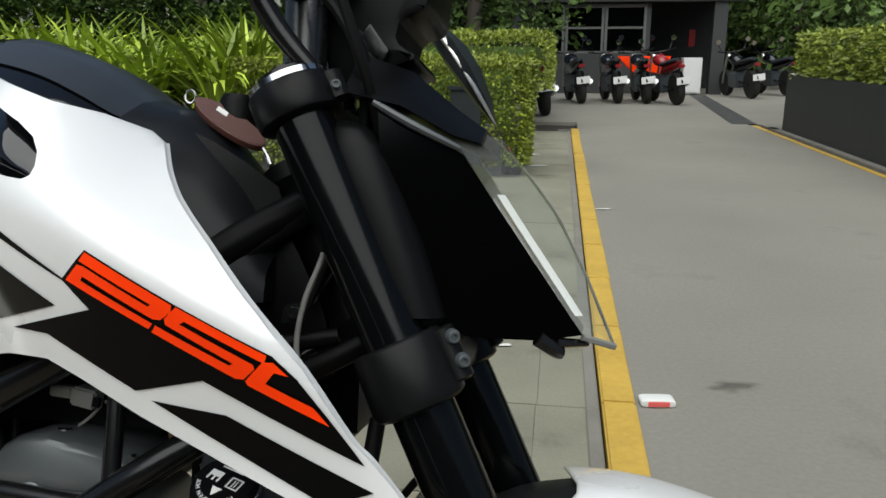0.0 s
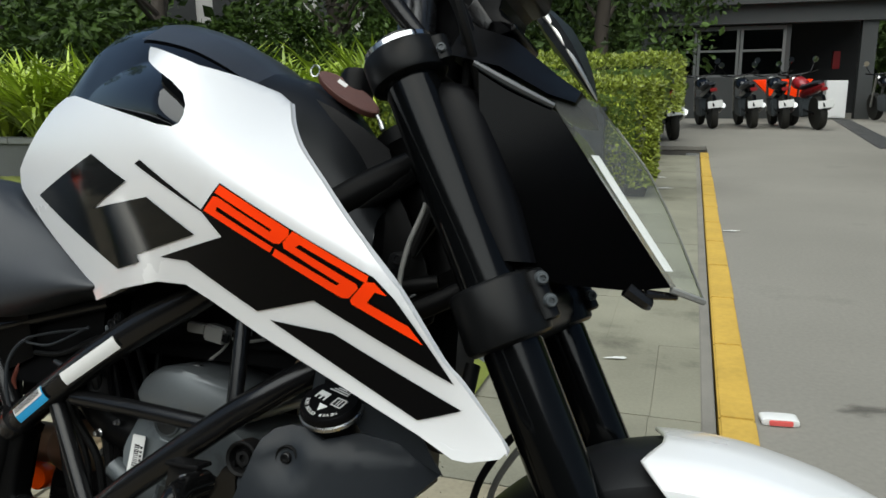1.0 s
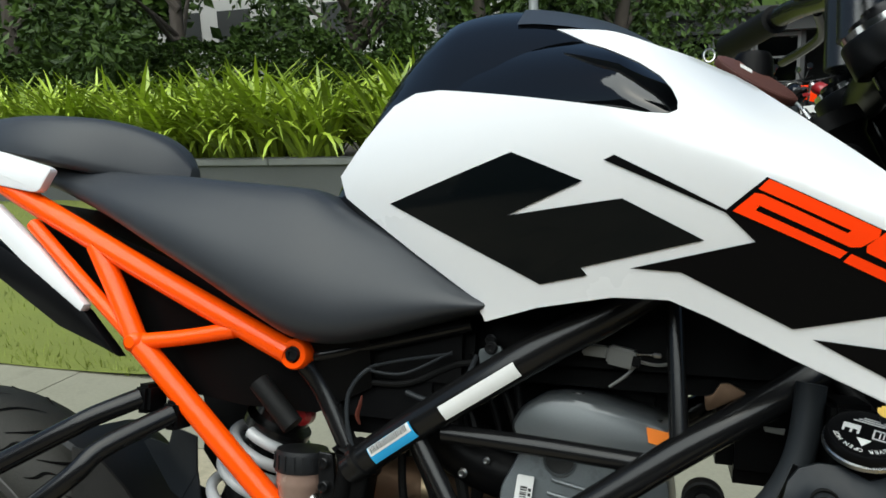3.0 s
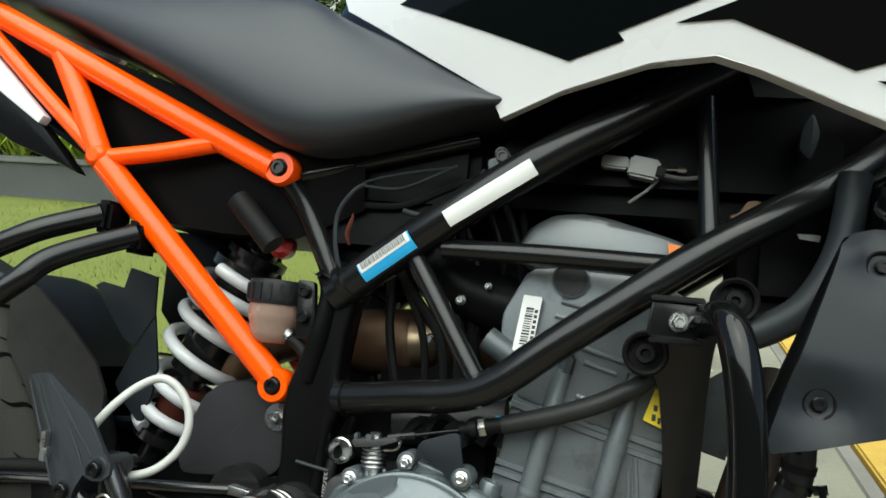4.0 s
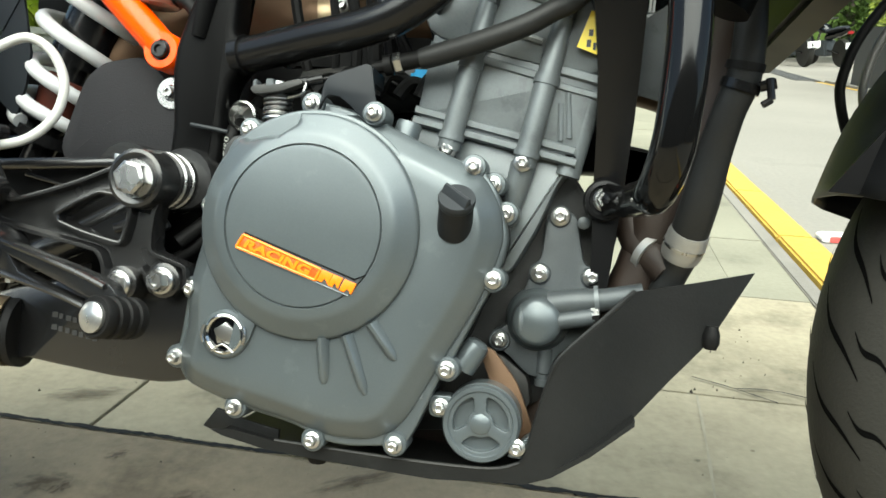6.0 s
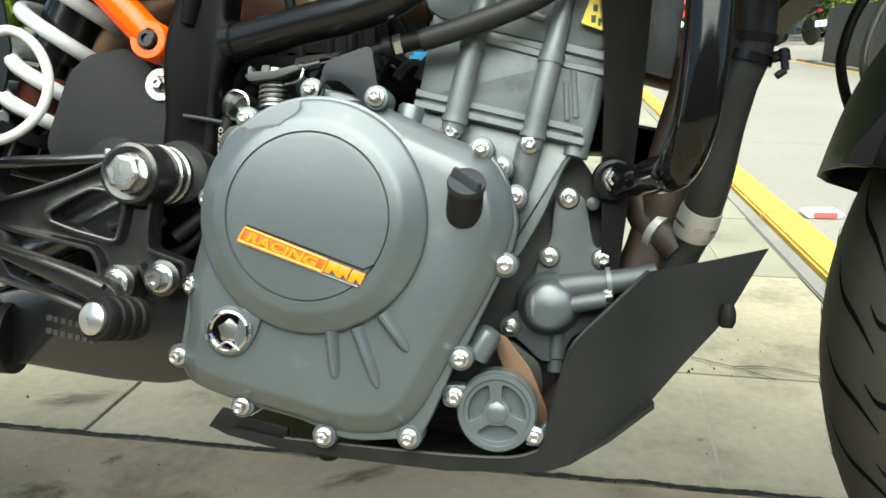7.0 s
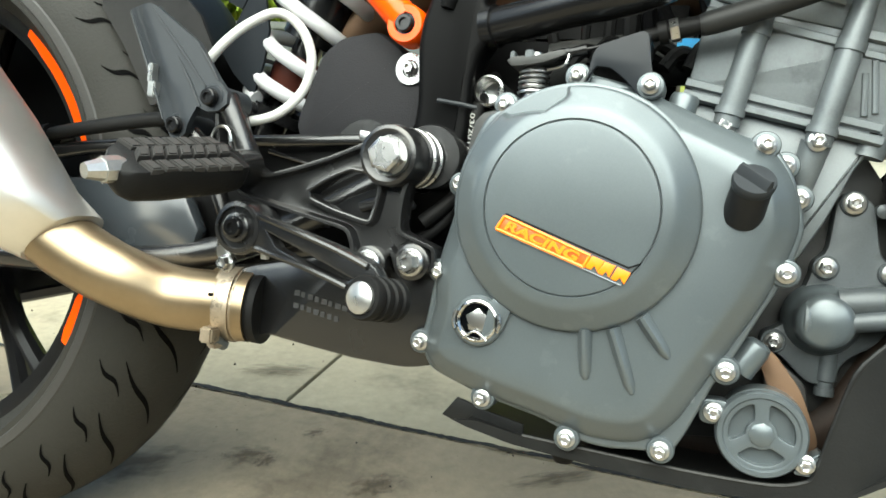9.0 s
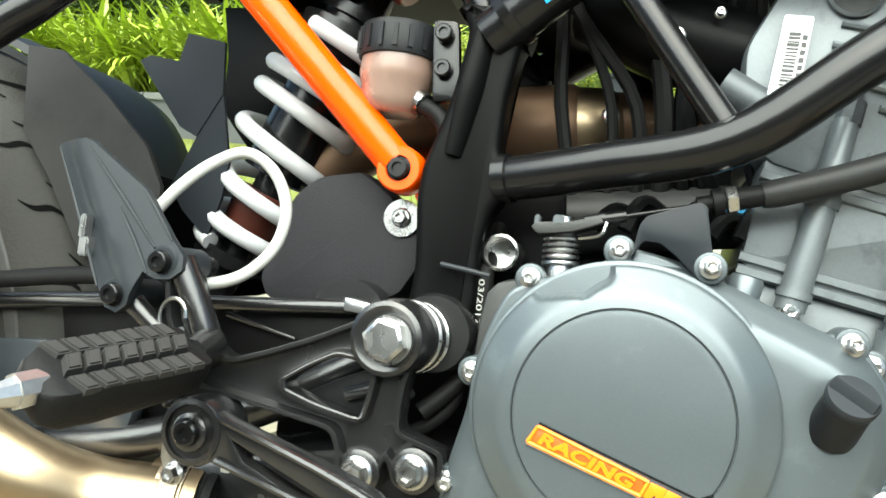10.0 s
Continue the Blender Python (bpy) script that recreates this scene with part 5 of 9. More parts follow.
# --- orange rear subframe ---
def tube_set(name, label, material, rows):
    """Tubes welded into one part: the first carries the name, the others are pieces under it."""
    root = None
    for piece, pts, r in rows:
        bm = tube(pts, r, seg=18)
        if root is None:
            root = part(name, bm.copy(), material, bike, label)
            for q in bm.verts:
                q.co.y = -q.co.y
            bmesh.ops.reverse_faces(bm, faces=bm.faces)
            part(piece, bm, material, root)
        else:
            sides(piece, bm, material, root)
    return root


sub = tube_set("subframe", "orange painted tubular rear subframe", "orange", (
    ("rail", [(0.10, -0.080, 0.859), (0.156, -0.080, 0.832), (0.32, -0.077, 0.758), (0.476, -0.070, 0.690)], 0.0125),
    ("strut", [(0.296, -0.080, 0.694), (0.40, -0.062, 0.591), (0.488, -0.044, 0.5025)], 0.0125),
    ("upright", [(0.300, -0.080, 0.690), (0.272, -0.080, 0.738), (0.239, -0.080, 0.790)], 0.0115),
    ("brace", [(0.296, -0.081, 0.694), (0.227, -0.082, 0.749), (0.150, -0.082, 0.812)], 0.008),
    ("brace", [(0.304, -0.079, 0.690), (0.36, -0.077, 0.698), (0.416, -0.075, 0.709)], 0.0085)))
for x, y, z in ((0.4852, -0.0690, 0.6890), (0.4937, -0.0440, 0.4968)):
    sides("lug", turned([(0.0140, 0.012), (0.0152, 0.009), (0.0152, -0.0085), (0.0138, -0.0105), (0.0085, -0.0105), (0.0080, -0.006)], (x, y, z), "y", 28), "orange", sub)
    shared("bolt", SOCKET_BOLT, (x, y - 0.0065, z), sub, scale=1.25)
sides("gusset", turned([(0.006, 0.0125), (0.0105, 0.009), (0.0128, 0.0), (0.0105, -0.009), (0.006, -0.0125)], (0.300, -0.080, 0.690), "y", 20), "orange", sub)

# --- black trellis frame ---
frm = tube_set("frame", "satin black tubular trellis frame", "satin", (
    ("main_spar", [(0.545, -0.058, 0.581), (0.599, -0.072, 0.621), (0.676, -0.086, 0.674), (0.736, -0.088, 0.713), (0.80, -0.084, 0.752), (0.90, -0.068, 0.822), (0.985, -0.035, 0.882)], [0.0162, 0.0162, 0.0162, 0.0164, 0.0168, 0.0165, 0.0155]),
    ("lower_tube", [(0.562, -0.055, 0.494), (0.62, -0.073, 0.503), (0.688, -0.092, 0.517), (0.750, -0.100, 0.563), (0.844, -0.101, 0.633), (0.897, -0.095, 0.669), (0.95, -0.075, 0.705), (1.005, -0.04, 0.755)], 0.0135),
    ("cross_brace", [(0.643, -0.074, 0.628), (0.740, -0.086, 0.627), (0.836, -0.097, 0.624)], 0.0088),
    ("diagonal", [(0.620, -0.074, 0.617), (0.686, -0.091, 0.521)], 0.0086),
    ("upright", [(0.843, -0.080, 0.760), (0.850, -0.099, 0.638)], 0.0078),
    ("seat_stay", [(0.500, -0.058, 0.687), (0.56, -0.057, 0.702), (0.66, -0.055, 0.728)], 0.0070),
    ("rear_stay", [(0.488, -0.062, 0.680), (0.508, -0.052, 0.652), (0.546, -0.052, 0.586)], 0.0105)))
part("steering_head", turned([(0.032, -0.085), (0.034, -0.07), (0.028, -0.06), (0.028, 0.06), (0.034, 0.07), (0.032, 0.085)], (1.000, 0, 0.850), "z", 28, pose(0, 0, 0, 0, -25.5, 0).to_3x3()), "chassis", frm)
sides("head_gusset", tubes(([(0.915, -0.075, 0.835), (0.950, -0.055, 0.862), (0.985, -0.035, 0.885)], 0.0155), seg=16), "chassis", frm)
sides("frame_plate", slab_of(rounded([(0.5244, 0.6026), (0.5321, 0.5828), (0.5244, 0.5374), (0.5121, 0.5007), (0.5098, 0.4790), (0.5140, 0.4369), (0.5110, 0.4000), (0.5480, 0.3850), (0.5540, 0.4196), (0.5530, 0.4509), (0.5567, 0.4722), (0.5660, 0.4860), (0.5640, 0.5020), (0.5586, 0.5100), (0.5597, 0.5426), (0.5651, 0.5747), (0.5716, 0.5810), (0.5536, 0.5994)], 0.22, 3), -0.064, -0.036, 0.006, 3), "chassis", frm, "black cast pivot plate")
part("plate_rib", tube([(0.5440, -0.0640, 0.5850), (0.5380, -0.0650, 0.5450), (0.5310, -0.0645, 0.5050)], [0.0075, 0.0090, 0.0060], seg=12, squash=0.7), "chassis", frm)
LEG = [(0.8040, 0.5700), (0.8126, 0.5529), (0.8218, 0.5321), (0.8275, 0.4925), (0.8301, 0.4549), (0.8318, 0.4100), (0.8340, 0.3650), (0.8345, 0.3400), (0.8470, 0.3400), (0.8490, 0.3650), (0.8525, 0.4050), (0.8550, 0.4566), (0.8558, 0.4939), (0.8558, 0.5296), (0.8570, 0.5572), (0.8620, 0.6000), (0.8480, 0.5900), (0.8330, 0.5700), (0.8180, 0.5780)]
part("frame_leg", draped(LEG, lambda x, z: -0.043 - max(0.0, z - 0.41) * 0.35, 0.018, 0.010), "satin", frm, "black flat front engine mount leg")
for x, y, z in ((0.8095, -0.106, 0.5585), (0.869, -0.104, 0.602)):
    shared("bush", BUSH, (x, y, z), frm)
shared("bolt", SOCKET_BOLT, (0.681, -0.062, 0.7148), frm, scale=0.9)
for a, b, r in (((0.559, -0.055, 0.494), (0.567, -0.057, 0.495), 0.0152), ((0.556, -0.06, 0.592), (0.561, -0.062, 0.596), 0.0200), ((0.838, -0.0972, 0.624), (0.834, -0.097, 0.6241), 0.0104), ((0.683, -0.0905, 0.5255), (0.686, -0.091, 0.521), 0.0112)):
    sides("weld", tube([a, b], r, seg=16, smooth=False), "satin", frm)


def strip(name, a, b, width, material, parent, out=0.0185, label="", bars=0, bar_mat="print", span=(0.1, 0.9), bar_v=(0.1, 0.55)):
    """A sticker bent round the spar from a to b."""
    a, b = Vector(a), Vector(b)
    d = (b - a).normalized()
    nrm = Vector((0, -1, 0))
    up = d.cross(nrm).normalized()
    if up.z < 0:
        up = -up
    nrm = up.cross(d).normalized()
    if nrm.y > 0:
        nrm = -nrm

    def skin(s0, s1, w0, w1, lift):
        bm = bmesh.new()
        rows = []
        for s in (s0, s1):
            row = []
            for k in range(7):
                ang = (w0 + (w1 - w0) * k / 6) / out
                row.append(bm.verts.new(a + (b - a) * s + (nrm * math.cos(ang) + up * math.sin(ang)) * (out + lift)))
            rows.append(row)
        for k in range(6):
            bm.faces.new((rows[0][k], rows[1][k], rows[1][k + 1], rows[0][k + 1]))
        return bm

    ob = part(name, skin(0, 1, width[0], width[1], 0.0008), material, parent, label)
    rg = random.Random(3)
    s = span[0]
    while bars and s < span[1]:
        w = rg.uniform(0.3, 1.0) / bars
        lo = width[0] + (width[1] - width[0]) * bar_v[0]
        hi = width[0] + (width[1] - width[0]) * bar_v[1]
        part("bar_print", skin(s, min(s + w * 0.5, span[1]), lo, hi, 0.0014), bar_mat, ob)
        s += w
    return ob


strip("sticker", (0.6465, -0.0806, 0.6537), (0.7145, -0.0873, 0.6990), (-0.0118, 0.0022), "label", frm, out=0.0188, label="blank white sticker on the spar")
lab = strip("sticker", (0.5765, -0.0662, 0.6043), (0.6205, -0.0759, 0.6358), (-0.0110, 0.0055), "blue", frm, out=0.0178, label="blue and white barcode sticker on the spar")
strip("sticker_band", (0.5775, -0.0664, 0.6050), (0.6195, -0.0757, 0.6351), (-0.0030, 0.0053), "label", lab, out=0.0184, bars=22, span=(0.05, 0.95), bar_v=(0.25, 0.95))

# --- engine ---
def inset(outline, by):
    """The outline moved outwards (inwards when by is below zero) square to its edges."""
    pts = [Vector(p) for p in outline]
    n = len(pts)
    turn = 1 if sum(pts[i - 1].x * pts[i].y - pts[i].x * pts[i - 1].y for i in range(n)) > 0 else -1
    out = []
    for i, p in enumerate(pts):
        d = (pts[(i + 1) % n] - pts[i - 1]).normalized()
        out.append((p.x + d.y * by * turn, p.y - d.x * by * turn))
    return out


def grown(outline, by):
    c = Vector((sum(p[0] for p in outline) / len(outline), sum(p[1] for p in outline) / len(outline)))
    return [tuple(Vector(p) + (Vector(p) - c).normalized() * by) for p in outline]


def lobed_bolt(name, r, h, material):
    """A flange bolt with a six-lobed, domed head that points to -y."""
    bm = bmesh.new()
    spin(bm, [(r * 1.42, 0.0), (r * 1.45, -h * 0.10), (r * 1.40, -h * 0.24), (r * 1.05, -h * 0.36)], seg=20)
    rows = []
    for k, y in ((1.0, 0.30), (1.0, 0.80), (0.90, 0.94), (0.62, 1.0), (0.45, 0.97), (0.30, 0.90)):
        rows.append([(r * k * q * math.cos(j * math.pi / 12), -h * y, r * k * q * math.sin(j * math.pi / 12)) for j, q in enumerate((1.0, 0.95, 0.84, 0.95) * 6)])
    loft(rows, bm=bm)
    return mesh_of(name, bm, material)


CASE_BOLT = lobed_bolt("bolt", 0.0042, 0.0084, "boltsteel")

eng = part("crankcase", slab_of(rounded([(0.560, 0.430), (0.600, 0.440), (0.690, 0.440), (0.752, 0.410), (0.768, 0.376), (0.758, 0.320), (0.740, 0.270), (0.715, 0.226), (0.700, 0.222), (0.585, 0.240), (0.552, 0.262), (0.555, 0.320)], 0.2, 2), -0.074, 0.10, 0.006), "casedirt", bike, "dirty grey cast engine crankcase with darkened crevices")
part("case_front", slab_of(rounded([(0.735, 0.430), (0.812, 0.432), (0.838, 0.395), (0.842, 0.330), (0.830, 0.285), (0.806, 0.250), (0.755, 0.222), (0.700, 0.215), (0.690, 0.300)], 0.2, 2), -0.018, 0.09, 0.006), "casedirt", eng, "dirty, darkened front half of the crankcase")
COVER = [(0.5613, 0.3615), (0.5534, 0.3282), (0.5500, 0.304), (0.5483, 0.286), (0.5450, 0.268), (0.5534, 0.2518), (0.5708, 0.2452), (0.6022, 0.2367), (0.6379, 0.2304), (0.6615, 0.2207), (0.6798, 0.2196), (0.7025, 0.2228), (0.7180, 0.2230), (0.7263, 0.2391),
         (0.7382, 0.2715), (0.7474, 0.2878), (0.7597, 0.3167), (0.7690, 0.3364), (0.7750, 0.3543), (0.7781, 0.3698), (0.7763, 0.3797), (0.7688, 0.4024), (0.7585, 0.4167), (0.7490, 0.4235), (0.7400, 0.4222), (0.7065, 0.433), (0.6969, 0.4377),
         (0.6860, 0.447), (0.6704, 0.4509), (0.6551, 0.4546), (0.6362, 0.4580), (0.6276, 0.447), (0.592, 0.4345), (0.577, 0.4277), (0.5685, 0.4073), (0.5619, 0.3818)]
cover = part("clutch_cover", slab_of(rounded(COVER, 0.3, 2), -0.0905, -0.070, 0.0028, 3), "engine", eng, "satin dark grey clutch cover")
part("gasket", slab_of(inset(rounded(COVER, 0.3, 2), 0.0006), -0.0755, -0.0735), "chassis", cover)
BODY = [(0.5725, 0.3715), (0.5690, 0.3480), (0.5645, 0.3298), (0.5620, 0.3122), (0.5639, 0.2951), (0.5606, 0.2771), (0.5590, 0.2652), (0.5669, 0.2568), (0.5978, 0.2494), (0.6369, 0.2421), (0.6670, 0.2346), (0.6915, 0.2358), (0.7045, 0.2419), (0.7134, 0.2531),
        (0.7295, 0.2856), (0.7530, 0.3301), (0.7627, 0.3581), (0.7660, 0.3717), (0.7632, 0.3880), (0.7544, 0.4037), (0.7437, 0.4112), (0.7087, 0.4247), (0.6950, 0.4310), (0.670, 0.440), (0.630, 0.438), (0.600, 0.422), (0.582, 0.398)]
ring = rounded(BODY, 0.32, 3)
def eased(loop, times):
    for _ in range(times):
        loop = [((a[0] + 2 * b[0] + c[0]) / 4, (a[1] + 2 * b[1] + c[1]) / 4) for a, b, c in zip(loop[-1:] + loop[:-1], loop, loop[1:] + loop[:1])]
    return loop


part("cover_body", loft([[(x, y, z) for x, z in eased(inset(ring, g), max(0, int(-g * 900)))] for g, y in ((0.0095, -0.0880), (0.0092, -0.0915), (0.0084, -0.0928), (0.0040, -0.0964), (0.0, -0.0998), (-0.0026, -0.1020), (-0.0040, -0.1031), (-0.0054, -0.1039), (-0.0075, -0.1045), (-0.0146, -0.1055))]), "engine", cover)
DOME = Vector((0.6440, 0.0, 0.3695))
bm = turned([(0.0768, -0.090), (0.0768, -0.1070), (0.0766, -0.1082), (0.0760, -0.1092), (0.0745, -0.1102), (0.0728, -0.11133), (0.0710, -0.11253), (0.0692, -0.11373), (0.0675, -0.11487), (0.0657, -0.11607), (0.0640, -0.1172), (0.0626, -0.1180), (0.0610, -0.1187), (0.0590, -0.1192), (0.0548, -0.1199), (0.0544, -0.1188), (0.0537, -0.1188), (0.0533, -0.1199), (0.0500, -0.1203), (0.0, -0.1205)], DOME, "y", 200)
for w in bm.verts:
    d = w.co - DOME
    r, a = math.hypot(d.x, d.z), math.degrees(math.atan2(d.z, d.x))
    side, rise = (17 - abs(a - 115)) / 3.0, (r - 0.0612 - 0.00050 * abs(a - 112)) / 0.0062
    cut = min(1.0, max(0.0, side)) * min(1.0, max(0.0, rise))
    w.co.y += (max(w.co.y, -0.0985) - w.co.y) * cut
part("clutch_dome", bm, "engine", cover, "round domed clutch housing")
# Near-black ring paints the shade inside the dome's groove
part("dome_trim", turned([(0.0537, -0.1187), (0.0540, -0.1189), (0.0543, -0.1187)], DOME, "y", 96), "chassis", cover)
part("dome_collar", turned([(0.0795, -0.0950), (0.0795, -0.1030), (0.0785, -0.1040), (0.0772, -0.1042)], DOME, "y", 96), "engine", cover)
for (ax_, az), (bx, bz) in (((0.6596, 0.2960), (0.6632, 0.2646)), ((0.6765, 0.2990), (0.6923, 0.2605)), ((0.6930, 0.3085), (0.7111, 0.2856))):
    d = Vector((bx - ax_, 0, bz - az)).normalized()
    side = Vector((d.z, 0, -d.x))
    rows = []
    for t, wid, hh in ((0.0, 0.0046, 0.0060), (0.4, 0.0044, 0.0052), (0.85, 0.0036, 0.0030), (1.0, 0.0016, 0.0006)):
        p = Vector((ax_ + (bx - ax_) * t, -0.1060, az + (bz - az) * t))
        rows.append([tuple(p + side * wid * k + Vector((0, -hh * q, 0))) for k, q in ((-1.0, 0.0), (-0.62, 0.7), (-0.2, 1.0), (0.25, 0.95), (0.7, 0.5), (1.0, 0.0))])
    part("rib", loft(rows), "engine", cover)
# badge bar: a raised frame and a raised word; the floor's darker amber paints shade
BAR = [(0.6046, 0.3606), (0.6599, 0.3422), (0.6565, 0.3350), (0.6000, 0.3523)]
badge = part("badge", slab_of(BAR, -0.1212, -0.1195, 0.0003), "badgefloor", cover, "orange raised badge bar")
for p, q in zip(BAR, BAR[1:] + BAR[:1]):
    part("frame_edge", tube([(p[0], -0.1213, p[1]), (q[0], -0.1213, q[1])], 0.00105, seg=8, smooth=False), "badge", badge)
part("badge_seat", slab_of(inset([(0.6046, 0.3606), (0.6833, 0.3358), (0.6803, 0.3277), (0.6000, 0.3523)], 0.0012), -0.1207, -0.1197), "engined", cover)
part("badge_line", tube([(0.5992, -0.1206, 0.3512), (0.6800, -0.1206, 0.3266)], 0.0006, seg=8, smooth=False), "barrel", cover, "thin bright line under the badge")
# Near-black line paints the shadow along the badge's upper edge
part("badge_line", tube([(0.6050, -0.1206, 0.3622), (0.6838, -0.1206, 0.3374)], 0.0006, seg=8, smooth=False), "chassis", cover)
part("dome_seam", tube([(0.6820, -0.1204, 0.3372), (0.6900, -0.1202, 0.3408)], 0.0005, seg=6, smooth=False), "chassis", cover)


def word(text, size, m, material, parent, thick=0.0006, name="lettering", bold=0.0):
    cu = bpy.data.curves.new("text", "FONT")
    cu.body = text
    cu.size = size
    cu.extrude = thick
    cu.offset = bold
    tmp = new("text", cu)
    bpy.context.view_layer.update()
    me = bpy.data.meshes.new_from_object(tmp.evaluated_get(bpy.context.evaluated_depsgraph_get()))
    bpy.data.objects.remove(tmp)
    me.transform(m)
    me.materials.clear()
    me.materials.append(M[material])
    ob = new(name, me)
    ob.parent = parent
    return ob


slant = pose(0.6045, -0.1213, 0.3530, 90, 0, 0) @ pose(0, 0, 0, 0, 0, -18.0) @ Matrix(((1.62, 0.22, 0, 0), (0, 1, 0, 0), (0, 0, 1, 0), (0, 0, 0, 1)))
word("RACING", 0.0082, slant, "badge", badge, 0.0008, bold=0.00032)
for k, w in enumerate((0.0076, 0.0066, 0.0080)):
    o = Vector((0.6612 + k * 0.0078, 0, 0.3424 - k * 0.0025))
    part("mark", slab_of([(o.x, o.z), (o.x + w, o.z - w * 0.32), (o.x + w - 0.0032, o.z - w * 0.32 - 0.0074), (o.x + w * 0.60 - 0.0026, o.z - w * 0.2 - 0.0044), (o.x + w * 0.36 - 0.003, o.z - 0.0086), (o.x - 0.0034, o.z - 0.0074)], -0.1216, -0.1195, 0.0003), "badge", badge)
for x, z, y in ((0.6353, 0.4546, -0.0925), (0.6813, 0.4494, -0.0985), (0.7512, 0.4183, -0.0925), (0.7705, 0.3439, -0.0925), (0.7442, 0.2811, -0.0925), (0.7121, 0.2258, -0.0925), (0.6537, 0.2219, -0.0925), (0.5948, 0.2379, -0.0925), (0.5463, 0.2684, -0.0905),
                (0.5550, 0.3188, -0.0905), (0.5606, 0.3794, -0.083), (0.5886, 0.4350, -0.088), (0.7640, 0.4082, -0.080), (0.7741, 0.3892, -0.076)):
    part("boss", turned([(0.0086, 0.020), (0.0086, 0.0), (0.0080, -0.0010), (0.0070, -0.0012)], (x, y + 0.001, z), "y", 20), "engine", cover)
    shared("bolt", CASE_BOLT, (x, y, z), cover, (random.Random(x * 731).uniform(-4, 4), random.Random(x * 1000).uniform(0, 60), 0))
# sight glass in its boss
SG = (0.5899, -0.1060, 0.2910)
sg = part("sight_glass", turned([(0.0172, 0.006), (0.0168, -0.0012), (0.0155, -0.0026), (0.0140, -0.0028), (0.0130, 0.0), (0.0125, 0.003)], SG, "y", 36), "engine", cover, "oil sight glass in a round boss")
part("boss_web", slab_of(rounded([(0.598, 0.3085), (0.6130, 0.3040), (0.6075, 0.2860), (0.592, 0.2750)], 0.2, 2), -0.1085, -0.1020, 0.0016), "engine", sg)
part("rim", spin(bmesh.new(), [(0.0138, 0.002), (0.0140, -0.0032), (0.0128, -0.0038), (0.0116, -0.0026), (0.0112, 0.001)], SG, "y", 36, caps=False), "chrome", sg, "bright steel rim")
part("window", turned([(0.0114, 0.001), (0.0114, -0.0006), (0.0, -0.0008)], SG, "y", 28), "gloss", sg)
# Added star-shaped steel plate paints the bright reflection inside the glass
glint = [(SG[0] + (0.0084 if j % 2 == 0 else 0.0066) * math.cos(j * math.pi / 5 + 0.3), SG[2] + (0.0084 if j % 2 == 0 else 0.0066) * math.sin(j * math.pi / 5 + 0.3)) for j in range(10)]
part("float", slab_of(glint, -0.1080, -0.1066, 0.0004), "steel", sg)
part("clip", tubes(([(SG[0] - 0.0145, -0.1100, 0.2965), (SG[0] - 0.0155, -0.1105, 0.2905), (SG[0] - 0.0140, -0.1100, 0.2845)], 0.0011), ([(SG[0] + 0.0145, -0.1100, 0.2975), (SG[0] + 0.0158, -0.1105, 0.2915), (SG[0] + 0.0145, -0.1100, 0.2855)], 0.0011),
                   ([(SG[0] - 0.008, -0.1095, 0.2790), (SG[0], -0.1100, 0.2840), (SG[0] + 0.008, -0.1095, 0.2790)], 0.0008), seg=6), "steel", sg)
# oil filler: a stub that leans up and out, with a slotted cap
CAP_AX = Vector((0.0030, -0.0190, 0.0172)).normalized()
CAP = Matrix.Translation((0.7462, -0.1215, 0.3955)) @ Vector((0, -1, 0)).rotation_difference(CAP_AX).to_matrix().to_4x4() @ Matrix.Scale(0.84, 4)
part("filler_stub", turned([(0.0142, 0.036), (0.0136, 0.0180), (0.0133, 0.0070), (0.0126, 0.0052)], CAP.translation, "y", 40, CAP.to_3x3()), "darkplastic", cover)
oc = part("oil_cap", turned([(0.0136, 0.0070), (0.0143, 0.0046), (0.0145, 0.0010), (0.0138, -0.0006), (0.0, -0.0008)], CAP.translation, "y", 40, CAP.to_3x3()), "greyplastic", cover, "black oil filler cap with a slanted finger grip")
rows = []
for s in (-0.0132, -0.0120, 0.0, 0.0120, 0.0132):
    e = 0.65 if abs(s) > 0.0125 else 1.0
    rows.append([tuple(CAP @ Matrix.Rotation(radians(38), 4, "Y") @ Vector((s, -0.0004 - q * 0.0062 * e, k * e))) for k, q in ((-0.0050, 0.0), (-0.0018, 0.85), (-0.0008, 1.0), (0.0010, 1.0), (0.0018, 0.85), (0.0022, 0.0))])
part("grip", loft(rows), "greyplastic", oc)
LUG = Matrix.Translation((0.7580, -0.075, 0.2905)) @ Matrix.Rotation(radians(28), 4, "Y")
part("casting_lug", turned([(0.0088, -0.012), (0.0090, 0.004), (0.0080, 0.0085), (0.0055, 0.0105), (0.0, 0.011)], LUG.translation, "z", 20, LUG.to_3x3()), "engine", cover)
part("casting_mark", boxes((0.7190, 0.7215, -0.0915, -0.0900, 0.2490, 0.2530), (0.7235, 0.7250, -0.0915, -0.0900, 0.2545, 0.2590), (0.7265, 0.7285, -0.0915, -0.0900, 0.2585, 0.2625)), "barrel", cover, smooth=False)
part("top_boss", turned([(0.0090, -0.008), (0.0090, 0.006), (0.0078, 0.008), (0.0056, 0.008), (0.0050, 0.004)], (0.7005, -0.079, 0.4400), "z", 22, pose(0, 0, 0, 0, 12, 0).to_3x3()), "engine", cover)
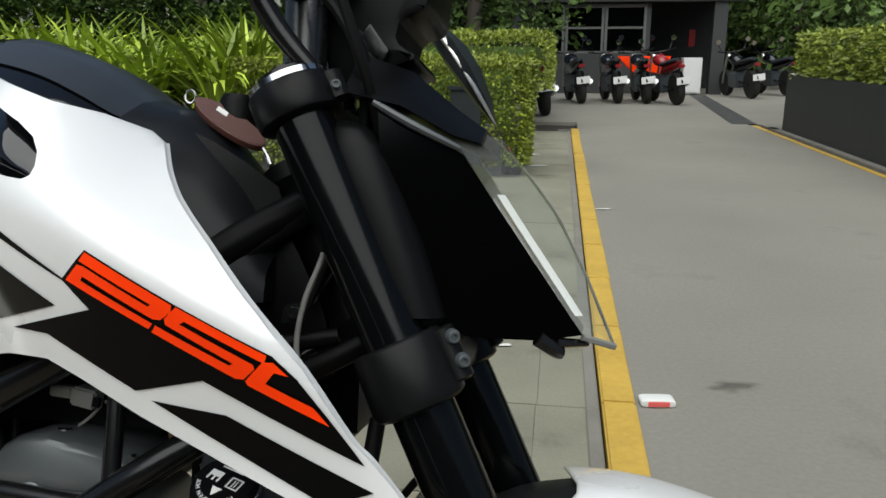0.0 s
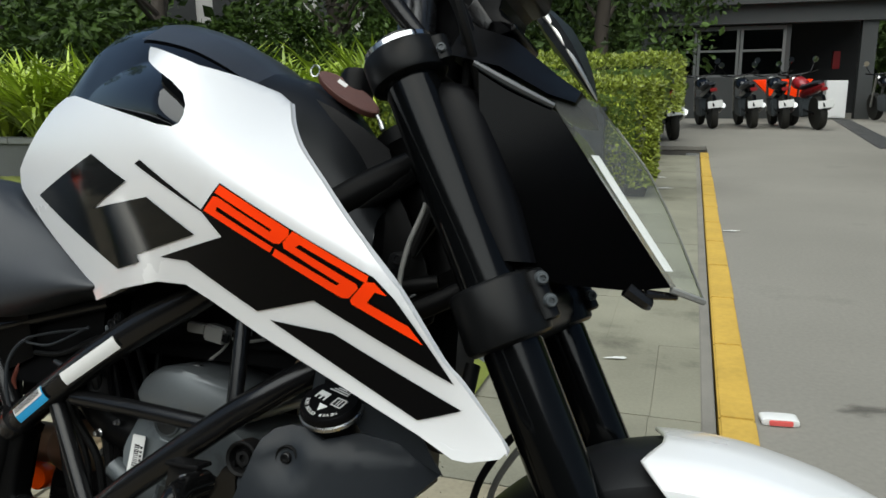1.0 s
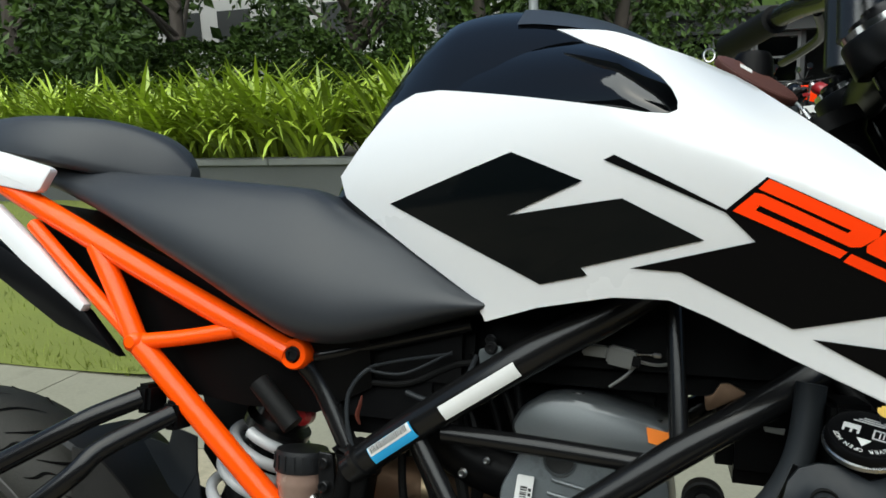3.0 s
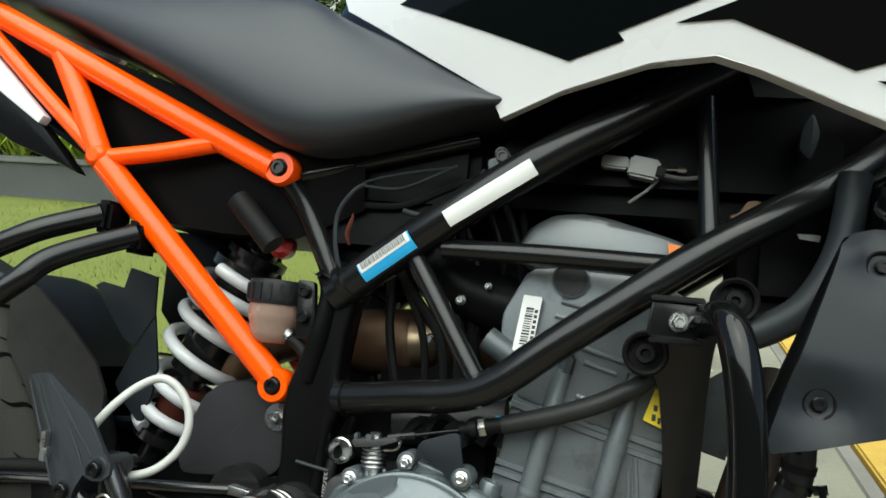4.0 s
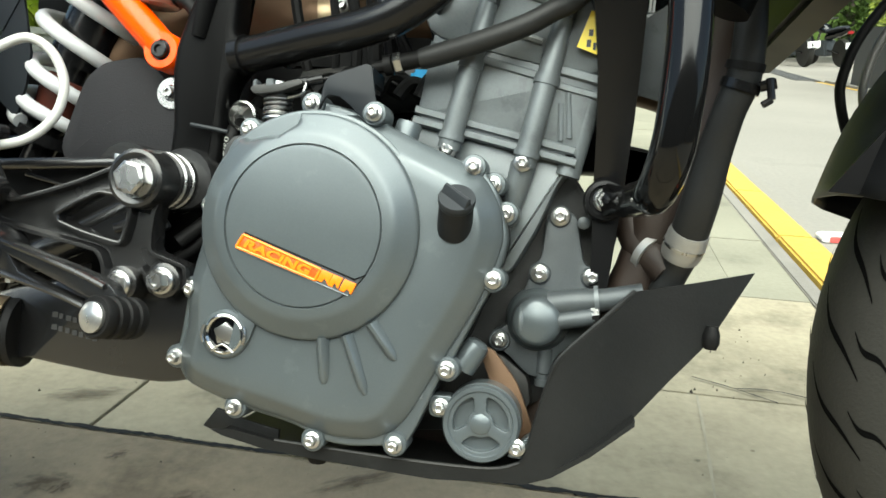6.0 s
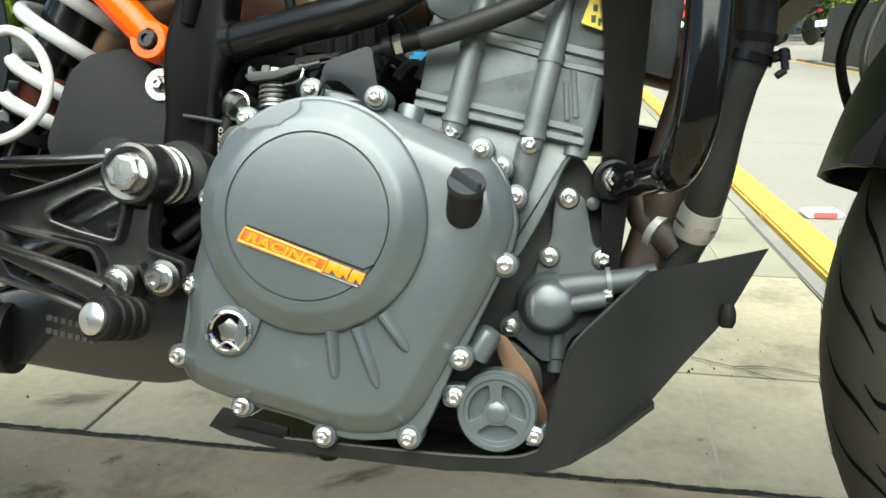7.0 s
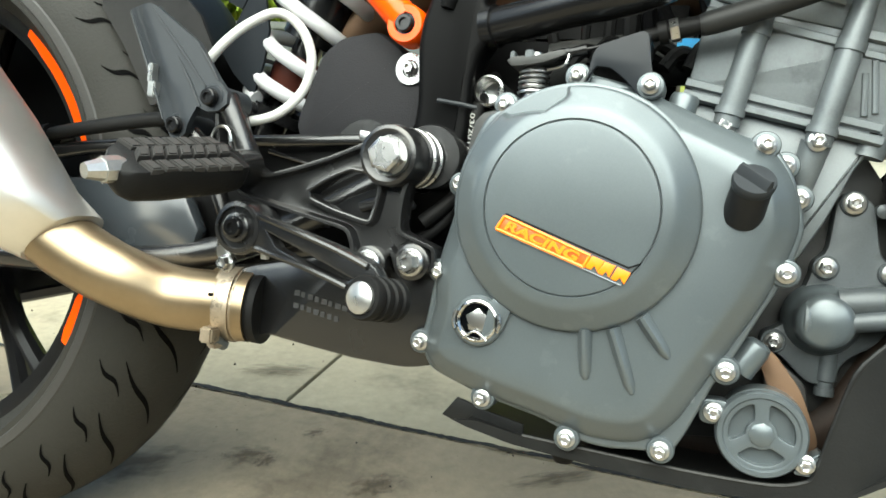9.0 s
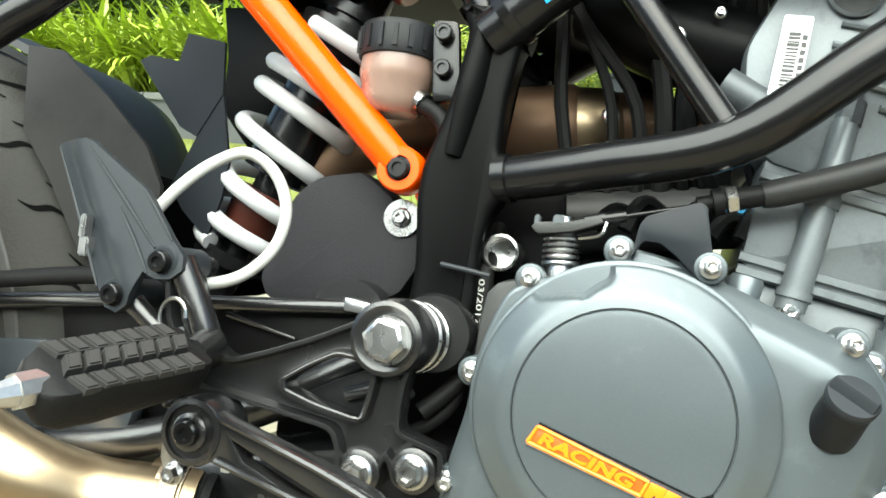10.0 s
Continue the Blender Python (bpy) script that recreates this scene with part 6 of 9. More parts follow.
# clutch arm, bracket and cable
br = part("cable_bracket", slab_of(rounded([(0.6413, 0.4487), (0.6441, 0.4683), (0.6477, 0.4737), (0.6731, 0.4830), (0.6773, 0.4813), (0.6817, 0.4573), (0.6895, 0.4506), (0.6884, 0.4425), (0.6765, 0.4420), (0.6651, 0.4532), (0.6556, 0.4599), (0.6468, 0.4603)], 0.2, 3), -0.0985, -0.0955, 0.0008), "guard", eng, "dark sheet bracket of the clutch cable")
part("bracket_fold", boxes((0.6745, 0.6780, -0.0980, -0.066, 0.470, 0.4815), bevel=0.001), "guard", br)
part("adjuster", turned([(0.0046, -0.010), (0.0046, -0.002), (0.0074, -0.002), (0.0074, 0.0035), (0.0050, 0.004), (0.0050, 0.009), (0.0062, 0.0095), (0.0058, 0.024)], (0.6830, -0.080, 0.4862), "x", 16, pose(0, 0, 0, 0, -14, 0).to_3x3()), "rubber", br)
part("lock_nut", turned([(0.0072, 0.0050), (0.0076, 0.0056), (0.0076, 0.0100), (0.0072, 0.0106)], (0.6830, -0.080, 0.4862), "x", 6, pose(0, 0, 0, 0, -14, 0).to_3x3()), "steel", br)
part("cable", tube([(0.7055, -0.080, 0.4915), (0.7130, -0.080, 0.4935), (0.7444, -0.082, 0.5035), (0.7762, -0.083, 0.5160), (0.7954, -0.083, 0.5270), (0.8105, -0.081, 0.5370), (0.845, -0.070, 0.575)], [0.0066, 0.0076, 0.0076, 0.0076, 0.0074, 0.0074, 0.0074], seg=16), "greyrubber", br)
lever = part("clutch_arm", slab_of(rounded([(0.5860, 0.4640), (0.5900, 0.4668), (0.6060, 0.4680), (0.6230, 0.4725), (0.6260, 0.4690), (0.6100, 0.4630), (0.5900, 0.4600)], 0.2, 2), -0.090, -0.070, 0.0008), "casedirt", eng, "grey clutch release arm")
helix = [(0.6030 + 0.0096 * math.cos(k * 0.42), -0.076 + 0.0096 * math.sin(k * 0.42), 0.4430 + k * 0.000225) for k in range(76)]
part("coil", tube(helix, 0.00125, seg=8, smooth=False), "steel", lever, "bright return spring")
part("spindle", turned([(0.0075, 0.430), (0.0075, 0.462), (0.0052, 0.4665), (0.0052, 0.472)], (0.6030, -0.076, 0), "z", 18), "steel", lever)
part("stop_tab", boxes((0.5875, 0.5905, -0.088, -0.080, 0.464, 0.471), (0.598, 0.604, -0.090, -0.086, 0.4655, 0.4715), bevel=0.0008), "engined", lever)
part("pull_wire", tubes(([(0.6180, -0.080, 0.4700), (0.640, -0.080, 0.4755), (0.672, -0.080, 0.4832)], 0.0014), ([(0.6150, -0.080, 0.4692), (0.6260, -0.080, 0.4722)], 0.0042), ([(0.6260, -0.080, 0.4722), (0.6370, -0.080, 0.4748)], 0.0034), seg=10, smooth=False), "satin", lever)
part("spring_leg", tubes(([(0.6125, -0.082, 0.4600), (0.6240, -0.086, 0.4625), (0.6270, -0.086, 0.4700)], 0.0012), seg=6), "steel", lever)
# Added near-black filler paints the dark gap behind the clutch arm
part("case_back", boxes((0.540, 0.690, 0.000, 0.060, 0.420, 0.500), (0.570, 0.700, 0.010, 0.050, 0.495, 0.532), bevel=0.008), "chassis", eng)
PE = (0.5640, -0.045, 0.4498)
part("hose_end", turned([(0.0104, 0.030), (0.0104, 0.002), (0.0114, 0.0), (0.0114, -0.008), (0.0098, -0.0088), (0.0090, -0.004), (0.0086, 0.010), (0.0, 0.011)], PE, "y", 24), "steel", eng, "open steel pipe end")
# cylinder and head lean forward
cyl = part("cylinder", slab_of(rounded([(0.7003, 0.4555), (0.8170, 0.4320), (0.8240, 0.4700), (0.8300, 0.4920), (0.7090, 0.5180), (0.7040, 0.4800)], 0.06, 2), -0.055, 0.07, 0.003), "barrel", eng, "cast grey cylinder barrel")
deck = part("cylinder_deck", slab_of(rounded([(0.690, 0.430), (0.699, 0.4535), (0.8175, 0.4300), (0.806, 0.412), (0.7940, 0.380), (0.7800, 0.352), (0.760, 0.330), (0.735, 0.400)], 0.12, 2), -0.050, 0.07, 0.004), "barrel", eng)
head = part("cylinder_head", slab_of(rounded([(0.7080, 0.5130), (0.8320, 0.4860), (0.8480, 0.560), (0.8420, 0.604), (0.812, 0.620), (0.714, 0.622), (0.6930, 0.580), (0.6945, 0.545)], 0.18, 2), -0.058, 0.07, 0.006), "barrel", eng, "cast grey cylinder head")
for (ax_, az), (bx, bz), wid, dep in (((0.7000, 0.4610), (0.8165, 0.4372), 0.0034, 0.0050), ((0.6990, 0.4535), (0.8180, 0.4290), 0.0034, 0.0060), ((0.7075, 0.5080), (0.7950, 0.4870), 0.0034, 0.0050), ((0.7985, 0.4945), (0.8310, 0.4870), 0.0040, 0.0060), ((0.7995, 0.4830), (0.8300, 0.4765), 0.0030, 0.0045)):
    d = Vector((bx - ax_, 0, bz - az)).normalized()
    up = Vector((-d.z, 0, d.x))
    rows = []
    for p in (Vector((ax_, -0.052, az)), Vector((bx, -0.052, bz))):
        rows.append([tuple(p + up * wid * k + Vector((0, -dep * q, 0))) for k, q in ((-1.0, 0.0), (-0.85, 0.8), (-0.6, 1.0), (0.6, 1.0), (0.85, 0.8), (1.0, 0.0))])
    part("joint_flange", loft(rows), "barrel", cyl)
part("gasket", tube([(0.6995, -0.0535, 0.4572), (0.8175, -0.0535, 0.4332)], 0.0011, seg=6, smooth=False), "chassis", cyl)
for (x0, z0), (x1, z1) in (((0.7480, 0.5390), (0.7272, 0.4330)), ((0.8020, 0.5300), (0.7818, 0.4240))):
    rod = part("stud_tunnel", tube([(x0, -0.0600, z0), ((x0 * 2 + x1) / 3, -0.0620, (z0 * 2 + z1) / 3), ((x0 + 2 * x1) / 3, -0.0620, (z0 + 2 * z1) / 3), (x1, -0.0600, z1)], [0.0066, 0.0078, 0.0080, 0.0082], seg=18), "barrel", cyl)
    for f, g, y, r in ((0.40, 0.46, -0.0620, 0.0090), (0.90, 0.94, -0.0605, 0.0094)):
        part("tunnel_collar", tube([(x0 + (x1 - x0) * f, y, z0 + (z1 - z0) * f), (x0 + (x1 - x0) * g, y, z0 + (z1 - z0) * g)], r, seg=18, smooth=False), "barrel", rod)
    part("stud_nut", tubes(([(x0 + 0.0005, -0.060, z0 - 0.002), (x0 + 0.003, -0.060, z0 + 0.011)], 0.0070), ([(x0 + 0.003, -0.060, z0 + 0.010), (x0 + 0.0042, -0.060, z0 + 0.017)], 0.0040), seg=8, smooth=False), "engined", rod)
part("deck_rib", tube([(0.7815, -0.0560, 0.4260), (0.7770, -0.0540, 0.4050), (0.7715, -0.048, 0.3800)], [0.0092, 0.0082, 0.0060], seg=16), "barrel", deck)
shared("bolt", CASE_BOLT, (0.7815, -0.0640, 0.4258), deck, scale=1.05)
shared("bolt", CASE_BOLT, (0.7270, -0.0590, 0.4325), deck, scale=1.1)
part("stud_tunnel", tube([(0.829, -0.045, 0.50), (0.812, -0.045, 0.42)], 0.0095, seg=14, smooth=False), "barrel", cyl)
for x0, z0, x1, z1 in ((0.8080, 0.4700, 0.8140, 0.4500), (0.8125, 0.4780, 0.8200, 0.4520)):
    part("cast_rib", tube([(x0 - 0.004, -0.0555, z0), (x1 - 0.008, -0.0555, z1 - 0.006)], 0.0020, seg=8, smooth=False), "barrel", cyl)
for a, b, w in (((0.742, 0.594), (0.775, 0.588), 0.0022), ((0.738, 0.582), (0.772, 0.576), 0.0022), ((0.7560, 0.5600), (0.7950, 0.5500), 0.0024), ((0.7640, 0.5470), (0.7900, 0.5400), 0.0022), ((0.7600, 0.5200), (0.7880, 0.5120), 0.0026), ((0.8080, 0.5480), (0.8300, 0.5420), 0.0024)):
    part("cast_rib", tubes(([(a[0], -0.0590, a[1]), (b[0], -0.0590, b[1])], w), seg=8, smooth=False), "barrel", head)
part("core_plug", turned([(0.0150, 0.002), (0.0155, -0.003), (0.0138, -0.004), (0.0130, -0.001), (0.0, -0.0005)], (0.7480, -0.058, 0.6125), "y", 28), "barrel", head)
part("core_disc", turned([(0.0130, 0.0), (0.0130, -0.0016), (0.0, -0.0018)], (0.7480, -0.058, 0.6125), "y", 28), "casedirt", head)
part("valve_cover", loft([[(x, y, z) for x, z in grown(rounded([(0.699, 0.636), (0.709, 0.655), (0.728, 0.667), (0.752, 0.670), (0.776, 0.667), (0.838, 0.650), (0.850, 0.632), (0.836, 0.618), (0.712, 0.616)], 0.28, 3), g)] for g, y in ((-0.010, -0.056), (-0.004, -0.0535), (0.0, -0.046), (0.0, 0.055), (-0.008, 0.062))]), "covergrey", eng, "grey valve cover")
shared("bolt", FLANGE_BOLT, (0.759, -0.030, 0.670), eng, (90, 0, 0))
shared("bolt", FLANGE_BOLT, (0.829, -0.034, 0.652), eng, (90, 0, 0))
sticker = part("sticker", slab_of(rounded([(0.7115, 0.5965), (0.7268, 0.5955), (0.7215, 0.5485), (0.7055, 0.5480)], 0.05, 2), -0.0642, -0.0634), "label", head, "white barcode label on the cylinder head", smooth=False)
rg = random.Random(12)
z = 0.556
while z < 0.586:
    t = rg.uniform(0.0006, 0.0018)
    o = 0.7100 + (z - 0.548) * 0.120
    part("bar_print", slab_of([(o, z), (o + 0.0062, z - 0.0003), (o + 0.0064, z + t - 0.0003), (o + 0.0002, z + t)], -0.0646, -0.0641), "print", sticker, smooth=False)
    z += t + rg.uniform(0.0006, 0.0014)
for k in range(7):
    part("bar_print", slab_of([(0.7190 + k * 0.0004, 0.5565 + k * 0.0043), (0.7216 + k * 0.0004, 0.5563 + k * 0.0043), (0.7219 + k * 0.0004, 0.5590 + k * 0.0043), (0.7193 + k * 0.0004, 0.5592 + k * 0.0043)], -0.0646, -0.0641), "print", sticker, smooth=False)
part("sticker", slab_of([(0.822, 0.648), (0.841, 0.645), (0.842, 0.632), (0.824, 0.635)], -0.0575, -0.0565), "labelorange", head, "small orange warning label", smooth=False)
lab = part("sticker", slab_of([(0.8120, 0.5080), (0.8200, 0.5330), (0.8310, 0.5300), (0.8290, 0.5020)], -0.0652, -0.0642), "yellowlabel", head, "yellow oil label", smooth=False)
part("bar_print", boxes((0.8185, 0.8215, -0.0656, -0.0651, 0.5080, 0.5130), (0.8195, 0.8225, -0.0656, -0.0651, 0.5155, 0.5200), (0.8230, 0.8250, -0.0656, -0.0651, 0.5060, 0.5110)), "print", lab, smooth=False)
# Added near-black backing paints the dark gap behind the frame leg
part("front_mount", slab_of(rounded([(0.806, 0.372), (0.850, 0.372), (0.852, 0.452), (0.876, 0.448), (0.880, 0.425), (0.852, 0.410)], 0.1, 2), 0.000, 0.030, 0.003), "chassis", eng, "near-black filler behind the frame leg")
part("front_mount", slab_of([(0.812, 0.430), (0.848, 0.430), (0.856, 0.540), (0.828, 0.545)], 0.010, 0.050, 0.003), "chassis", eng)
# water pump, set back behind the clutch cover
pump = part("water_pump", slab_of(rounded([(0.8000, 0.3936), (0.8104, 0.3985), (0.8225, 0.3925), (0.8264, 0.3724), (0.8300, 0.3580), (0.8400, 0.3560), (0.8434, 0.3470), (0.8421, 0.3348), (0.8411, 0.3165), (0.8319, 0.3018), (0.8165, 0.2906), (0.8090, 0.2720), (0.7952, 0.2727), (0.7781, 0.2880), (0.7677, 0.2915), (0.7660, 0.3010), (0.7791, 0.3108), (0.7845, 0.3255), (0.7898, 0.3421), (0.7913, 0.3530), (0.7985, 0.3600)], 0.25, 2), -0.0355, -0.010, 0.003), "engined", eng, "cast grey water pump cover")
part("pump_bowl", turned([(0.0245, -0.030), (0.0230, -0.0375), (0.0205, -0.0420), (0.0185, -0.0450), (0.0180, -0.0530), (0.0165, -0.0580), (0.0130, -0.0605), (0.0, -0.0612)], (0.8000, 0, 0.3150), "y", 34), "engine", pump)
part("bowl_rib", tube([(0.7890, -0.0560, 0.3260), (0.7890, -0.0605, 0.3150), (0.7900, -0.0560, 0.3040)], 0.0022, seg=8), "barrel", pump)
part("pump_neck", tube([(0.808, -0.046, 0.3270), (0.826, -0.048, 0.3310), (0.846, -0.049, 0.3345), (0.872, -0.050, 0.3410)], [0.0100, 0.0098, 0.0082, 0.0080], seg=18), "engined", pump)
part("neck_clip", tubes(([(0.8390, -0.0487, 0.3333), (0.8420, -0.0488, 0.3338)], 0.0106), seg=20, smooth=False), "barrel", pump)
part("spigot", tube([(0.8140, -0.0530, 0.3165), (0.8280, -0.0545, 0.3198), (0.8400, -0.055, 0.3225)], [0.0062, 0.0064, 0.0062], seg=14), "engined", pump)
part("spigot_nut", tubes(([(0.8380, -0.055, 0.3220), (0.8430, -0.055, 0.3232)], 0.0070), seg=6, smooth=False), "steel", pump)
for x, z, s in ((0.8099, 0.3914, 1.15), (0.7984, 0.3488, 1.1), (0.8361, 0.3491, 1.1), (0.7729, 0.2970, 1.0)):
    part("boss", turned([(0.0082, 0.016), (0.0082, -0.0005), (0.0074, -0.0015)], (x, -0.0355, z), "y", 18), "engined", pump)
    shared("bolt", CASE_BOLT, (x, -0.0368, z), pump, (0, x * 9000 % 60, 0), s)
part("side_plug", turned([(0.0046, 0.008), (0.0046, -0.003), (0.003, -0.004)], (0.8270, -0.036, 0.3880), "y", 14), "engined", pump)
part("drain_screw", turned([(0.0066, 0.010), (0.0066, -0.008), (0.0052, -0.009), (0.0052, -0.013), (0.0062, -0.013), (0.0062, -0.018)], (0.8070, -0.032, 0.2840), "z", 10), "engined", pump)
part("sump_web", slab_of(rounded([(0.770, 0.290), (0.796, 0.272), (0.800, 0.252), (0.790, 0.240), (0.770, 0.262)], 0.2, 2), -0.034, -0.010, 0.004), "casedirt", pump)
# oil filter cover: a plate with three kidney pockets over a floor
FC = (0.7690, 0.2450)
kidneys = []
for k in range(3):
    a0, a1 = radians(95 + k * 120 + 13), radians(95 + k * 120 + 107)
    kidneys.append(rounded([(FC[0] + 0.0192 * math.cos(a0 + (a1 - a0) * j / 6), FC[1] + 0.0192 * math.sin(a0 + (a1 - a0) * j / 6)) for j in range(7)] + [(FC[0] + 0.0092 * math.cos(a1 - 0.20 + (a0 + 0.20 - a1 + 0.20) * j / 3), FC[1] + 0.0092 * math.sin(a1 - 0.20 + (a0 + 0.20 - a1 + 0.20) * j / 3)) for j in range(4)], 0.3, 2))
disc = [(FC[0] + 0.0262 * math.cos(j * math.pi / 24), FC[1] + 0.0262 * math.sin(j * math.pi / 24)) for j in range(48)]
of = part("filter_cover", slab_of(disc, -0.0850, -0.0790, 0.0008, 2, holes=kidneys), "engine", eng, "round oil filter cover with three pockets")
part("floor", turned([(0.0270, 0.014), (0.0270, -0.0030), (0.0262, -0.0040), (0.0, -0.0040)], (FC[0], -0.0755, FC[1]), "y", 48), "engine", of)
part("rim", spin(bmesh.new(), [(0.0262, -0.0795), (0.0264, -0.0848), (0.0254, -0.0862), (0.0226, -0.0862), (0.0214, -0.0846)], (FC[0], 0, FC[1]), "y", 48, caps=False), "engine", of)
part("hub", turned([(0.0078, -0.083), (0.0074, -0.0856), (0.0060, -0.0866), (0.0, -0.0868)], (FC[0], 0, FC[1]), "y", 8), "engine", of)
for x, z in ((0.7404, 0.2535), (0.7945, 0.2320)):
    part("ear", slab_of(rounded([(x + 0.009, z + 0.008), (x - 0.009 if x < 0.76 else x + 0.006, z + 0.007), (x - 0.008, z - 0.008), (x + 0.008, z - 0.008)], 0.3, 3), -0.0825, -0.0680, 0.0014), "engine", of)
    shared("bolt", CASE_BOLT, (x, -0.0830, z), of, scale=1.0)
# Added brown plate in place of the dirt between cover and pump
part("rusty_bracket", slab_of(rounded([(0.760, 0.296), (0.772, 0.293), (0.790, 0.272), (0.804, 0.240), (0.798, 0.226), (0.786, 0.250), (0.770, 0.272)], 0.2, 2), -0.062, -0.058, 0.0008), "header", eng, "brown plate standing in for dirt behind the filter")
# belly pan: a thin moulded tray whose side turns in towards its tip
PAN_SIDE = [(0.9449, 0.3623), (0.904, 0.3521), (0.8649, 0.3432), (0.8431, 0.3209), (0.8189, 0.2959), (0.8123, 0.2786), (0.8054, 0.2476), (0.8006, 0.2262), (0.7947, 0.2202), (0.7773, 0.2151), (0.7376, 0.2135), (0.6928, 0.2137), (0.6228, 0.2150), (0.5903, 0.2196), (0.574, 0.2172)]
PAN_FOOT = [(0.5824, 0.2141), (0.6151, 0.2084), (0.6625, 0.2056), (0.7381, 0.2032), (0.8023, 0.2083), (0.8193, 0.2148), (0.8432, 0.2314), (0.8703, 0.2555), (0.8938, 0.2850), (0.9176, 0.3130), (0.9422, 0.3575)]


def pan_depth(x, z):
    return -0.085 + 0.30 * max(0.0, x - 0.82) + 0.006 * math.exp(-((x - 0.87) / 0.03) ** 2)


pan = part("belly_pan", draped(PAN_SIDE + PAN_FOOT, pan_depth, 0.003, 0.009), "pan", bike, "scuffed black plastic belly pan")
part("pan_rim", tube([(x, pan_depth(x, z) + 0.0015, z) for x, z in PAN_SIDE[2:13]], 0.0018, seg=8, steps=3), "pan", pan)
part("pan_floor", loft([[(x, y, z + 0.0) for y in (-0.084, 0.085)] + [(x, y, z + 0.004) for y in (0.085, -0.084)] for x, z in PAN_FOOT[:8]]), "pan", pan)
part("pan_tail", slab_of([(0.5600, 0.2150), (0.5700, 0.2290), (0.5900, 0.2240), (0.6200, 0.2190), (0.6200, 0.2120), (0.5850, 0.2130), (0.5760, 0.2100)], -0.070, -0.066, 0.0006), "pan", pan, "ragged tail of the pan")
part("pan_stud", turned([(0.0040, 0.004), (0.0058, -0.002), (0.0058, -0.008), (0.0040, -0.012)], (0.9185, -0.056, 0.3200), "z", 12), "rubber", pan)
part("pan_stud", turned([(0.0085, 0.004), (0.0085, -0.006), (0.0060, -0.010)], (0.6480, -0.060, 0.2060), "z", 14), "rubber", pan)
# coolant hoses
HOSE = [(0.917, -0.100, 0.540), (0.918, -0.100, 0.512), (0.9172, -0.095, 0.4848), (0.9110, -0.090, 0.4640), (0.9060, -0.080, 0.4383), (0.9016, -0.070, 0.4080), (0.8967, -0.055, 0.3800), (0.8918, -0.045, 0.3590), (0.8850, -0.040, 0.3420)]
hose = part("coolant_hose", tube(HOSE, [0.0092, 0.0100, 0.0108, 0.0105, 0.0112, 0.0125, 0.0130, 0.0105, 0.0100], seg=20), "greyrubber", bike, "dusty black rubber coolant hose with steel clamps")
part("clamp", tubes(([(0.8985, -0.0600, 0.3880), (0.8975, -0.0570, 0.3838), (0.8950, -0.0515, 0.3735), (0.8940, -0.0490, 0.3695)], [0.0132, 0.0142, 0.0142, 0.0132]), seg=26, smooth=False), "clampsteel", hose, "pale steel hose clamp")
part("clamp_band", tubes(([(0.8962, -0.0545, 0.3790), (0.8958, -0.0535, 0.3772)], 0.0147), seg=26, smooth=False), "steel", hose)
part("clamp", tubes(([(0.9165, -0.0948, 0.4820), (0.9150, -0.0938, 0.4765)], 0.0126), seg=24, smooth=False), "satin", hose)
part("clamp", tubes(([(0.9178, -0.0965, 0.4940), (0.9172, -0.0955, 0.4890)], 0.0120), seg=24, smooth=False), "rubber", hose)
part("clamp_screw", tubes(([(0.9255, -0.104, 0.4775), (0.9345, -0.106, 0.4795)], 0.0034), ([(0.9300, -0.108, 0.4820), (0.9320, -0.108, 0.4690)], 0.0024), ([(0.9320, -0.108, 0.4690), (0.9270, -0.108, 0.4655)], 0.0022), seg=8, smooth=False), "satin", hose)
part("branch_hose", tube([(0.858, -0.018, 0.405), (0.862, -0.024, 0.388), (0.869, -0.030, 0.375), (0.880, -0.038, 0.366), (0.888, -0.042, 0.358)], 0.0125, seg=16), "rust", bike, "rusty brown branch pipe")
part("branch_ring", tubes(([(0.8725, -0.033, 0.3715), (0.8765, -0.036, 0.3685)], 0.0148), seg=24, smooth=False), "clampsteel", bike)
part("radiator_hose", tube([(0.868, -0.098, 0.575), (0.893, -0.10, 0.585), (0.918, -0.102, 0.605), (0.938, -0.10, 0.645), (0.946, -0.098, 0.700)], 0.0115, seg=16), "greyplastic", bike, "dark grey radiator hose")
# radiator and its guard panel
rad = part("radiator", boxes((0.955, 0.985, -0.13, 0.13, 0.540, 0.69), bevel=0.004), "chassis", bike)
GUARD = [(0.9165, 0.620), (0.922, 0.638), (0.930, 0.6465), (0.943, 0.6505), (0.957, 0.650), (0.974, 0.6425), (1.000, 0.649), (1.030, 0.643), (1.065, 0.620), (1.050, 0.605), (1.030, 0.583), (1.000, 0.552), (0.955, 0.525), (0.931, 0.518), (0.908, 0.511), (0.8850, 0.5060), (0.8815, 0.5100), (0.884, 0.522), (0.900, 0.570)]


def guard_depth(x, z):
    dent = sum(0.010 * math.exp(-(((x - u) / 0.016) ** 2 + ((z - w) / 0.014) ** 2)) for u, w in ((0.9455, 0.6255), (0.911, 0.538)))
    return -0.183 + 0.14 * max(0.0, z - 0.56) + 0.7 * max(0.0, z - 0.632) + 1.3 * max(0.0, x - 0.955) ** 1.5 + dent


guard = part("radiator_guard", draped(GUARD, guard_depth, 0.004, 0.009), "guard", bike, "dark grey plastic radiator guard")
for x, z in ((0.9455, 0.6255), (0.911, 0.538)):
    shared("bush", BUSH, (x, guard_depth(x, z) + 0.001, z), guard, scale=0.62)
    shared("bolt", SOCKET_BOLT, (x, guard_depth(x, z) - 0.001, z), guard, scale=0.8)
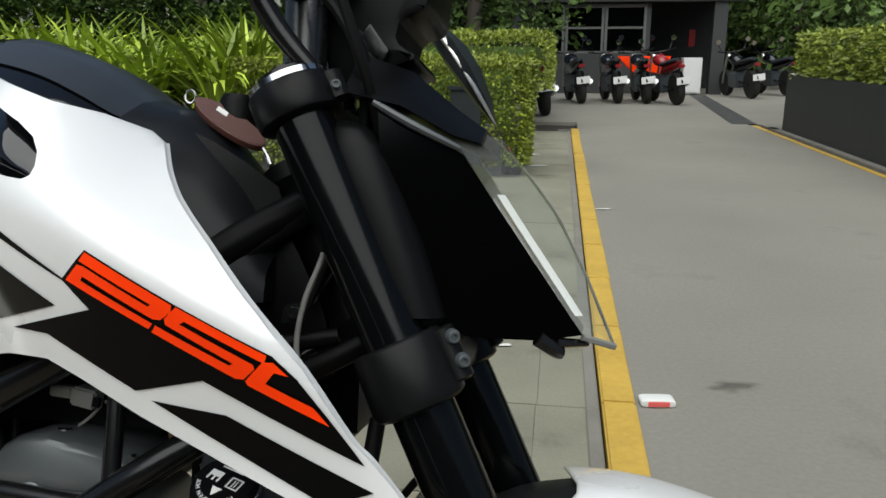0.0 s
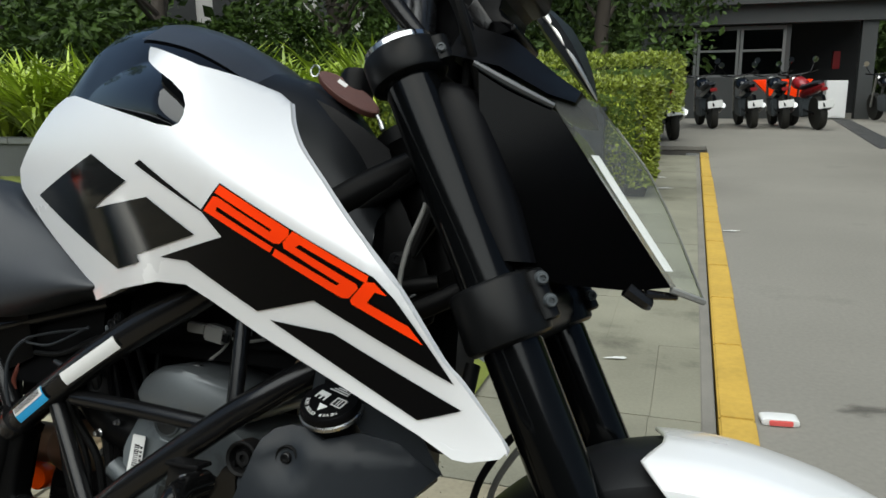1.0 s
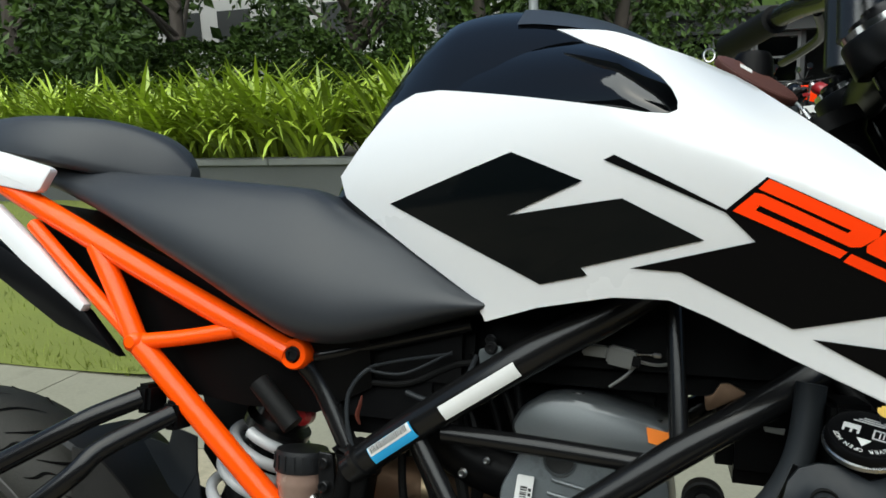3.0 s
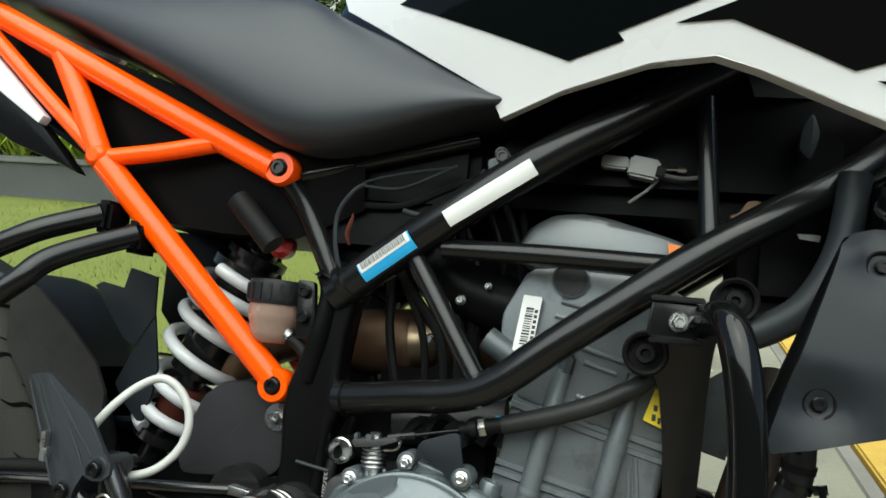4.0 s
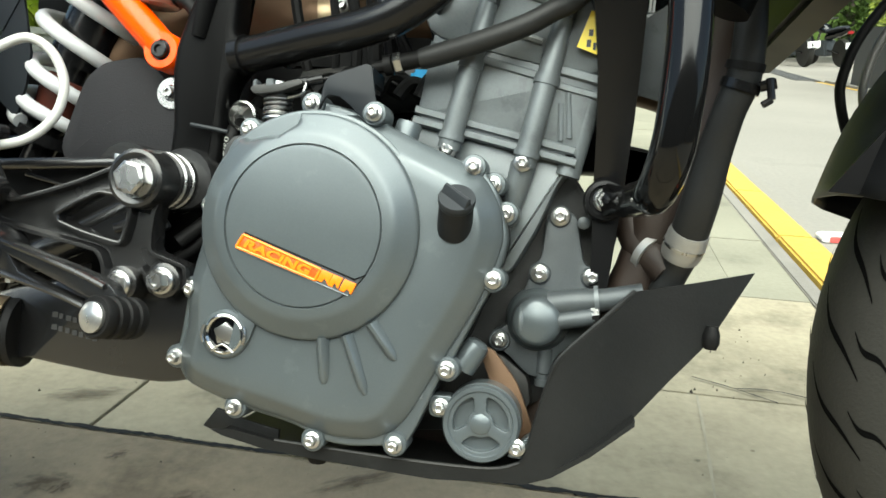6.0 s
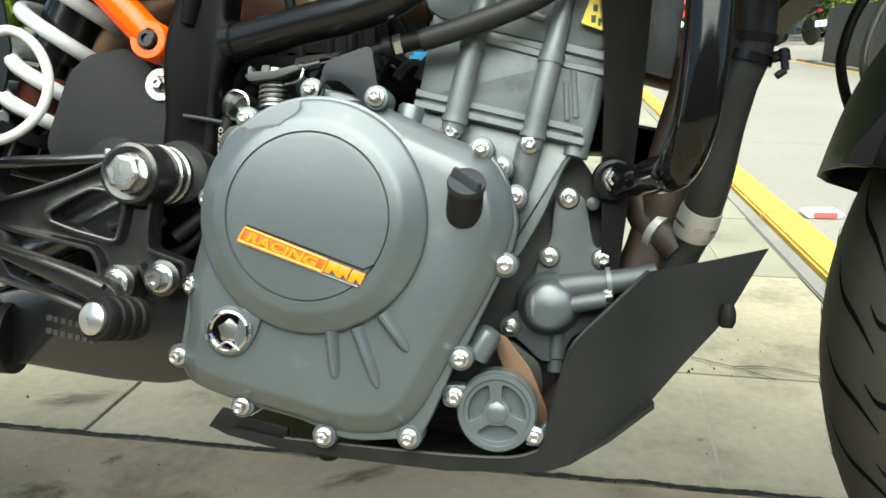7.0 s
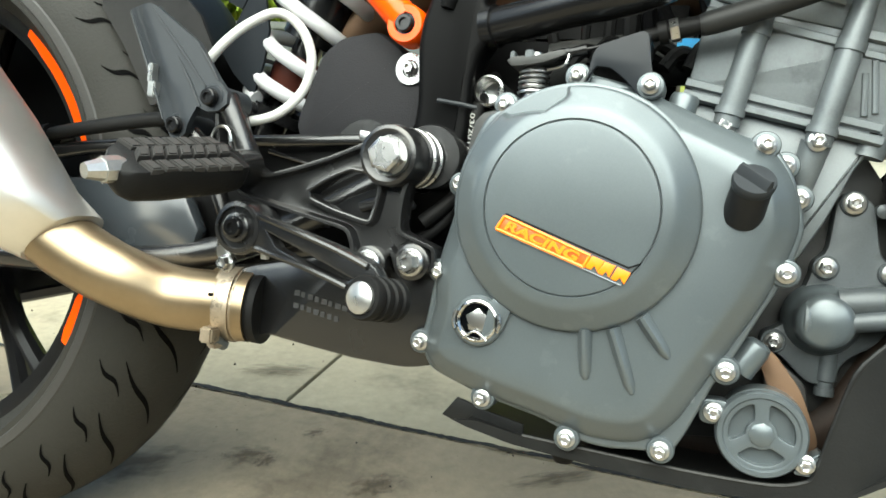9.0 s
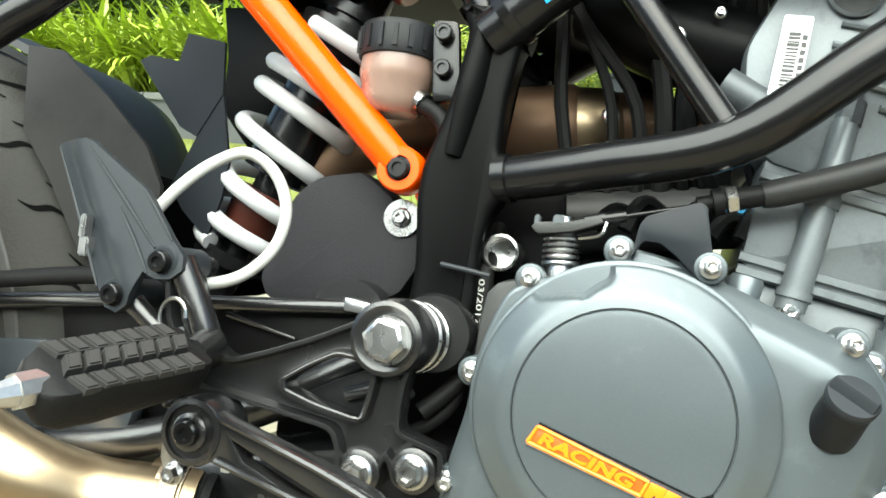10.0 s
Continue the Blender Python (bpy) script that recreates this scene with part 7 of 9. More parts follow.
part("guard_wing", draped([(0.983, 0.684), (0.997, 0.682), (1.050, 0.648), (1.068, 0.621), (1.030, 0.640), (1.000, 0.646), (0.990, 0.660)], lambda x, z: -0.142 + 0.10 * (x - 0.98), 0.003), "guard", guard)
part("side_tank", tube([(0.892, -0.150, 0.510), (0.918, -0.150, 0.578), (0.943, -0.145, 0.640)], 0.016, seg=12), "chassis", rad)
RC = Matrix.Translation((0.973, -0.150, 0.672)) @ pose(0, 0, 0, 32, 0, 0)
rc = part("radiator_cap", turned([(0.0235, -0.012), (0.0255, -0.010), (0.0258, -0.003), (0.0250, 0.0), (0.0238, 0.0015), (0.0225, 0.0012), (0.0, 0.0012)], RC.translation, "z", 40, RC.to_3x3()), "plastic", bike, "black radiator cap with white warning print")
turn = RC @ pose(0, 0, 0.0016, 0, 0, 160)
for k, ch in enumerate("NEVER OPEN HOT"):
    a = radians(62 - k * 9.5)
    if ch != " ":
        word(ch, 0.0046, turn @ pose(0.0172 * math.sin(-a), 0.0172 * math.cos(a), 0, 0, 0, math.degrees(a)), "label", rc, 0.0001)
for x0, x1, y0, y1 in ((-0.0150, -0.0138, -0.006, 0.004), (-0.0052, -0.0040, -0.006, 0.004), (-0.0150, -0.004, 0.003, 0.004), (-0.0150, -0.004, -0.006, -0.005), (-0.0112, -0.0104, -0.004, 0.002), (-0.0088, -0.008, -0.004, 0.002),
                       (0.004, 0.015, -0.006, -0.001), (0.004, 0.0056, -0.001, 0.003), (0.0085, 0.0101, -0.001, 0.003), (0.0134, 0.015, -0.001, 0.003)):
    part("pictogram", box(bmesh.new(), x0, x1, y0, y1, -0.0001, 0.0003, 0, turn), "label", rc, smooth=False)
bm = spin(bmesh.new(), [(0.0052, -0.0001), (0.0052, 0.0003), (0.0, 0.0003)], axis="z", seg=3)
bm.transform(turn @ pose(0, 0.0095, 0, 0, 0, 90))
part("pictogram", bm, "label", rc, smooth=False)
for k in range(3):
    part("bar_print", box(bmesh.new(), -0.010, 0.010 - k * 0.003, -0.0115 - k * 0.0022, -0.0105 - k * 0.0022, -0.0001, 0.0003, 0, turn), "label", rc, smooth=False)
part("cap_rim", turned([(0.0262, -0.0105), (0.0270, -0.0095), (0.0270, -0.0065), (0.0262, -0.0055)], RC.translation, "z", 40, RC.to_3x3()), "steel", rc)
part("cap_neck", turned([(0.020, -0.034), (0.020, -0.012), (0.0255, -0.011)], RC.translation, "z", 28, RC.to_3x3()), "plastic", rc)
# crash bar
crash = part("crash_bar", tube([(0.846, -0.132, 0.583), (0.8500, -0.158, 0.5850), (0.8545, -0.182, 0.5835), (0.8605, -0.1955, 0.568), (0.8665, -0.2000, 0.5339), (0.8695, -0.202, 0.4835), (0.8680, -0.200, 0.440), (0.8655, -0.194, 0.4175), (0.8625, -0.176, 0.4040), (0.8600, -0.150, 0.4020), (0.8570, -0.118, 0.4025)], 0.0112, seg=26), "bar", bike, "gloss black tubular crash bar")
part("bracket", slab_of(rounded([(0.812, 0.600), (0.846, 0.594), (0.842, 0.566), (0.808, 0.571)], 0.1, 2), -0.136, -0.130, 0.0015), "satin", crash)
part("bracket_flange", boxes((0.810, 0.846, -0.142, -0.120, 0.595, 0.599), (0.810, 0.846, -0.142, -0.120, 0.566, 0.570), bevel=0.001), "satin", crash)
shared("bolt", MID_BOLT, (0.8300, -0.136, 0.5815), crash, scale=0.85)
rows = []
for x, y, z, h, w in ((0.8410, -0.056, 0.4045, 0.0120, 0.004), (0.8470, -0.066, 0.4035, 0.0105, 0.005), (0.8530, -0.090, 0.4020, 0.0100, 0.007), (0.8575, -0.122, 0.4022, 0.0105, 0.009)):
    rows.append([(x + w * math.cos(k * 0.5236), y, z + h * math.sin(k * 0.5236)) for k in range(12)])
part("mount_lug", loft(rows), "bar", crash, "flattened gloss black end of the crash bar")
part("eye", turned([(0.0150, 0.014), (0.0150, -0.004), (0.0138, -0.006), (0.0110, -0.0062), (0.0105, -0.003), (0.0, -0.003)], (0.8400, -0.046, 0.4046), "y", 28), "satin", crash)
shared("bolt", MID_BOLT, (0.8403, -0.0490, 0.4048), crash, scale=1.0)

# wiring and small fittings under the seat
for pts, r in (([(0.560, -0.066, 0.680), (0.5687, -0.07, 0.6835), (0.6014, -0.07, 0.6917), (0.645, -0.066, 0.7000)], 0.0014), ([(0.562, -0.066, 0.680), (0.5694, -0.07, 0.678), (0.5931, -0.07, 0.6773), (0.6122, -0.07, 0.6835), (0.645, -0.066, 0.7015)], 0.0014),
               ([(0.570, -0.066, 0.684), (0.5562, -0.07, 0.6747), (0.5433, -0.07, 0.6542), (0.5433, -0.07, 0.6281), (0.549, -0.068, 0.605)], 0.0022), ([(0.60, -0.062, 0.66), (0.63, -0.066, 0.655), (0.655, -0.064, 0.672), (0.668, -0.06, 0.70)], 0.0026)):
    part("wire", tube(pts, r, seg=8), "greyplastic", bike)
part("red_lead", tubes(([(0.5565, -0.068, 0.6540), (0.5560, -0.070, 0.6460), (0.5535, -0.070, 0.6350), (0.5560, -0.068, 0.6260)], [0.0006, 0.0020, 0.0024, 0.0008]), seg=8, squash=0.5), "bumpstop", bike, "red wire end")
tab = part("mounting_tab", slab_of(rounded([(0.6719, 0.7064), (0.6934, 0.7115), (0.6965, 0.6970), (0.6752, 0.6893)], 0.2, 2), -0.074, -0.070, 0.0006), "engined", bike)
shared("bolt", SOCKET_BOLT, (0.6850, -0.074, 0.7085), tab)
part("plug_tail", tubes(([(0.806, -0.05, 0.7096), (0.822, -0.05, 0.7102), (0.833, -0.05, 0.7098)], 0.0012), ([(0.826, -0.05, 0.7100), (0.832, -0.05, 0.7099)], 0.0026), seg=8), "steel", bike)
part("head_bracket", slab_of(rounded([(0.8689, 0.6768), (0.876, 0.679), (0.882, 0.689), (0.8891, 0.6901), (0.9046, 0.682), (0.871, 0.6633)], 0.15, 2), -0.042, -0.036, 0.001), "header", bike, "rusty brown bracket")
part("side_lug", slab_of(rounded([(0.9241, 0.7581), (0.93, 0.7406), (0.9231, 0.7183), (0.9135, 0.7282), (0.9165, 0.749)], 0.25, 3), -0.062, -0.055, 0.002), "greyplastic", bike)
part("wiring_tag", slab_of([(0.9145, 0.6598), (0.931, 0.6595), (0.93, 0.6545), (0.916, 0.6560)], -0.071, -0.0695), "clearline", bike)

# --- rear shock ---
SA, SB = Vector((0.4163, 0.010, 0.5861)), Vector((0.3541, 0.010, 0.4400))
ax = (SB - SA).normalized()
shock = part("shock_absorber", tubes(([tuple(SA - ax * 0.030), tuple(SA + ax * 0.100)], 0.026), ([tuple(SA + ax * 0.09), tuple(SB + ax * 0.04)], 0.013), seg=24, smooth=False), "satin", bike, "black rear shock absorber with a white coil spring")
n1 = ax.orthogonal().normalized()
n2 = ax.cross(n1)
helix = []
for k in range(261):
    turns = k / 260 * 7.0
    along = float(np.interp(turns, (0, 1, 2, 3, 4, 5, 6, 7), (-0.06, 0.07, 0.17, 0.29, 0.49, 0.74, 0.92, 1.02)))
    wide = float(np.interp(along, (0.0, 0.5, 0.75, 1.0), (0.0405, 0.0400, 0.0335, 0.0300)))
    a = turns * 2 * math.pi + 0.6
    helix.append(tuple(SA + (SB - SA) * along + (n1 * math.cos(a) + n2 * -math.sin(a)) * wide))
part("spring", tube(helix, 0.0063, seg=12, smooth=False), "spring", shock, "white painted coil spring")
part("bump_stop", tubes(([tuple(SA + (SB - SA) * 0.72), tuple(SA + (SB - SA) * 0.82), tuple(SA + (SB - SA) * 0.98)], [0.019, 0.022, 0.018]), seg=20), "bumpstop", shock, "dark red rubber bump stop")
for t, r in ((-0.10, 0.038), (1.06, 0.030)):
    c = SA + (SB - SA) * t
    part("spring_seat", tube([tuple(c - ax * 0.005), tuple(c + ax * 0.005)], r, seg=32, smooth=False), "satin", shock)
part("adjuster_ring", tubes(([tuple(SA - ax * 0.036), tuple(SA - ax * 0.028)], 0.031), seg=24, smooth=False), "satin", shock)
part("shock_top", tubes(([tuple(SA - ax * 0.030), tuple(SA - ax * 0.075)], 0.018), seg=18, smooth=False), "satin", shock)
part("shock_canister", tube([(0.4475, -0.076, 0.6590), (0.4885, -0.076, 0.6195)], 0.0108, seg=18, smooth=False), "rubber", bike, "small black canister behind the subframe")
part("indicator_lens", turned([(0.012, 0.0), (0.012, -0.010), (0.007, -0.014)], (0.4765, -0.028, 0.6240), "y", 16), "red", bike)
boot = part("splash_guard", slab_of(rounded([(0.392, 0.420), (0.4104, 0.4771), (0.4275, 0.4921), (0.4597, 0.4982), (0.4815, 0.4844), (0.508, 0.4564), (0.5086, 0.4378), (0.4935, 0.412), (0.400, 0.402)], 0.25, 3), -0.030, 0.01, 0.008), "fabric", bike, "dark fabric splash guard by the pivot")
part("washer", turned([(0.0125, 0.0), (0.0125, -0.002), (0.005, -0.002)], (0.4925, -0.030, 0.4675), "y", 24), "steel", boot)
shared("bolt", MID_BOLT, (0.4925, -0.031, 0.4675), boot, scale=0.8)
part("tie_strap", tubes(([(0.532, -0.069, 0.4385), (0.548, -0.0705, 0.4365), (0.562, -0.069, 0.4345)], 0.0016), seg=8), "greyplastic", frm)
vent = part("vent_hose", tubes(([(0.552, 0.010, 0.475), (0.5530, -0.020, 0.452), (0.5556, -0.046, 0.4400), (0.5565, -0.052, 0.4267), (0.5572, -0.053, 0.404), (0.553, -0.060, 0.375), (0.53, -0.07, 0.35)], 0.0056), seg=12), "rubber", bike, "black vent hose with a printed date")
word("03/2017", 0.0050, Matrix(((0, 1, 0, 0.5540), (0, 0, -1, -0.0580), (-1.70, 0, 0, 0.4325), (0, 0, 0, 1))), "cablewhite", vent, 0.0002, "date_print")
# brake fluid reservoir
RX, RY = 0.4815, -0.040
res = part("fluid_reservoir", turned([(0.0150, 0.5340), (0.0195, 0.5375), (0.0222, 0.5440), (0.0232, 0.5520), (0.0245, 0.5545), (0.0252, 0.5600), (0.0250, 0.5710)], (RX, RY, 0), "z", 32), "fluid", bike, "milky brake fluid cup with a black ribbed cap")
cap = part("cap", turned([(0.0268, 0.5690), (0.0274, 0.5715), (0.0274, 0.5870), (0.0260, 0.5905), (0.0120, 0.5915)], (RX, RY, 0), "z", 32), "darkplastic", res)
for k in range(18):
    a = 2 * math.pi * k / 18
    part("grip_rib", box(bmesh.new(), -0.0012, 0.0012, -0.0014, 0.0014, 0.5720, 0.5865, 0, Matrix.Translation((RX + 0.0276 * math.cos(a), RY + 0.0276 * math.sin(a), 0)) @ Matrix.Rotation(a, 4, "Z")), "darkplastic", cap, smooth=False)
part("bracket", slab_of(rounded([(0.5060, 0.5930), (0.5230, 0.5920), (0.5290, 0.5420), (0.5110, 0.5400)], 0.12, 2), -0.056, -0.048, 0.0015), "satin", res)
for x, z in ((0.5154, 0.5830), (0.5169, 0.5603)):
    shared("bolt", SOCKET_BOLT, (x, -0.057, z), res, scale=1.0)
part("outlet_hose", tube([(0.494, -0.044, 0.546), (0.502, -0.048, 0.5400), (0.5143, -0.050, 0.5330), (0.5215, -0.050, 0.5204), (0.5235, -0.046, 0.49)], 0.0058, seg=12), "rubber", res)
part("hose_clip", tubes(([(0.4975, -0.0455, 0.5445), (0.5050, -0.049, 0.5390)], 0.0076), seg=14, smooth=False), "steel", res)

# --- exhaust ---
ex = part("exhaust_header", tube([(0.90, 0.02, 0.50), (0.80, 0.05, 0.53), (0.70, 0.045, 0.548), (0.62, 0.035, 0.552), (0.54, 0.032, 0.545), (0.46, 0.030, 0.538), (0.40, 0.03, 0.50)], 0.024, seg=20), "header", bike, "heat-browned exhaust header pipe")
part("collector", tubes(([(0.530, 0.034, 0.542), (0.542, 0.034, 0.5435), (0.592, 0.033, 0.5475), (0.597, 0.033, 0.548)], [0.026, 0.0315, 0.0325, 0.030]), seg=26, smooth=False), "header", ex)
part("collector_end", tubes(([(0.597, 0.033, 0.548), (0.618, 0.033, 0.550), (0.632, 0.034, 0.551)], [0.030, 0.028, 0.018]), seg=26, smooth=False), "brass", ex, "paler end of the exhaust collector")
shared("bolt", FLANGE_BOLT, (0.6190, 0.004, 0.5520), ex)
part("down_pipe", tube([(0.92, 0.0, 0.55), (0.905, -0.02, 0.50), (0.885, -0.03, 0.43), (0.865, -0.02, 0.34), (0.80, 0.0, 0.23), (0.66, 0.02, 0.215)], 0.019, seg=18), "rust", ex)
part("heat_shield", slab_of([(0.8570, 0.5400), (0.8850, 0.5600), (0.8850, 0.5300), (0.8790, 0.4805), (0.8556, 0.4863)], -0.020, -0.018, 0.0005), "engined", ex, "dull grey heat shield")
belly = part("belly_muffler", loft([[(x, y, z) for x, z in grown(rounded([(0.380, 0.300), (0.500, 0.330), (0.560, 0.330), (0.560, 0.252), (0.533, 0.245), (0.488, 0.2445), (0.448, 0.248), (0.417, 0.252), (0.383, 0.247)], 0.15, 2), g)] for g, y in ((-0.008, -0.084), (-0.003, -0.082), (0.0, -0.074), (0.0, 0.05), (-0.006, 0.058))]), "cast", bike, "black exhaust chamber under the engine")
rg = random.Random(15)
for row, z in enumerate((0.286, 0.2765)):
    for k in range(9 if row == 0 else 7):
        part("etched_mark", boxes((0.4395 + k * 0.0058, 0.4395 + k * 0.0058 + rg.uniform(0.003, 0.0046), -0.0845, -0.0842, z - k * 0.0009, z - k * 0.0009 + 0.0040)), "etch", belly, smooth=False)
pipe = part("link_pipe", tube([(0.405, -0.070, 0.272), (0.372, -0.080, 0.271), (0.331, -0.090, 0.2715), (0.2985, -0.113, 0.2845), (0.262, -0.122, 0.3005), (0.235, -0.130, 0.318)], [0.0245, 0.0245, 0.0248, 0.0250, 0.0260, 0.0255], seg=26), "brass", bike, "heat-tinted golden link pipe")
for x, r in ((0.397, 0.0275), (0.386, 0.0285), (0.3745, 0.0283), (0.3665, 0.0272)):
    part("pipe_ring", tubes(([(x - 0.004, -0.0775 + (0.386 - x) * 0.25, 0.271), (x + 0.004, -0.0755 + (0.386 - x) * 0.25, 0.271)], r), seg=26, smooth=False), "brass" if x > 0.39 or x < 0.37 else "wornclamp", pipe)
part("pipe_clamp", tubes(([(0.3775, -0.080, 0.271), (0.3785, -0.0798, 0.271), (0.3885, -0.0773, 0.271), (0.3895, -0.0771, 0.271)], [0.0284, 0.0293, 0.0293, 0.0284]), seg=32, smooth=False), "wornclamp", pipe, "worn discoloured clamp band")
part("clamp_lug", boxes((0.378, 0.389, -0.112, -0.100, 0.244, 0.256), (0.379, 0.388, -0.104, -0.094, 0.239, 0.247), bevel=0.0015), "wornclamp", pipe)
part("clamp_notch", boxes((0.3800, 0.3835, -0.1080, -0.1055, 0.279, 0.2815), (0.3835, 0.3870, -0.1075, -0.1050, 0.2745, 0.277), bevel=0.0004), "chassis", pipe)
for x in (0.394, 0.401, 0.408):
    part("sleeve_ring", tubes(([(x - 0.0026, -0.0745 + (0.400 - x) * 0.25, 0.271), (x + 0.0026, -0.0735 + (0.400 - x) * 0.25, 0.271)], 0.0275), seg=28, smooth=False), "rubber", pipe)
part("clamp_bolt", tubes(([(0.384, -0.102, 0.246), (0.384, -0.088, 0.240)], 0.0045), seg=10, smooth=False), "engine", pipe)
rear_can = []
for (ux, uz), (lx, lz), y, w in (((0.2720, 0.3240), (0.2350, 0.2905), -0.123, 0.025), ((0.2755, 0.3280), (0.2325, 0.2880), -0.124, 0.029), ((0.262, 0.349), (0.2185, 0.3015), -0.145, 0.038), ((0.220, 0.404), (0.165, 0.327), -0.155, 0.048), ((0.165, 0.462), (0.090, 0.375), -0.164, 0.054), ((0.02, 0.600), (-0.06, 0.510), -0.172, 0.056), ((-0.10, 0.700), (-0.18, 0.610), -0.172, 0.056)):
    ring = []
    for k in range(40):
        a = 2 * math.pi * k / 40
        cc, ss = math.cos(a), math.sin(a)
        v = 0.5 + 0.5 * math.copysign(abs(ss) ** 0.72, ss)
        ring.append((lx + (ux - lx) * v, y + math.copysign(abs(cc) ** 0.72, cc) * w, lz + (uz - lz) * v))
    rear_can.append(ring)
part("muffler", loft(rear_can), "muffler", bike, "brushed steel silencer with faceted cone")

# --- foot controls ---
def ribbed_casting(outline, y0, y1, lip, depth, shear, holes=()):
    """A cast plate with a raised rim: its outer face is sunk inside a lip, and its depth follows shear(x, z)."""
    bm = slab_of(outline, y0, y1, 0.0, holes=holes)
    front = [f for f in bm.faces if all(abs(v.co.y - y0) < 1e-6 for v in f.verts)]
    bmesh.ops.inset_region(bm, faces=front, thickness=lip, depth=0.0, use_even_offset=True, use_boundary=True)
    bmesh.ops.inset_region(bm, faces=front, thickness=0.0014, depth=-depth, use_even_offset=True, use_boundary=True)
    bm.normal_update()
    edges = [e for e in bm.edges if len(e.link_faces) == 2 and e.calc_face_angle(0) > 0.6]
    bmesh.ops.bevel(bm, geom=edges, offset=0.0010, segments=2, affect="EDGES", profile=0.6, clamp_overlap=True)
    for w in bm.verts:
        w.co.y += shear(w.co.x, w.co.z)
    return bm


def hang(x, z):
    return -0.100 - (0.537 - x) * 0.25


BRK = [(0.4013, 0.4211), (0.4070, 0.4122), (0.4109, 0.3983), (0.4170, 0.3816), (0.4307, 0.3720), (0.4527, 0.3800), (0.4761, 0.3899), (0.4994, 0.4021), (0.5030, 0.4088), (0.5135, 0.4138), (0.5276, 0.4116), (0.5340, 0.4013), (0.5343, 0.3871), (0.5299, 0.3772), (0.5277, 0.3691), (0.5266, 0.3564),
       (0.5270, 0.3430), (0.5400, 0.3385), (0.5514, 0.3343), (0.5527, 0.3220), (0.5465, 0.3145), (0.5278, 0.3124), (0.5215, 0.3290), (0.5170, 0.3150), (0.5060, 0.3090), (0.4960, 0.3140), (0.4945, 0.3300), (0.4900, 0.3400), (0.4645, 0.3452), (0.4400, 0.3505), (0.4281, 0.3530), (0.4156, 0.3563), (0.4068, 0.3647), (0.4018, 0.3799), (0.3957, 0.3918), (0.3929, 0.4137)]
BRK_GAP = [(0.4622, 0.3640), (0.4760, 0.3735), (0.4893, 0.3810), (0.5018, 0.3795), (0.5095, 0.3718), (0.5080, 0.3606), (0.5050, 0.3470), (0.4805, 0.3535), (0.4644, 0.3590)]
hanger = part("footpeg_hanger", ribbed_casting(rounded(BRK, 0.25, 2), 0.0, 0.018, 0.0026, 0.0075, hang, (rounded(BRK_GAP, 0.22, 2),)), "cast", bike, "black cast alloy footpeg hanger")
part("gap_lip", tube([(x, hang(x, z) + 0.0012, z) for x, z in rounded(grown(BRK_GAP, 0.0012), 0.2, 2)] + [(BRK_GAP[0][0], hang(*BRK_GAP[0]) + 0.0012, BRK_GAP[0][1])], 0.0016, seg=8, smooth=False), "cast", hanger)
part("pivot_boss", turned([(0.0225, 0.05), (0.0225, 0.008), (0.0215, 0.004), (0.0215, -0.008), (0.0205, -0.0105), (0.0180, -0.0115), (0.0150, -0.0105)], (0.5165, -0.101, 0.3935), "y", 36), "cast", hanger)
part("pivot_spacer", turned([(0.0195, 0.02), (0.0205, 0.018), (0.0205, 0.014), (0.0195, 0.012)], (0.520, -0.082, 0.3935), "y", 28), "chrome", hanger)
for y, r, m_ in ((-0.0880, 0.0215, "satin"), (-0.0850, 0.0213, "steel"), (-0.0825, 0.0216, "satin"), (-0.0790, 0.0210, "steel")):
    part("washer", turned([(r - 0.0005, 0.0), (r, -0.0006), (r, -0.0016), (r - 0.0008, -0.0022), (0.0, -0.0022)], (0.5195 + (y + 0.088) * 0.5, y, 0.3942), "y", 32), m_, hanger)
shared("bolt", BIG_BOLT, (0.5190, -0.1110, 0.3930), hanger, (0, 12, 0), 1.16)
part("pivot_tube", turned([(0.0240, 0.0), (0.0240, -0.030), (0.0225, -0.034), (0.0, -0.034)], (0.5330, -0.0430, 0.3970), "y", 32), "cast", bike)
for x, y, z in ((0.5372, -0.0990, 0.3230), (0.5075, -0.1040, 0.3185)):
    part("bolt_seat", turned([(0.0125, 0.02), (0.0125, -0.002), (0.0105, -0.003)], (x, y, z), "y", 24), "cast", hanger)
    shared("bolt", MID_BOLT, (x, y - 0.003, z), hanger, (0, 20, 0), 1.15)
part("inner_bracket", slab_of(rounded([(0.455, 0.350), (0.480, 0.364), (0.498, 0.372), (0.520, 0.372), (0.530, 0.360), (0.510, 0.352), (0.480, 0.340)], 0.2, 2), -0.084, -0.078, 0.002), "darkplastic", hanger, "dark inner bracket seen through the gap")
part("brake_hose", tube([(0.528, -0.058, 0.418), (0.5394, -0.060, 0.4032), (0.5500, -0.060, 0.3808), (0.5464, -0.060, 0.3563), (0.5300, -0.062, 0.3400), (0.5080, -0.062, 0.3310)], 0.0046, seg=10), "rubber", hanger)
part("spring_end", tubes(([(0.490, -0.088, 0.357), (0.506, -0.090, 0.363)], 0.0046), seg=10, smooth=False), "cast", hanger)


def heel_depth(x, z):
    return -0.134 + 0.17 * (z - 0.42)


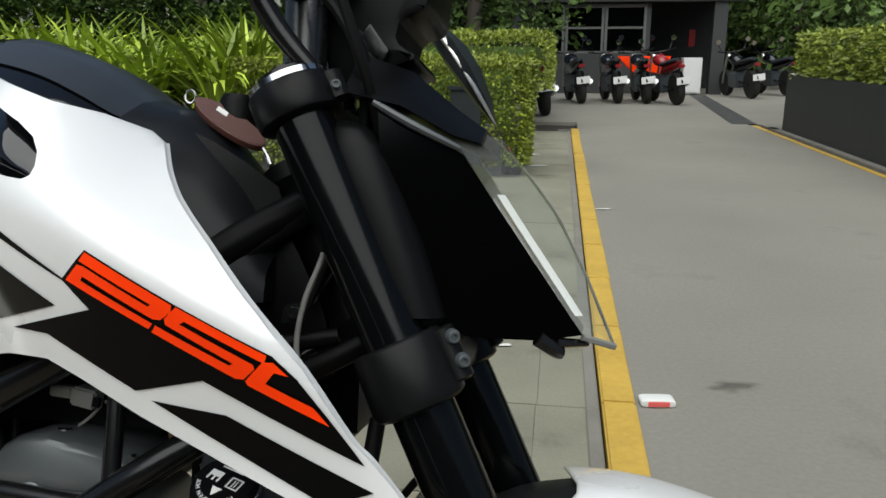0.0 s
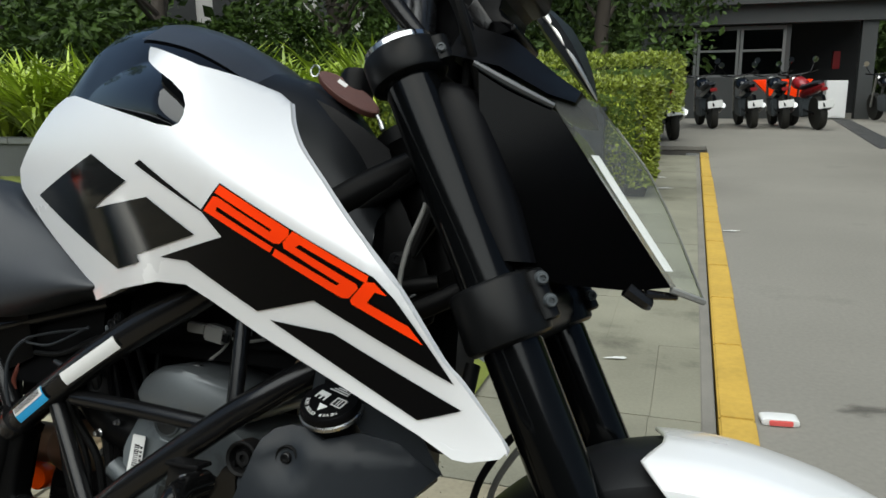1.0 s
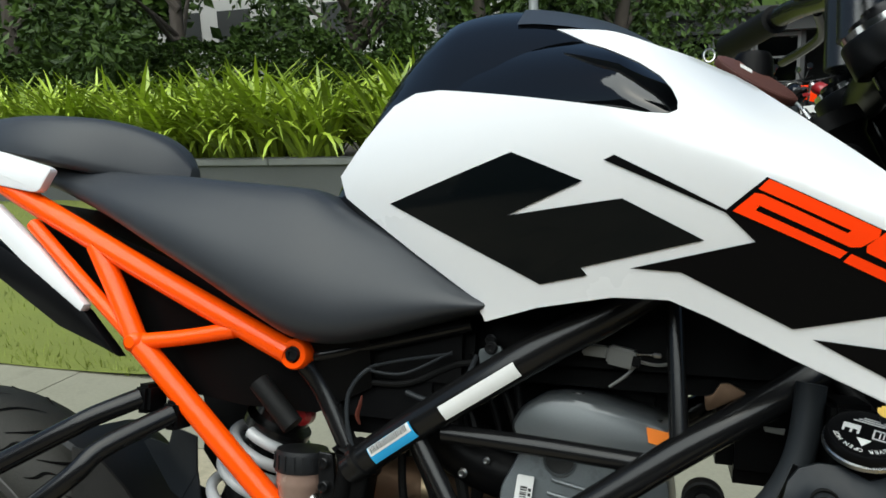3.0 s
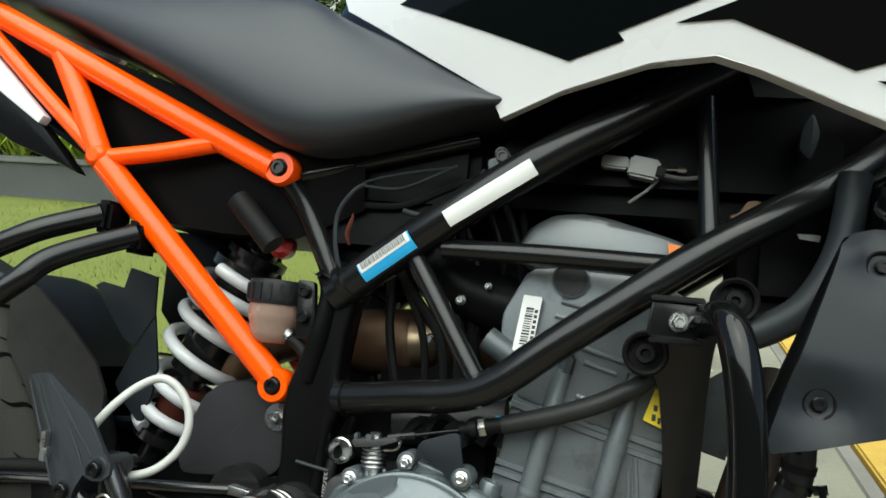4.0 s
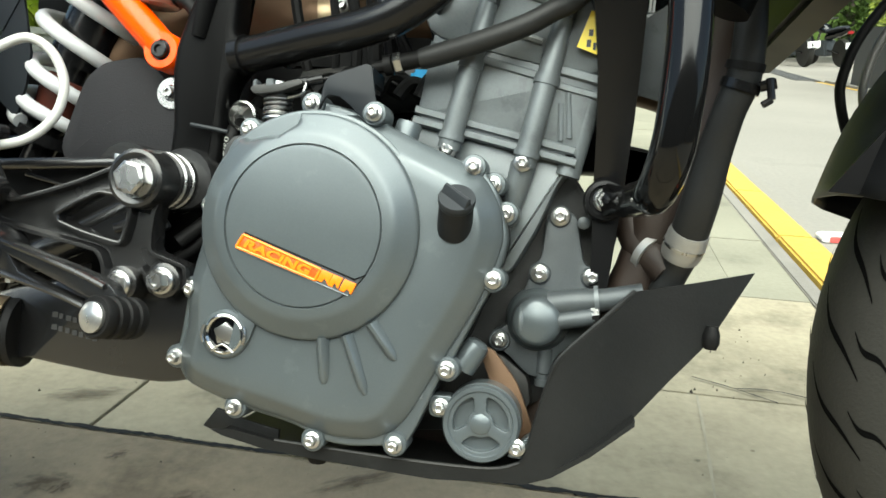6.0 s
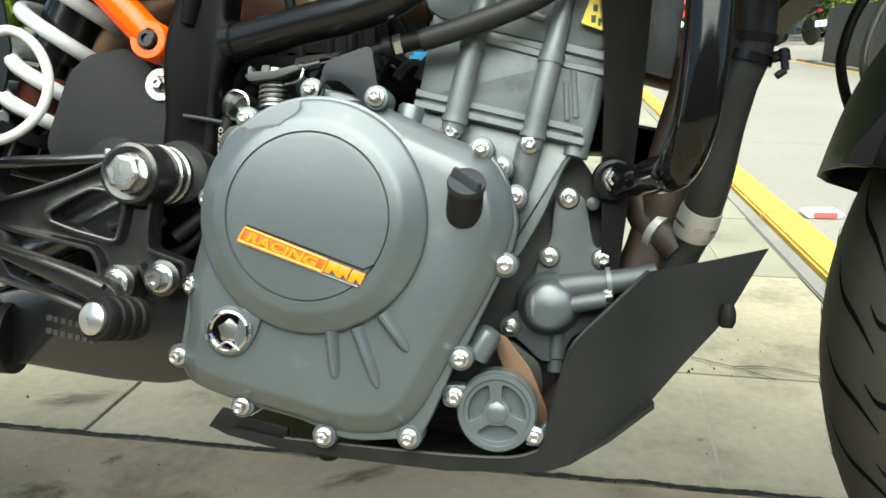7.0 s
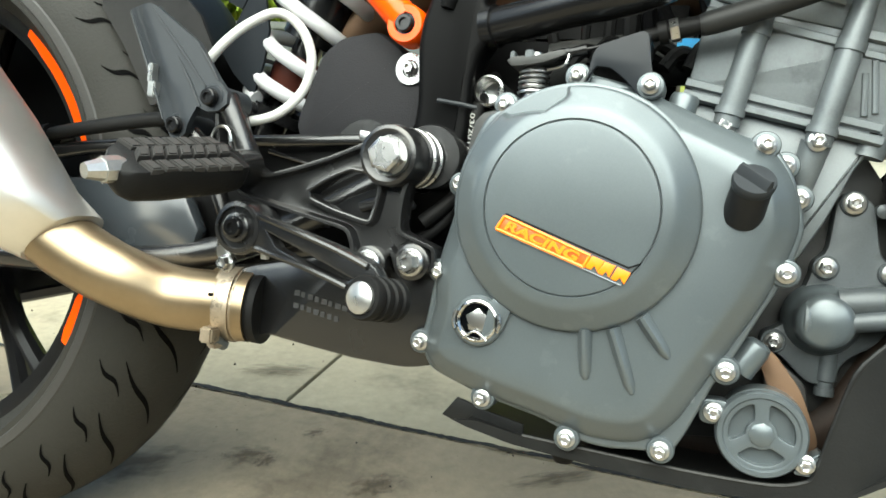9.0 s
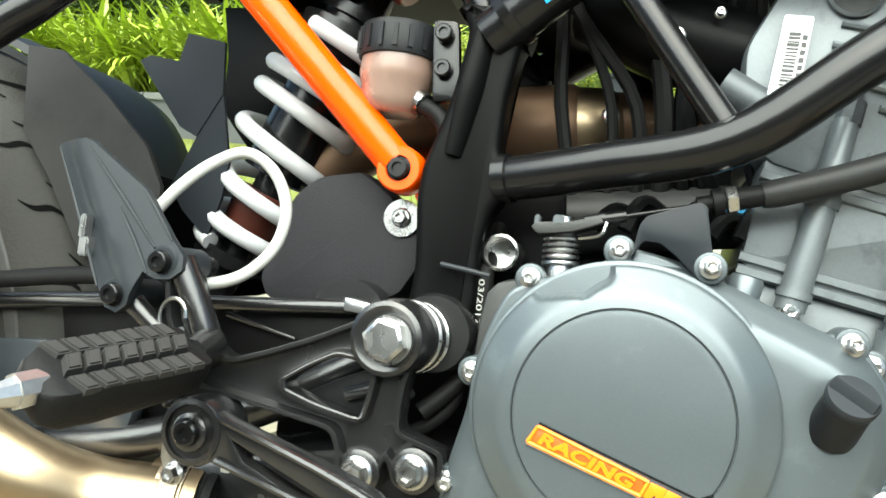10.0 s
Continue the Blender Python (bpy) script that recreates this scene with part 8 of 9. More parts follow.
HEEL = [(0.3001, 0.4850), (0.3022, 0.4868), (0.3203, 0.4902), (0.3265, 0.4882), (0.3706, 0.4614), (0.3796, 0.4508), (0.3930, 0.4357), (0.4032, 0.4257), (0.4043, 0.4180), (0.3980, 0.4126), (0.3891, 0.4117), (0.3801, 0.4150), (0.3768, 0.4070), (0.3733, 0.3956), (0.3665, 0.3906), (0.3587, 0.3930), (0.3516, 0.4029)]
heel = part("heel_guard", draped(HEEL, lambda x, z: heel_depth(x, z) - 0.004 * min(1.0, max(0.0, (x - 0.3090 - (0.4800 - z) * 0.70) / 0.010)), 0.005, 0.0055), "greyplastic", bike, "dark grey moulded heel guard with a sharp crease")
for a, b, w in (((0.3245, 0.4855), (0.3845, 0.4290), 0.0012), ((0.3715, 0.4595), (0.3940, 0.4340), 0.0011), ((0.3560, 0.4500), (0.3830, 0.4150), 0.0011), ((0.3050, 0.4830), (0.3540, 0.4040), 0.0013)):
    part("guard_ridge", tube([(a[0], heel_depth(*a) - 0.0042, a[1]), ((a[0] + b[0]) / 2 + 0.001, heel_depth((a[0] + b[0]) / 2, (a[1] + b[1]) / 2) - 0.0046, (a[1] + b[1]) / 2), (b[0], heel_depth(*b) - 0.0042, b[1])], [w * 0.5, w, w * 0.6], seg=8), "greyplastic", heel)
for x, z in ((0.3916, 0.4215), (0.3640, 0.4008)):
    part("bolt_seat", turned([(0.0096, 0.03), (0.0096, -0.003), (0.0084, -0.0045)], (x, -0.134, z), "y", 22), "greyplastic", heel)
    shared("bolt", SOCKET_BOLT, (x, -0.1385, z), heel, scale=1.05)
part("guard_stay", tubes(([(0.3960, -0.128, 0.4230), (0.412, -0.127, 0.395), (0.420, -0.124, 0.375)], [0.009, 0.008, 0.009]), ([(0.3916, -0.128, 0.4215), (0.3916, -0.09, 0.4215)], 0.006), ([(0.3640, -0.128, 0.4008), (0.384, -0.126, 0.385), (0.404, -0.124, 0.372)], [0.007, 0.006, 0.007]), seg=12), "cast", hanger)
part("silver_clip", boxes((0.3345, 0.3385, -0.139, -0.131, 0.4300, 0.4440), (0.3355, 0.3420, -0.139, -0.131, 0.4200, 0.4310), bevel=0.001), "boltsteel", heel, "bright steel clip")
PA, PB = Vector((0.4330, -0.160, 0.3770)), Vector((0.4080, -0.242, 0.3640))
pd = (PB - PA).normalized()
ps = pd.cross(Vector((0, 0, 1))).normalized()
pu = ps.cross(pd).normalized()
pegm = Matrix(((ps.x, pd.x, pu.x, PA.x), (ps.y, pd.y, pu.y, PA.y), (ps.z, pd.z, pu.z, PA.z), (0, 0, 0, 1))) @ Matrix.Rotation(radians(-34), 4, "Y")
PEG_L = (PB - PA).length
rows = []
for q, w, h in ((0.0, 0.012, 0.010), (0.06, 0.0155, 0.0125), (0.25, 0.0172, 0.0140), (0.70, 0.0180, 0.0148), (0.90, 0.0168, 0.0140), (0.97, 0.0135, 0.0115), (1.0, 0.0080, 0.0070)):
    ring = []
    for k in range(20):
        a = 2 * math.pi * k / 20
        c, s = math.cos(a), math.sin(a)
        up = math.copysign(abs(s) ** 0.6, s)
        ring.append(tuple(pegm @ Vector((math.copysign(abs(c) ** 0.6, c) * w, q * PEG_L, (min(up, 0.72) if up > 0 else up) * h - 0.002))))
    rows.append(ring)
# Body in blacker rubber than its blocks, painting the shade of the gaps
peg = part("footpeg", loft(rows), "rubber", bike, "rubber covered footpeg with a tread of slanted blocks")
for j in range(3):
    for i in range(7):
        y0 = 0.010 + i * 0.0092 + (0.0, 0.0035, 0.0012)[j]
        x0, x1 = -0.0160 + j * 0.0110, -0.0160 + j * 0.0110 + 0.0100
        skew = (0.0030, -0.0040, 0.0034)[j]
        if y0 + 0.009 > PEG_L * 0.93:
            continue
        bm = bmesh.new()
        lo = [bm.verts.new((x, y, 0.0070)) for x, y in ((x0, y0), (x1, y0 + skew), (x1, y0 + skew + 0.0082), (x0, y0 + 0.0082))]
        hi = [bm.verts.new((x, y, 0.0128 - 0.0018 * abs(j - 1))) for x, y in ((x0 + 0.0006, y0 + 0.0007), (x1 - 0.0006, y0 + skew + 0.0007), (x1 - 0.0006, y0 + skew + 0.0075), (x0 + 0.0006, y0 + 0.0073))]
        bm.faces.new(hi)
        for k in range(4):
            bm.faces.new((lo[k], lo[(k + 1) % 4], hi[(k + 1) % 4], hi[k]))
        bmesh.ops.bevel(bm, geom=[e for e in bm.edges if all(v in hi for v in e.verts)], offset=0.0008, segments=2, affect="EDGES")
        bmesh.ops.recalc_face_normals(bm, faces=bm.faces)
        bm.transform(pegm)
        part("tread_block", bm, "pegrubber", peg)
part("peg_end", tubes(([tuple(PB - pd * 0.006), tuple(PB + pd * 0.006)], 0.0078), ([tuple(PB + pd * 0.005), tuple(PB + pd * 0.016)], [0.0068, 0.0045]), seg=8, smooth=False), "boltsteel", peg)
part("peg_clevis", tubes(([(0.4210, -0.128, 0.3790), (0.4270, -0.146, 0.3780), (0.4330, -0.166, 0.3765)], [0.0095, 0.0095, 0.0085]), seg=14), "cast", peg)
part("clevis_boss", turned([(0.0100, 0.010), (0.0100, -0.004), (0.0088, -0.006), (0.0, -0.006)], (0.4170, -0.1330, 0.3740), "y", 24), "cast", hanger)
shared("bolt", SOCKET_BOLT, (0.4170, -0.1390, 0.3740), hanger, scale=1.2)
part("spring_clip", tube([(0.402 + 0.0080 * math.cos(k * 0.45), -0.138, 0.3925 + 0.0100 * math.sin(k * 0.45)) for k in range(13)], 0.0011, seg=6), "steel", hanger)
part("peg_pin", tubes(([(0.4080, -0.141, 0.3865), (0.4110, -0.141, 0.3800)], 0.0036), seg=8, smooth=False), "boltsteel", hanger)


def pedal_depth(x, z):
    return -0.144 - (x - 0.43) * 0.18


PED = [(0.4185, 0.3348), (0.4220, 0.3447), (0.4359, 0.3487), (0.4496, 0.3436), (0.5054, 0.3322), (0.5380, 0.3235), (0.5450, 0.3140), (0.5330, 0.3010), (0.5161, 0.3071), (0.4911, 0.3130), (0.4453, 0.3200), (0.4343, 0.3205), (0.4227, 0.3256)]
PED_SLOT = [(0.4524, 0.3340), (0.4901, 0.3225), (0.5229, 0.3125), (0.5165, 0.3092), (0.4903, 0.3157), (0.4606, 0.3250)]
bm = slab_of(rounded(PED, 0.25, 2), 0.0, 0.012, 0.0016, 2, holes=(PED_SLOT,))
for w in bm.verts:
    w.co.y += pedal_depth(w.co.x, w.co.z)
ped = part("brake_pedal", bm, "cast", bike, "black brake pedal with a ribbed tip")
for run in (((0.4440, 0.3440), (0.5054, 0.3300), (0.5340, 0.3215)), ((0.4440, 0.3225), (0.4911, 0.3140), (0.5200, 0.3070))):
    part("arm_edge", tube([(x, pedal_depth(x, z) - 0.0005, z) for x, z in run], 0.0022, seg=8), "cast", ped)
part("push_rod", tubes(([(0.3930, -0.123, 0.3560), (0.4005, -0.124, 0.3430)], 0.0062), ([(0.4005, -0.124, 0.3430), (0.4050, -0.125, 0.3350)], 0.0040), seg=10, smooth=False), "satin", ped, "black brake push rod")
part("rod_fork", slab_of(rounded([(0.4020, 0.3350), (0.4085, 0.3345), (0.4110, 0.3190), (0.4190, 0.3110), (0.4160, 0.3040), (0.4090, 0.3040), (0.4030, 0.3150), (0.4030, 0.3260)], 0.2, 2), -0.134, -0.130, 0.0006), "steel", ped)
shared("bolt", MID_BOLT, (0.4130, -0.134, 0.3085), ped, scale=0.75)
part("pedal_pivot", turned([(0.0185, 0.022), (0.0185, -0.004), (0.0172, -0.006), (0.0145, -0.0065), (0.0140, -0.0045), (0.0, -0.0045)], (0.4271, -0.141, 0.3347), "y", 36), "cast", ped)
part("pivot_cup", turned([(0.0095, 0.002), (0.0100, -0.0035), (0.0085, -0.0045), (0.0070, -0.0045), (0.0064, 0.0)], (0.4271, -0.145, 0.3347), "y", 24), "cast", ped)
shared("bolt", SOCKET_BOLT, (0.4271, -0.1465, 0.3347), ped, scale=1.2)
knob = part("pedal_tip", turned([(0.0128, 0.030), (0.0135, 0.028), (0.0135, 0.024), (0.0120, 0.023), (0.0120, 0.0205), (0.0135, 0.0195), (0.0135, 0.016), (0.0120, 0.015), (0.0120, 0.0125), (0.0135, 0.0115), (0.0135, 0.008), (0.0120, 0.007), (0.0120, 0.0045), (0.0135, 0.0035), (0.0135, -0.0005), (0.0125, -0.002)], (0.5417, -0.181, 0.3050), "y", 28, pose(0, 0, 0, -6, 0, -14).to_3x3()), "rubber", ped)
part("tip_cap", turned([(0.0095, 0.0), (0.0095, -0.0028), (0.0080, -0.0038), (0.0, -0.0040)], (0.5413, -0.1825, 0.3048), "y", 28, pose(0, 0, 0, -6, 0, -14).to_3x3()), "boltsteel", knob)
part("retainer", boxes((0.4430, 0.4480, -0.140, -0.136, 0.3150, 0.3200), bevel=0.0006), "cablewhite", ped)
part("brake_switch", tube([(0.392, -0.11, 0.385), (0.398, -0.112, 0.362)], 0.011, seg=12, smooth=False), "rubber", hanger)
# cables
part("pale_cable", tube([(0.345, -0.112, 0.432), (0.360, -0.110, 0.448), (0.374, -0.105, 0.468), (0.388, -0.095, 0.485), (0.406, -0.088, 0.494), (0.424, -0.084, 0.484), (0.4345, -0.083, 0.462), (0.431, -0.085, 0.438), (0.416, -0.092, 0.419), (0.396, -0.10, 0.411), (0.380, -0.104, 0.412)], 0.0037, seg=12), "cablewhite", bike, "pale sleeved brake light cable looped by the peg hanger")
part("cable_plate", slab_of(rounded([(0.370, 0.400), (0.392, 0.400), (0.390, 0.428), (0.372, 0.430)], 0.2, 2), -0.100, -0.097, 0.0006), "darkplastic", bike)
part("brake_line", tube([(0.05, -0.060, 0.375), (0.10, -0.070, 0.380), (0.166, -0.080, 0.387), (0.24, -0.093, 0.398), (0.330, -0.100, 0.409), (0.39, -0.10, 0.40)], 0.0058, seg=12), "rubber", bike)
part("line_clip", tubes(([(0.185, -0.084, 0.3895), (0.192, -0.085, 0.3905)], 0.0095), ([(0.188, -0.086, 0.388), (0.190, -0.084, 0.372)], 0.004), seg=12, smooth=False), "plastic", bike)

# --- swingarm and rear wheel ---
swing = tube_set("swingarm", "black cast alloy swingarm", "cast", (
    ("top_rail", [(-0.02, -0.100, 0.316), (0.08, -0.092, 0.346), (0.17, -0.084, 0.370), (0.2254, -0.078, 0.3825), (0.3057, -0.075, 0.3922), (0.3686, -0.073, 0.3975), (0.4278, -0.071, 0.4022), (0.487, -0.069, 0.4070)], [0.011, 0.010, 0.008, 0.006, 0.0055, 0.005, 0.0048, 0.0045]),
    ("rib", [(0.3944, -0.066, 0.3925), (0.4429, -0.066, 0.3827)], [0.0020, 0.0012]),
    ("bottom_rail", [(-0.02, -0.100, 0.296), (0.10, -0.094, 0.285), (0.24, -0.082, 0.289), (0.34, -0.072, 0.305), (0.42, -0.066, 0.335), (0.50, -0.060, 0.380)], 0.0120),
    ))
# Web in blue-grey, painting the sky's sheen on the black swingarm
sides("arm_web", slab_of([(0.05, 0.335), (0.16, 0.352), (0.27, 0.362), (0.33, 0.350), (0.345, 0.325), (0.34, 0.308), (0.24, 0.292), (0.10, 0.290)], -0.080, -0.066, 0.004), "swing", swing)
sides("arm_web", slab_of([(0.05, 0.335), (0.17, 0.376), (0.32, 0.396), (0.48, 0.404), (0.49, 0.380), (0.42, 0.337), (0.34, 0.308), (0.24, 0.292), (0.10, 0.290)], -0.062, -0.056, 0.002), "chassis", swing)
part("pivot_wedge", slab_of([(0.478, 0.4045), (0.478, 0.4125), (0.499, 0.4100), (0.501, 0.4030)], -0.080, -0.070, 0.001), "steel", swing, "bare metal edge by the swingarm pivot")
part("cross_tube", tube([(0.47, -0.052, 0.398), (0.47, 0.052, 0.398)], 0.026, seg=18, smooth=False), "cast", swing)
AX = Vector((0.0, 0.0, 0.3055))


def wheel(axle, r, half, rim_r, spokes, name, stripes, label):
    prof = []
    for k in range(-14, 15):
        a = k / 14
        y = half * math.sin(a * 1.5708)
        rr = r - (r - rim_r - 0.012) * (1 - math.cos(a * 1.5708)) ** 1.15
        prof.append((rr, y))
    prof = [(rim_r - 0.004, -half * 0.74)] + prof + [(rim_r - 0.004, half * 0.74)]
    w = part(name, spin(bmesh.new(), prof, axle, "y", 160, caps=False), "tyre", bike, label)
    rq = half * 0.75
    rim = part("rim", spin(bmesh.new(), [(rim_r - 0.010, -rq * 0.7), (rim_r - 0.016, -rq * 0.62), (rim_r - 0.018, -rq * 0.96), (rim_r - 0.010, -rq), (rim_r + 0.006, -rq * 1.02), (rim_r + 0.007, -rq * 0.95), (rim_r - 0.010, -rq * 0.7),
                                         (rim_r - 0.010, rq * 0.7), (rim_r + 0.007, rq * 0.95), (rim_r + 0.006, rq * 1.02), (rim_r - 0.010, rq), (rim_r - 0.018, rq * 0.96), (rim_r - 0.032, rq * 0.1), (rim_r - 0.018, -rq * 0.96)], axle, "y", 96, caps=False), "satin", w)
    bm = bmesh.new()
    for k in range(spokes):
        a = 2 * math.pi * k / spokes + 0.26
        d, t = Vector((math.cos(a), 0, math.sin(a))), Vector((-math.sin(a), 0, math.cos(a)))
        for s in (-1, 1):
            sweep(bm, [tuple(axle + d * 0.035 + t * s * 0.012), tuple(axle + d * rim_r * 0.55 + t * s * 0.006), tuple(axle + d * (rim_r - 0.020) + t * s * 0.020)], [0.013, 0.009, 0.011], seg=8)
    part("spokes", bm, "satin", w)
    part("hub", turned([(0.045, -half * 0.6), (0.05, 0.0), (0.045, half * 0.6)], axle, "y", 28), "satin", w)
    part("axle", turned([(0.016, -half * 1.5), (0.018, 0.0), (0.016, half * 1.5)], axle, "y", 16), "steel", w)
    for a0, a1 in stripes:
        bm = bmesh.new()
        ring = []
        for k in range(25):
            a = radians(a0 + (a1 - a0) * k / 24)
            slim = 0.55 + 0.45 * min(1, k / 5, (24 - k) / 5)
            ring.append([bm.verts.new(Vector(axle) + Vector((math.cos(a) * q, y, math.sin(a) * q))) for q, y in ((rim_r - 0.005 - 0.0070 * slim, -rq * 1.012), (rim_r - 0.005, -rq * 1.025), (rim_r + 0.0030, -rq * 1.038))])
        for p, q in zip(ring, ring[1:]):
            for j in range(2):
                bm.faces.new((p[j], p[j + 1], q[j + 1], q[j]))
        part("rim_stripe", bm, "orange", w, "orange reflective rim stripe")
    # tread grooves: near-black slanting strips laid on top, painting the shade of slits
    for s in (-1, 1):
        band = []
        for f in (0.875, 0.89, 0.92, 0.95, 0.965):
            lift = 0.0010 if 0.88 < f < 0.96 else -0.0006
            band.append((r - (r - rim_r - 0.012) * (1 - math.cos(f * 1.5708)) ** 1.15, s * (half * math.sin(f * 1.5708) + lift)))
        part("sidewall_band", spin(bmesh.new(), band if s < 0 else band[::-1], axle, "y", 96, caps=False), "sidewall", w)
    for k in range(64):
        for s in (-1, 1):
            a0 = 2 * math.pi * (k + (0.5 if s > 0 else 0)) / 64
            long_one = k % 2 == 0
            bm = bmesh.new()
            row = []
            n = 12
            for i in range(n + 1):
                t = i / n
                f = (0.10 + 0.46 * t if long_one else 0.50 + 0.24 * t) * s
                y = half * math.sin(f * 1.5708)
                rr = r - (r - rim_r - 0.012) * (1 - math.cos(f * 1.5708)) ** 1.15 + 0.0011
                a = a0 + (0.22 if long_one else 0.10) * t + 0.014 * math.sin(t * 6.0)
                wid = (0.0031 if long_one else 0.0027) * math.sin(math.pi * min(max(t, 0.04), 0.96)) ** 0.5
                da = wid / r
                row.append([bm.verts.new(Vector(axle) + Vector((math.cos(a + q) * rr, y, math.sin(a + q) * rr))) for q in (-da, da)])
            for p, q in zip(row, row[1:]):
                bm.faces.new((p[0], p[1], q[1], q[0]))
            bmesh.ops.recalc_face_normals(bm, faces=bm.faces)
            part("tread_groove", bm, "groove", w)
    return w


rear = wheel(AX, 0.306, 0.074, 0.222, 5, "rear_wheel", ((21, 55), (-27, -13), (93, 127), (165, 199), (237, 271)), "black tyre with slanted grooves on a black rim with orange stripes")
part("brake_disc", turned([(0.115, -0.062), (0.115, -0.058)], AX, "y", 48), "steel", rear)
# Outline enlarged to fit the camera's view: hides the lawn behind the wheel
part("chain_guard", slab_of(rounded([(-0.09, 0.39), (0.02, 0.37), (0.14, 0.38), (0.34, 0.40), (0.42, 0.44), (0.34, 0.48), (0.16, 0.53), (-0.08, 0.54)], 0.2, 2), 0.082, 0.088, 0.001), "chassis", bike, "black chain guard enlarged to fill the far side of the wheel")
part("sprocket", turned([(0.09, 0.062), (0.09, 0.067)], AX, "y", 42), "satin", rear)
part("chain", tubes(([(0.0, 0.066, 0.395), (0.30, 0.066, 0.43), (0.53, 0.066, 0.44)], 0.008), ([(0.0, 0.066, 0.215), (0.30, 0.066, 0.30), (0.53, 0.066, 0.36)], 0.008), seg=6, smooth=False), "satin", bike)
# rear hugger and inner flaps
hug = []
for k in range(15):
    a = radians(34 + 22 * k / 14)
    R = 0.334 + 0.012 * math.sin(k / 14 * 3.1)
    hug.append([tuple(AX + Vector((math.cos(a) * q, y, math.sin(a) * q))) for y, q in ((-0.057, R - 0.016), (-0.054, R - 0.010), (-0.040, R - 0.006), (0.050, R - 0.006), (0.076, R - 0.010), (0.084, R - 0.018))])
part("rear_hugger", loft(hug, closed=False), "darkplastic", bike, "black plastic rear hugger over the tyre")
part("mud_flap", draped([(0.2660, 0.5713), (0.2747, 0.5755), (0.3026, 0.5712), (0.3076, 0.5920), (0.3411, 0.5850), (0.3447, 0.5464), (0.3260, 0.5148), (0.3108, 0.5215)], lambda x, z: -0.020 - 0.10 * (x - 0.30), 0.003), "guard", bike, "dark plastic flap behind the shock")
part("mud_flap", draped([(0.3447, 0.5464), (0.3565, 0.4970), (0.3540, 0.4715), (0.3458, 0.4410), (0.3220, 0.4600), (0.3084, 0.4770), (0.3260, 0.5148)], lambda x, z: -0.022 - 0.10 * (x - 0.33), 0.003), "guard", bike, "dark plastic flap beside the shock spring")
part("hugger_wing", draped([(0.2070, 0.5660), (0.2370, 0.5630), (0.2770, 0.5330), (0.3150, 0.4985), (0.3300, 0.4720), (0.3300, 0.4380), (0.2720, 0.4230), (0.2380, 0.4740), (0.2125, 0.5040)], lambda x, z: -0.062, 0.004, 0.010), "wing", bike, "dark plastic side wing of the rear hugger")
part("inner_flap", slab_of([(0.2899, 0.6400), (0.4300, 0.6400), (0.4390, 0.5772), (0.3763, 0.5750), (0.3454, 0.5608), (0.3355, 0.5125), (0.3000, 0.5520), (0.2987, 0.5991)], 0.050, 0.056, 0.001), "chassis", bike)
bars = part("side_guard", tubes(([(0.05, -0.17, 0.50), (0.16, -0.15, 0.545), (0.256, -0.128, 0.598), (0.283, -0.115, 0.615), (0.318, -0.088, 0.634)], 0.0105), ([(0.07, -0.19, 0.42), (0.20, -0.17, 0.49), (0.285, -0.148, 0.558), (0.308, -0.128, 0.588), (0.350, -0.078, 0.619)], 0.0105), seg=16), "satin", bike, "black tubular side guard rails")
part("guard_clamp", boxes((0.312, 0.330, -0.094, -0.06, 0.618, 0.648), (0.340, 0.358, -0.085, -0.05, 0.602, 0.632), bevel=0.004), "plastic", bars)
# wiring and hoses behind the frame
wires = random.Random(21)
for k in range(9):
    x = 0.575 + k * 0.017
    part("wire", tube([(x - 0.02, -0.01 + wires.uniform(-0.03, 0.02), 0.70), (x + wires.uniform(-0.02, 0.02), -0.03, 0.62), (x + wires.uniform(-0.015, 0.03), -0.025, 0.55), (x + 0.03, -0.01, 0.47)], wires.choice((0.0035, 0.0045, 0.006)), seg=8), wires.choice(("rubber", "plastic")), bike)
part("throttle_body", tube([(0.70, -0.02, 0.585), (0.655, -0.015, 0.60), (0.61, 0.0, 0.63)], [0.026, 0.03, 0.034], seg=20), "plastic", bike)
part("air_box", boxes((0.50, 0.64, -0.045, 0.075, 0.61, 0.71), bevel=0.02), "plastic", bike)
part("battery_cover", boxes((0.52, 0.66, -0.05, 0.05, 0.66, 0.735), bevel=0.01), "chassis", bike)
part("loom", tube([(0.51, -0.045, 0.668), (0.56, -0.05, 0.665), (0.60, -0.05, 0.668), (0.65, -0.05, 0.69), (0.70, -0.05, 0.69)], 0.0035, seg=8), "rubber", bike)
con = part("connector", box(bmesh.new(), -0.012, 0.012, -0.008, 0.008, -0.0085, 0.0085, 0.002, Matrix.Translation((0.7990, -0.058, 0.7075)) @ Matrix.Rotation(radians(10), 4, "Y")), "clearline", bike, "grey wiring connector")
part("plug", box(bmesh.new(), -0.012, 0.010, -0.006, 0.006, -0.0052, 0.0052, 0.0015, Matrix.Translation((0.7770, -0.058, 0.7115)) @ Matrix.Rotation(radians(4), 4, "Y")), "clearline", con)
part("latch", box(bmesh.new(), -0.004, 0.004, -0.010, -0.006, -0.0045, 0.0045, 0.001, Matrix.Translation((0.8120, -0.056, 0.7045)) @ Matrix.Rotation(radians(10), 4, "Y")), "plastic", con)
part("lead", tubes(([(0.8150, -0.056, 0.7040), (0.830, -0.055, 0.702), (0.850, -0.050, 0.706)], 0.0016), ([(0.8110, -0.056, 0.7000), (0.802, -0.055, 0.690), (0.789, -0.054, 0.680)], 0.0014), seg=6), "clearline", con)
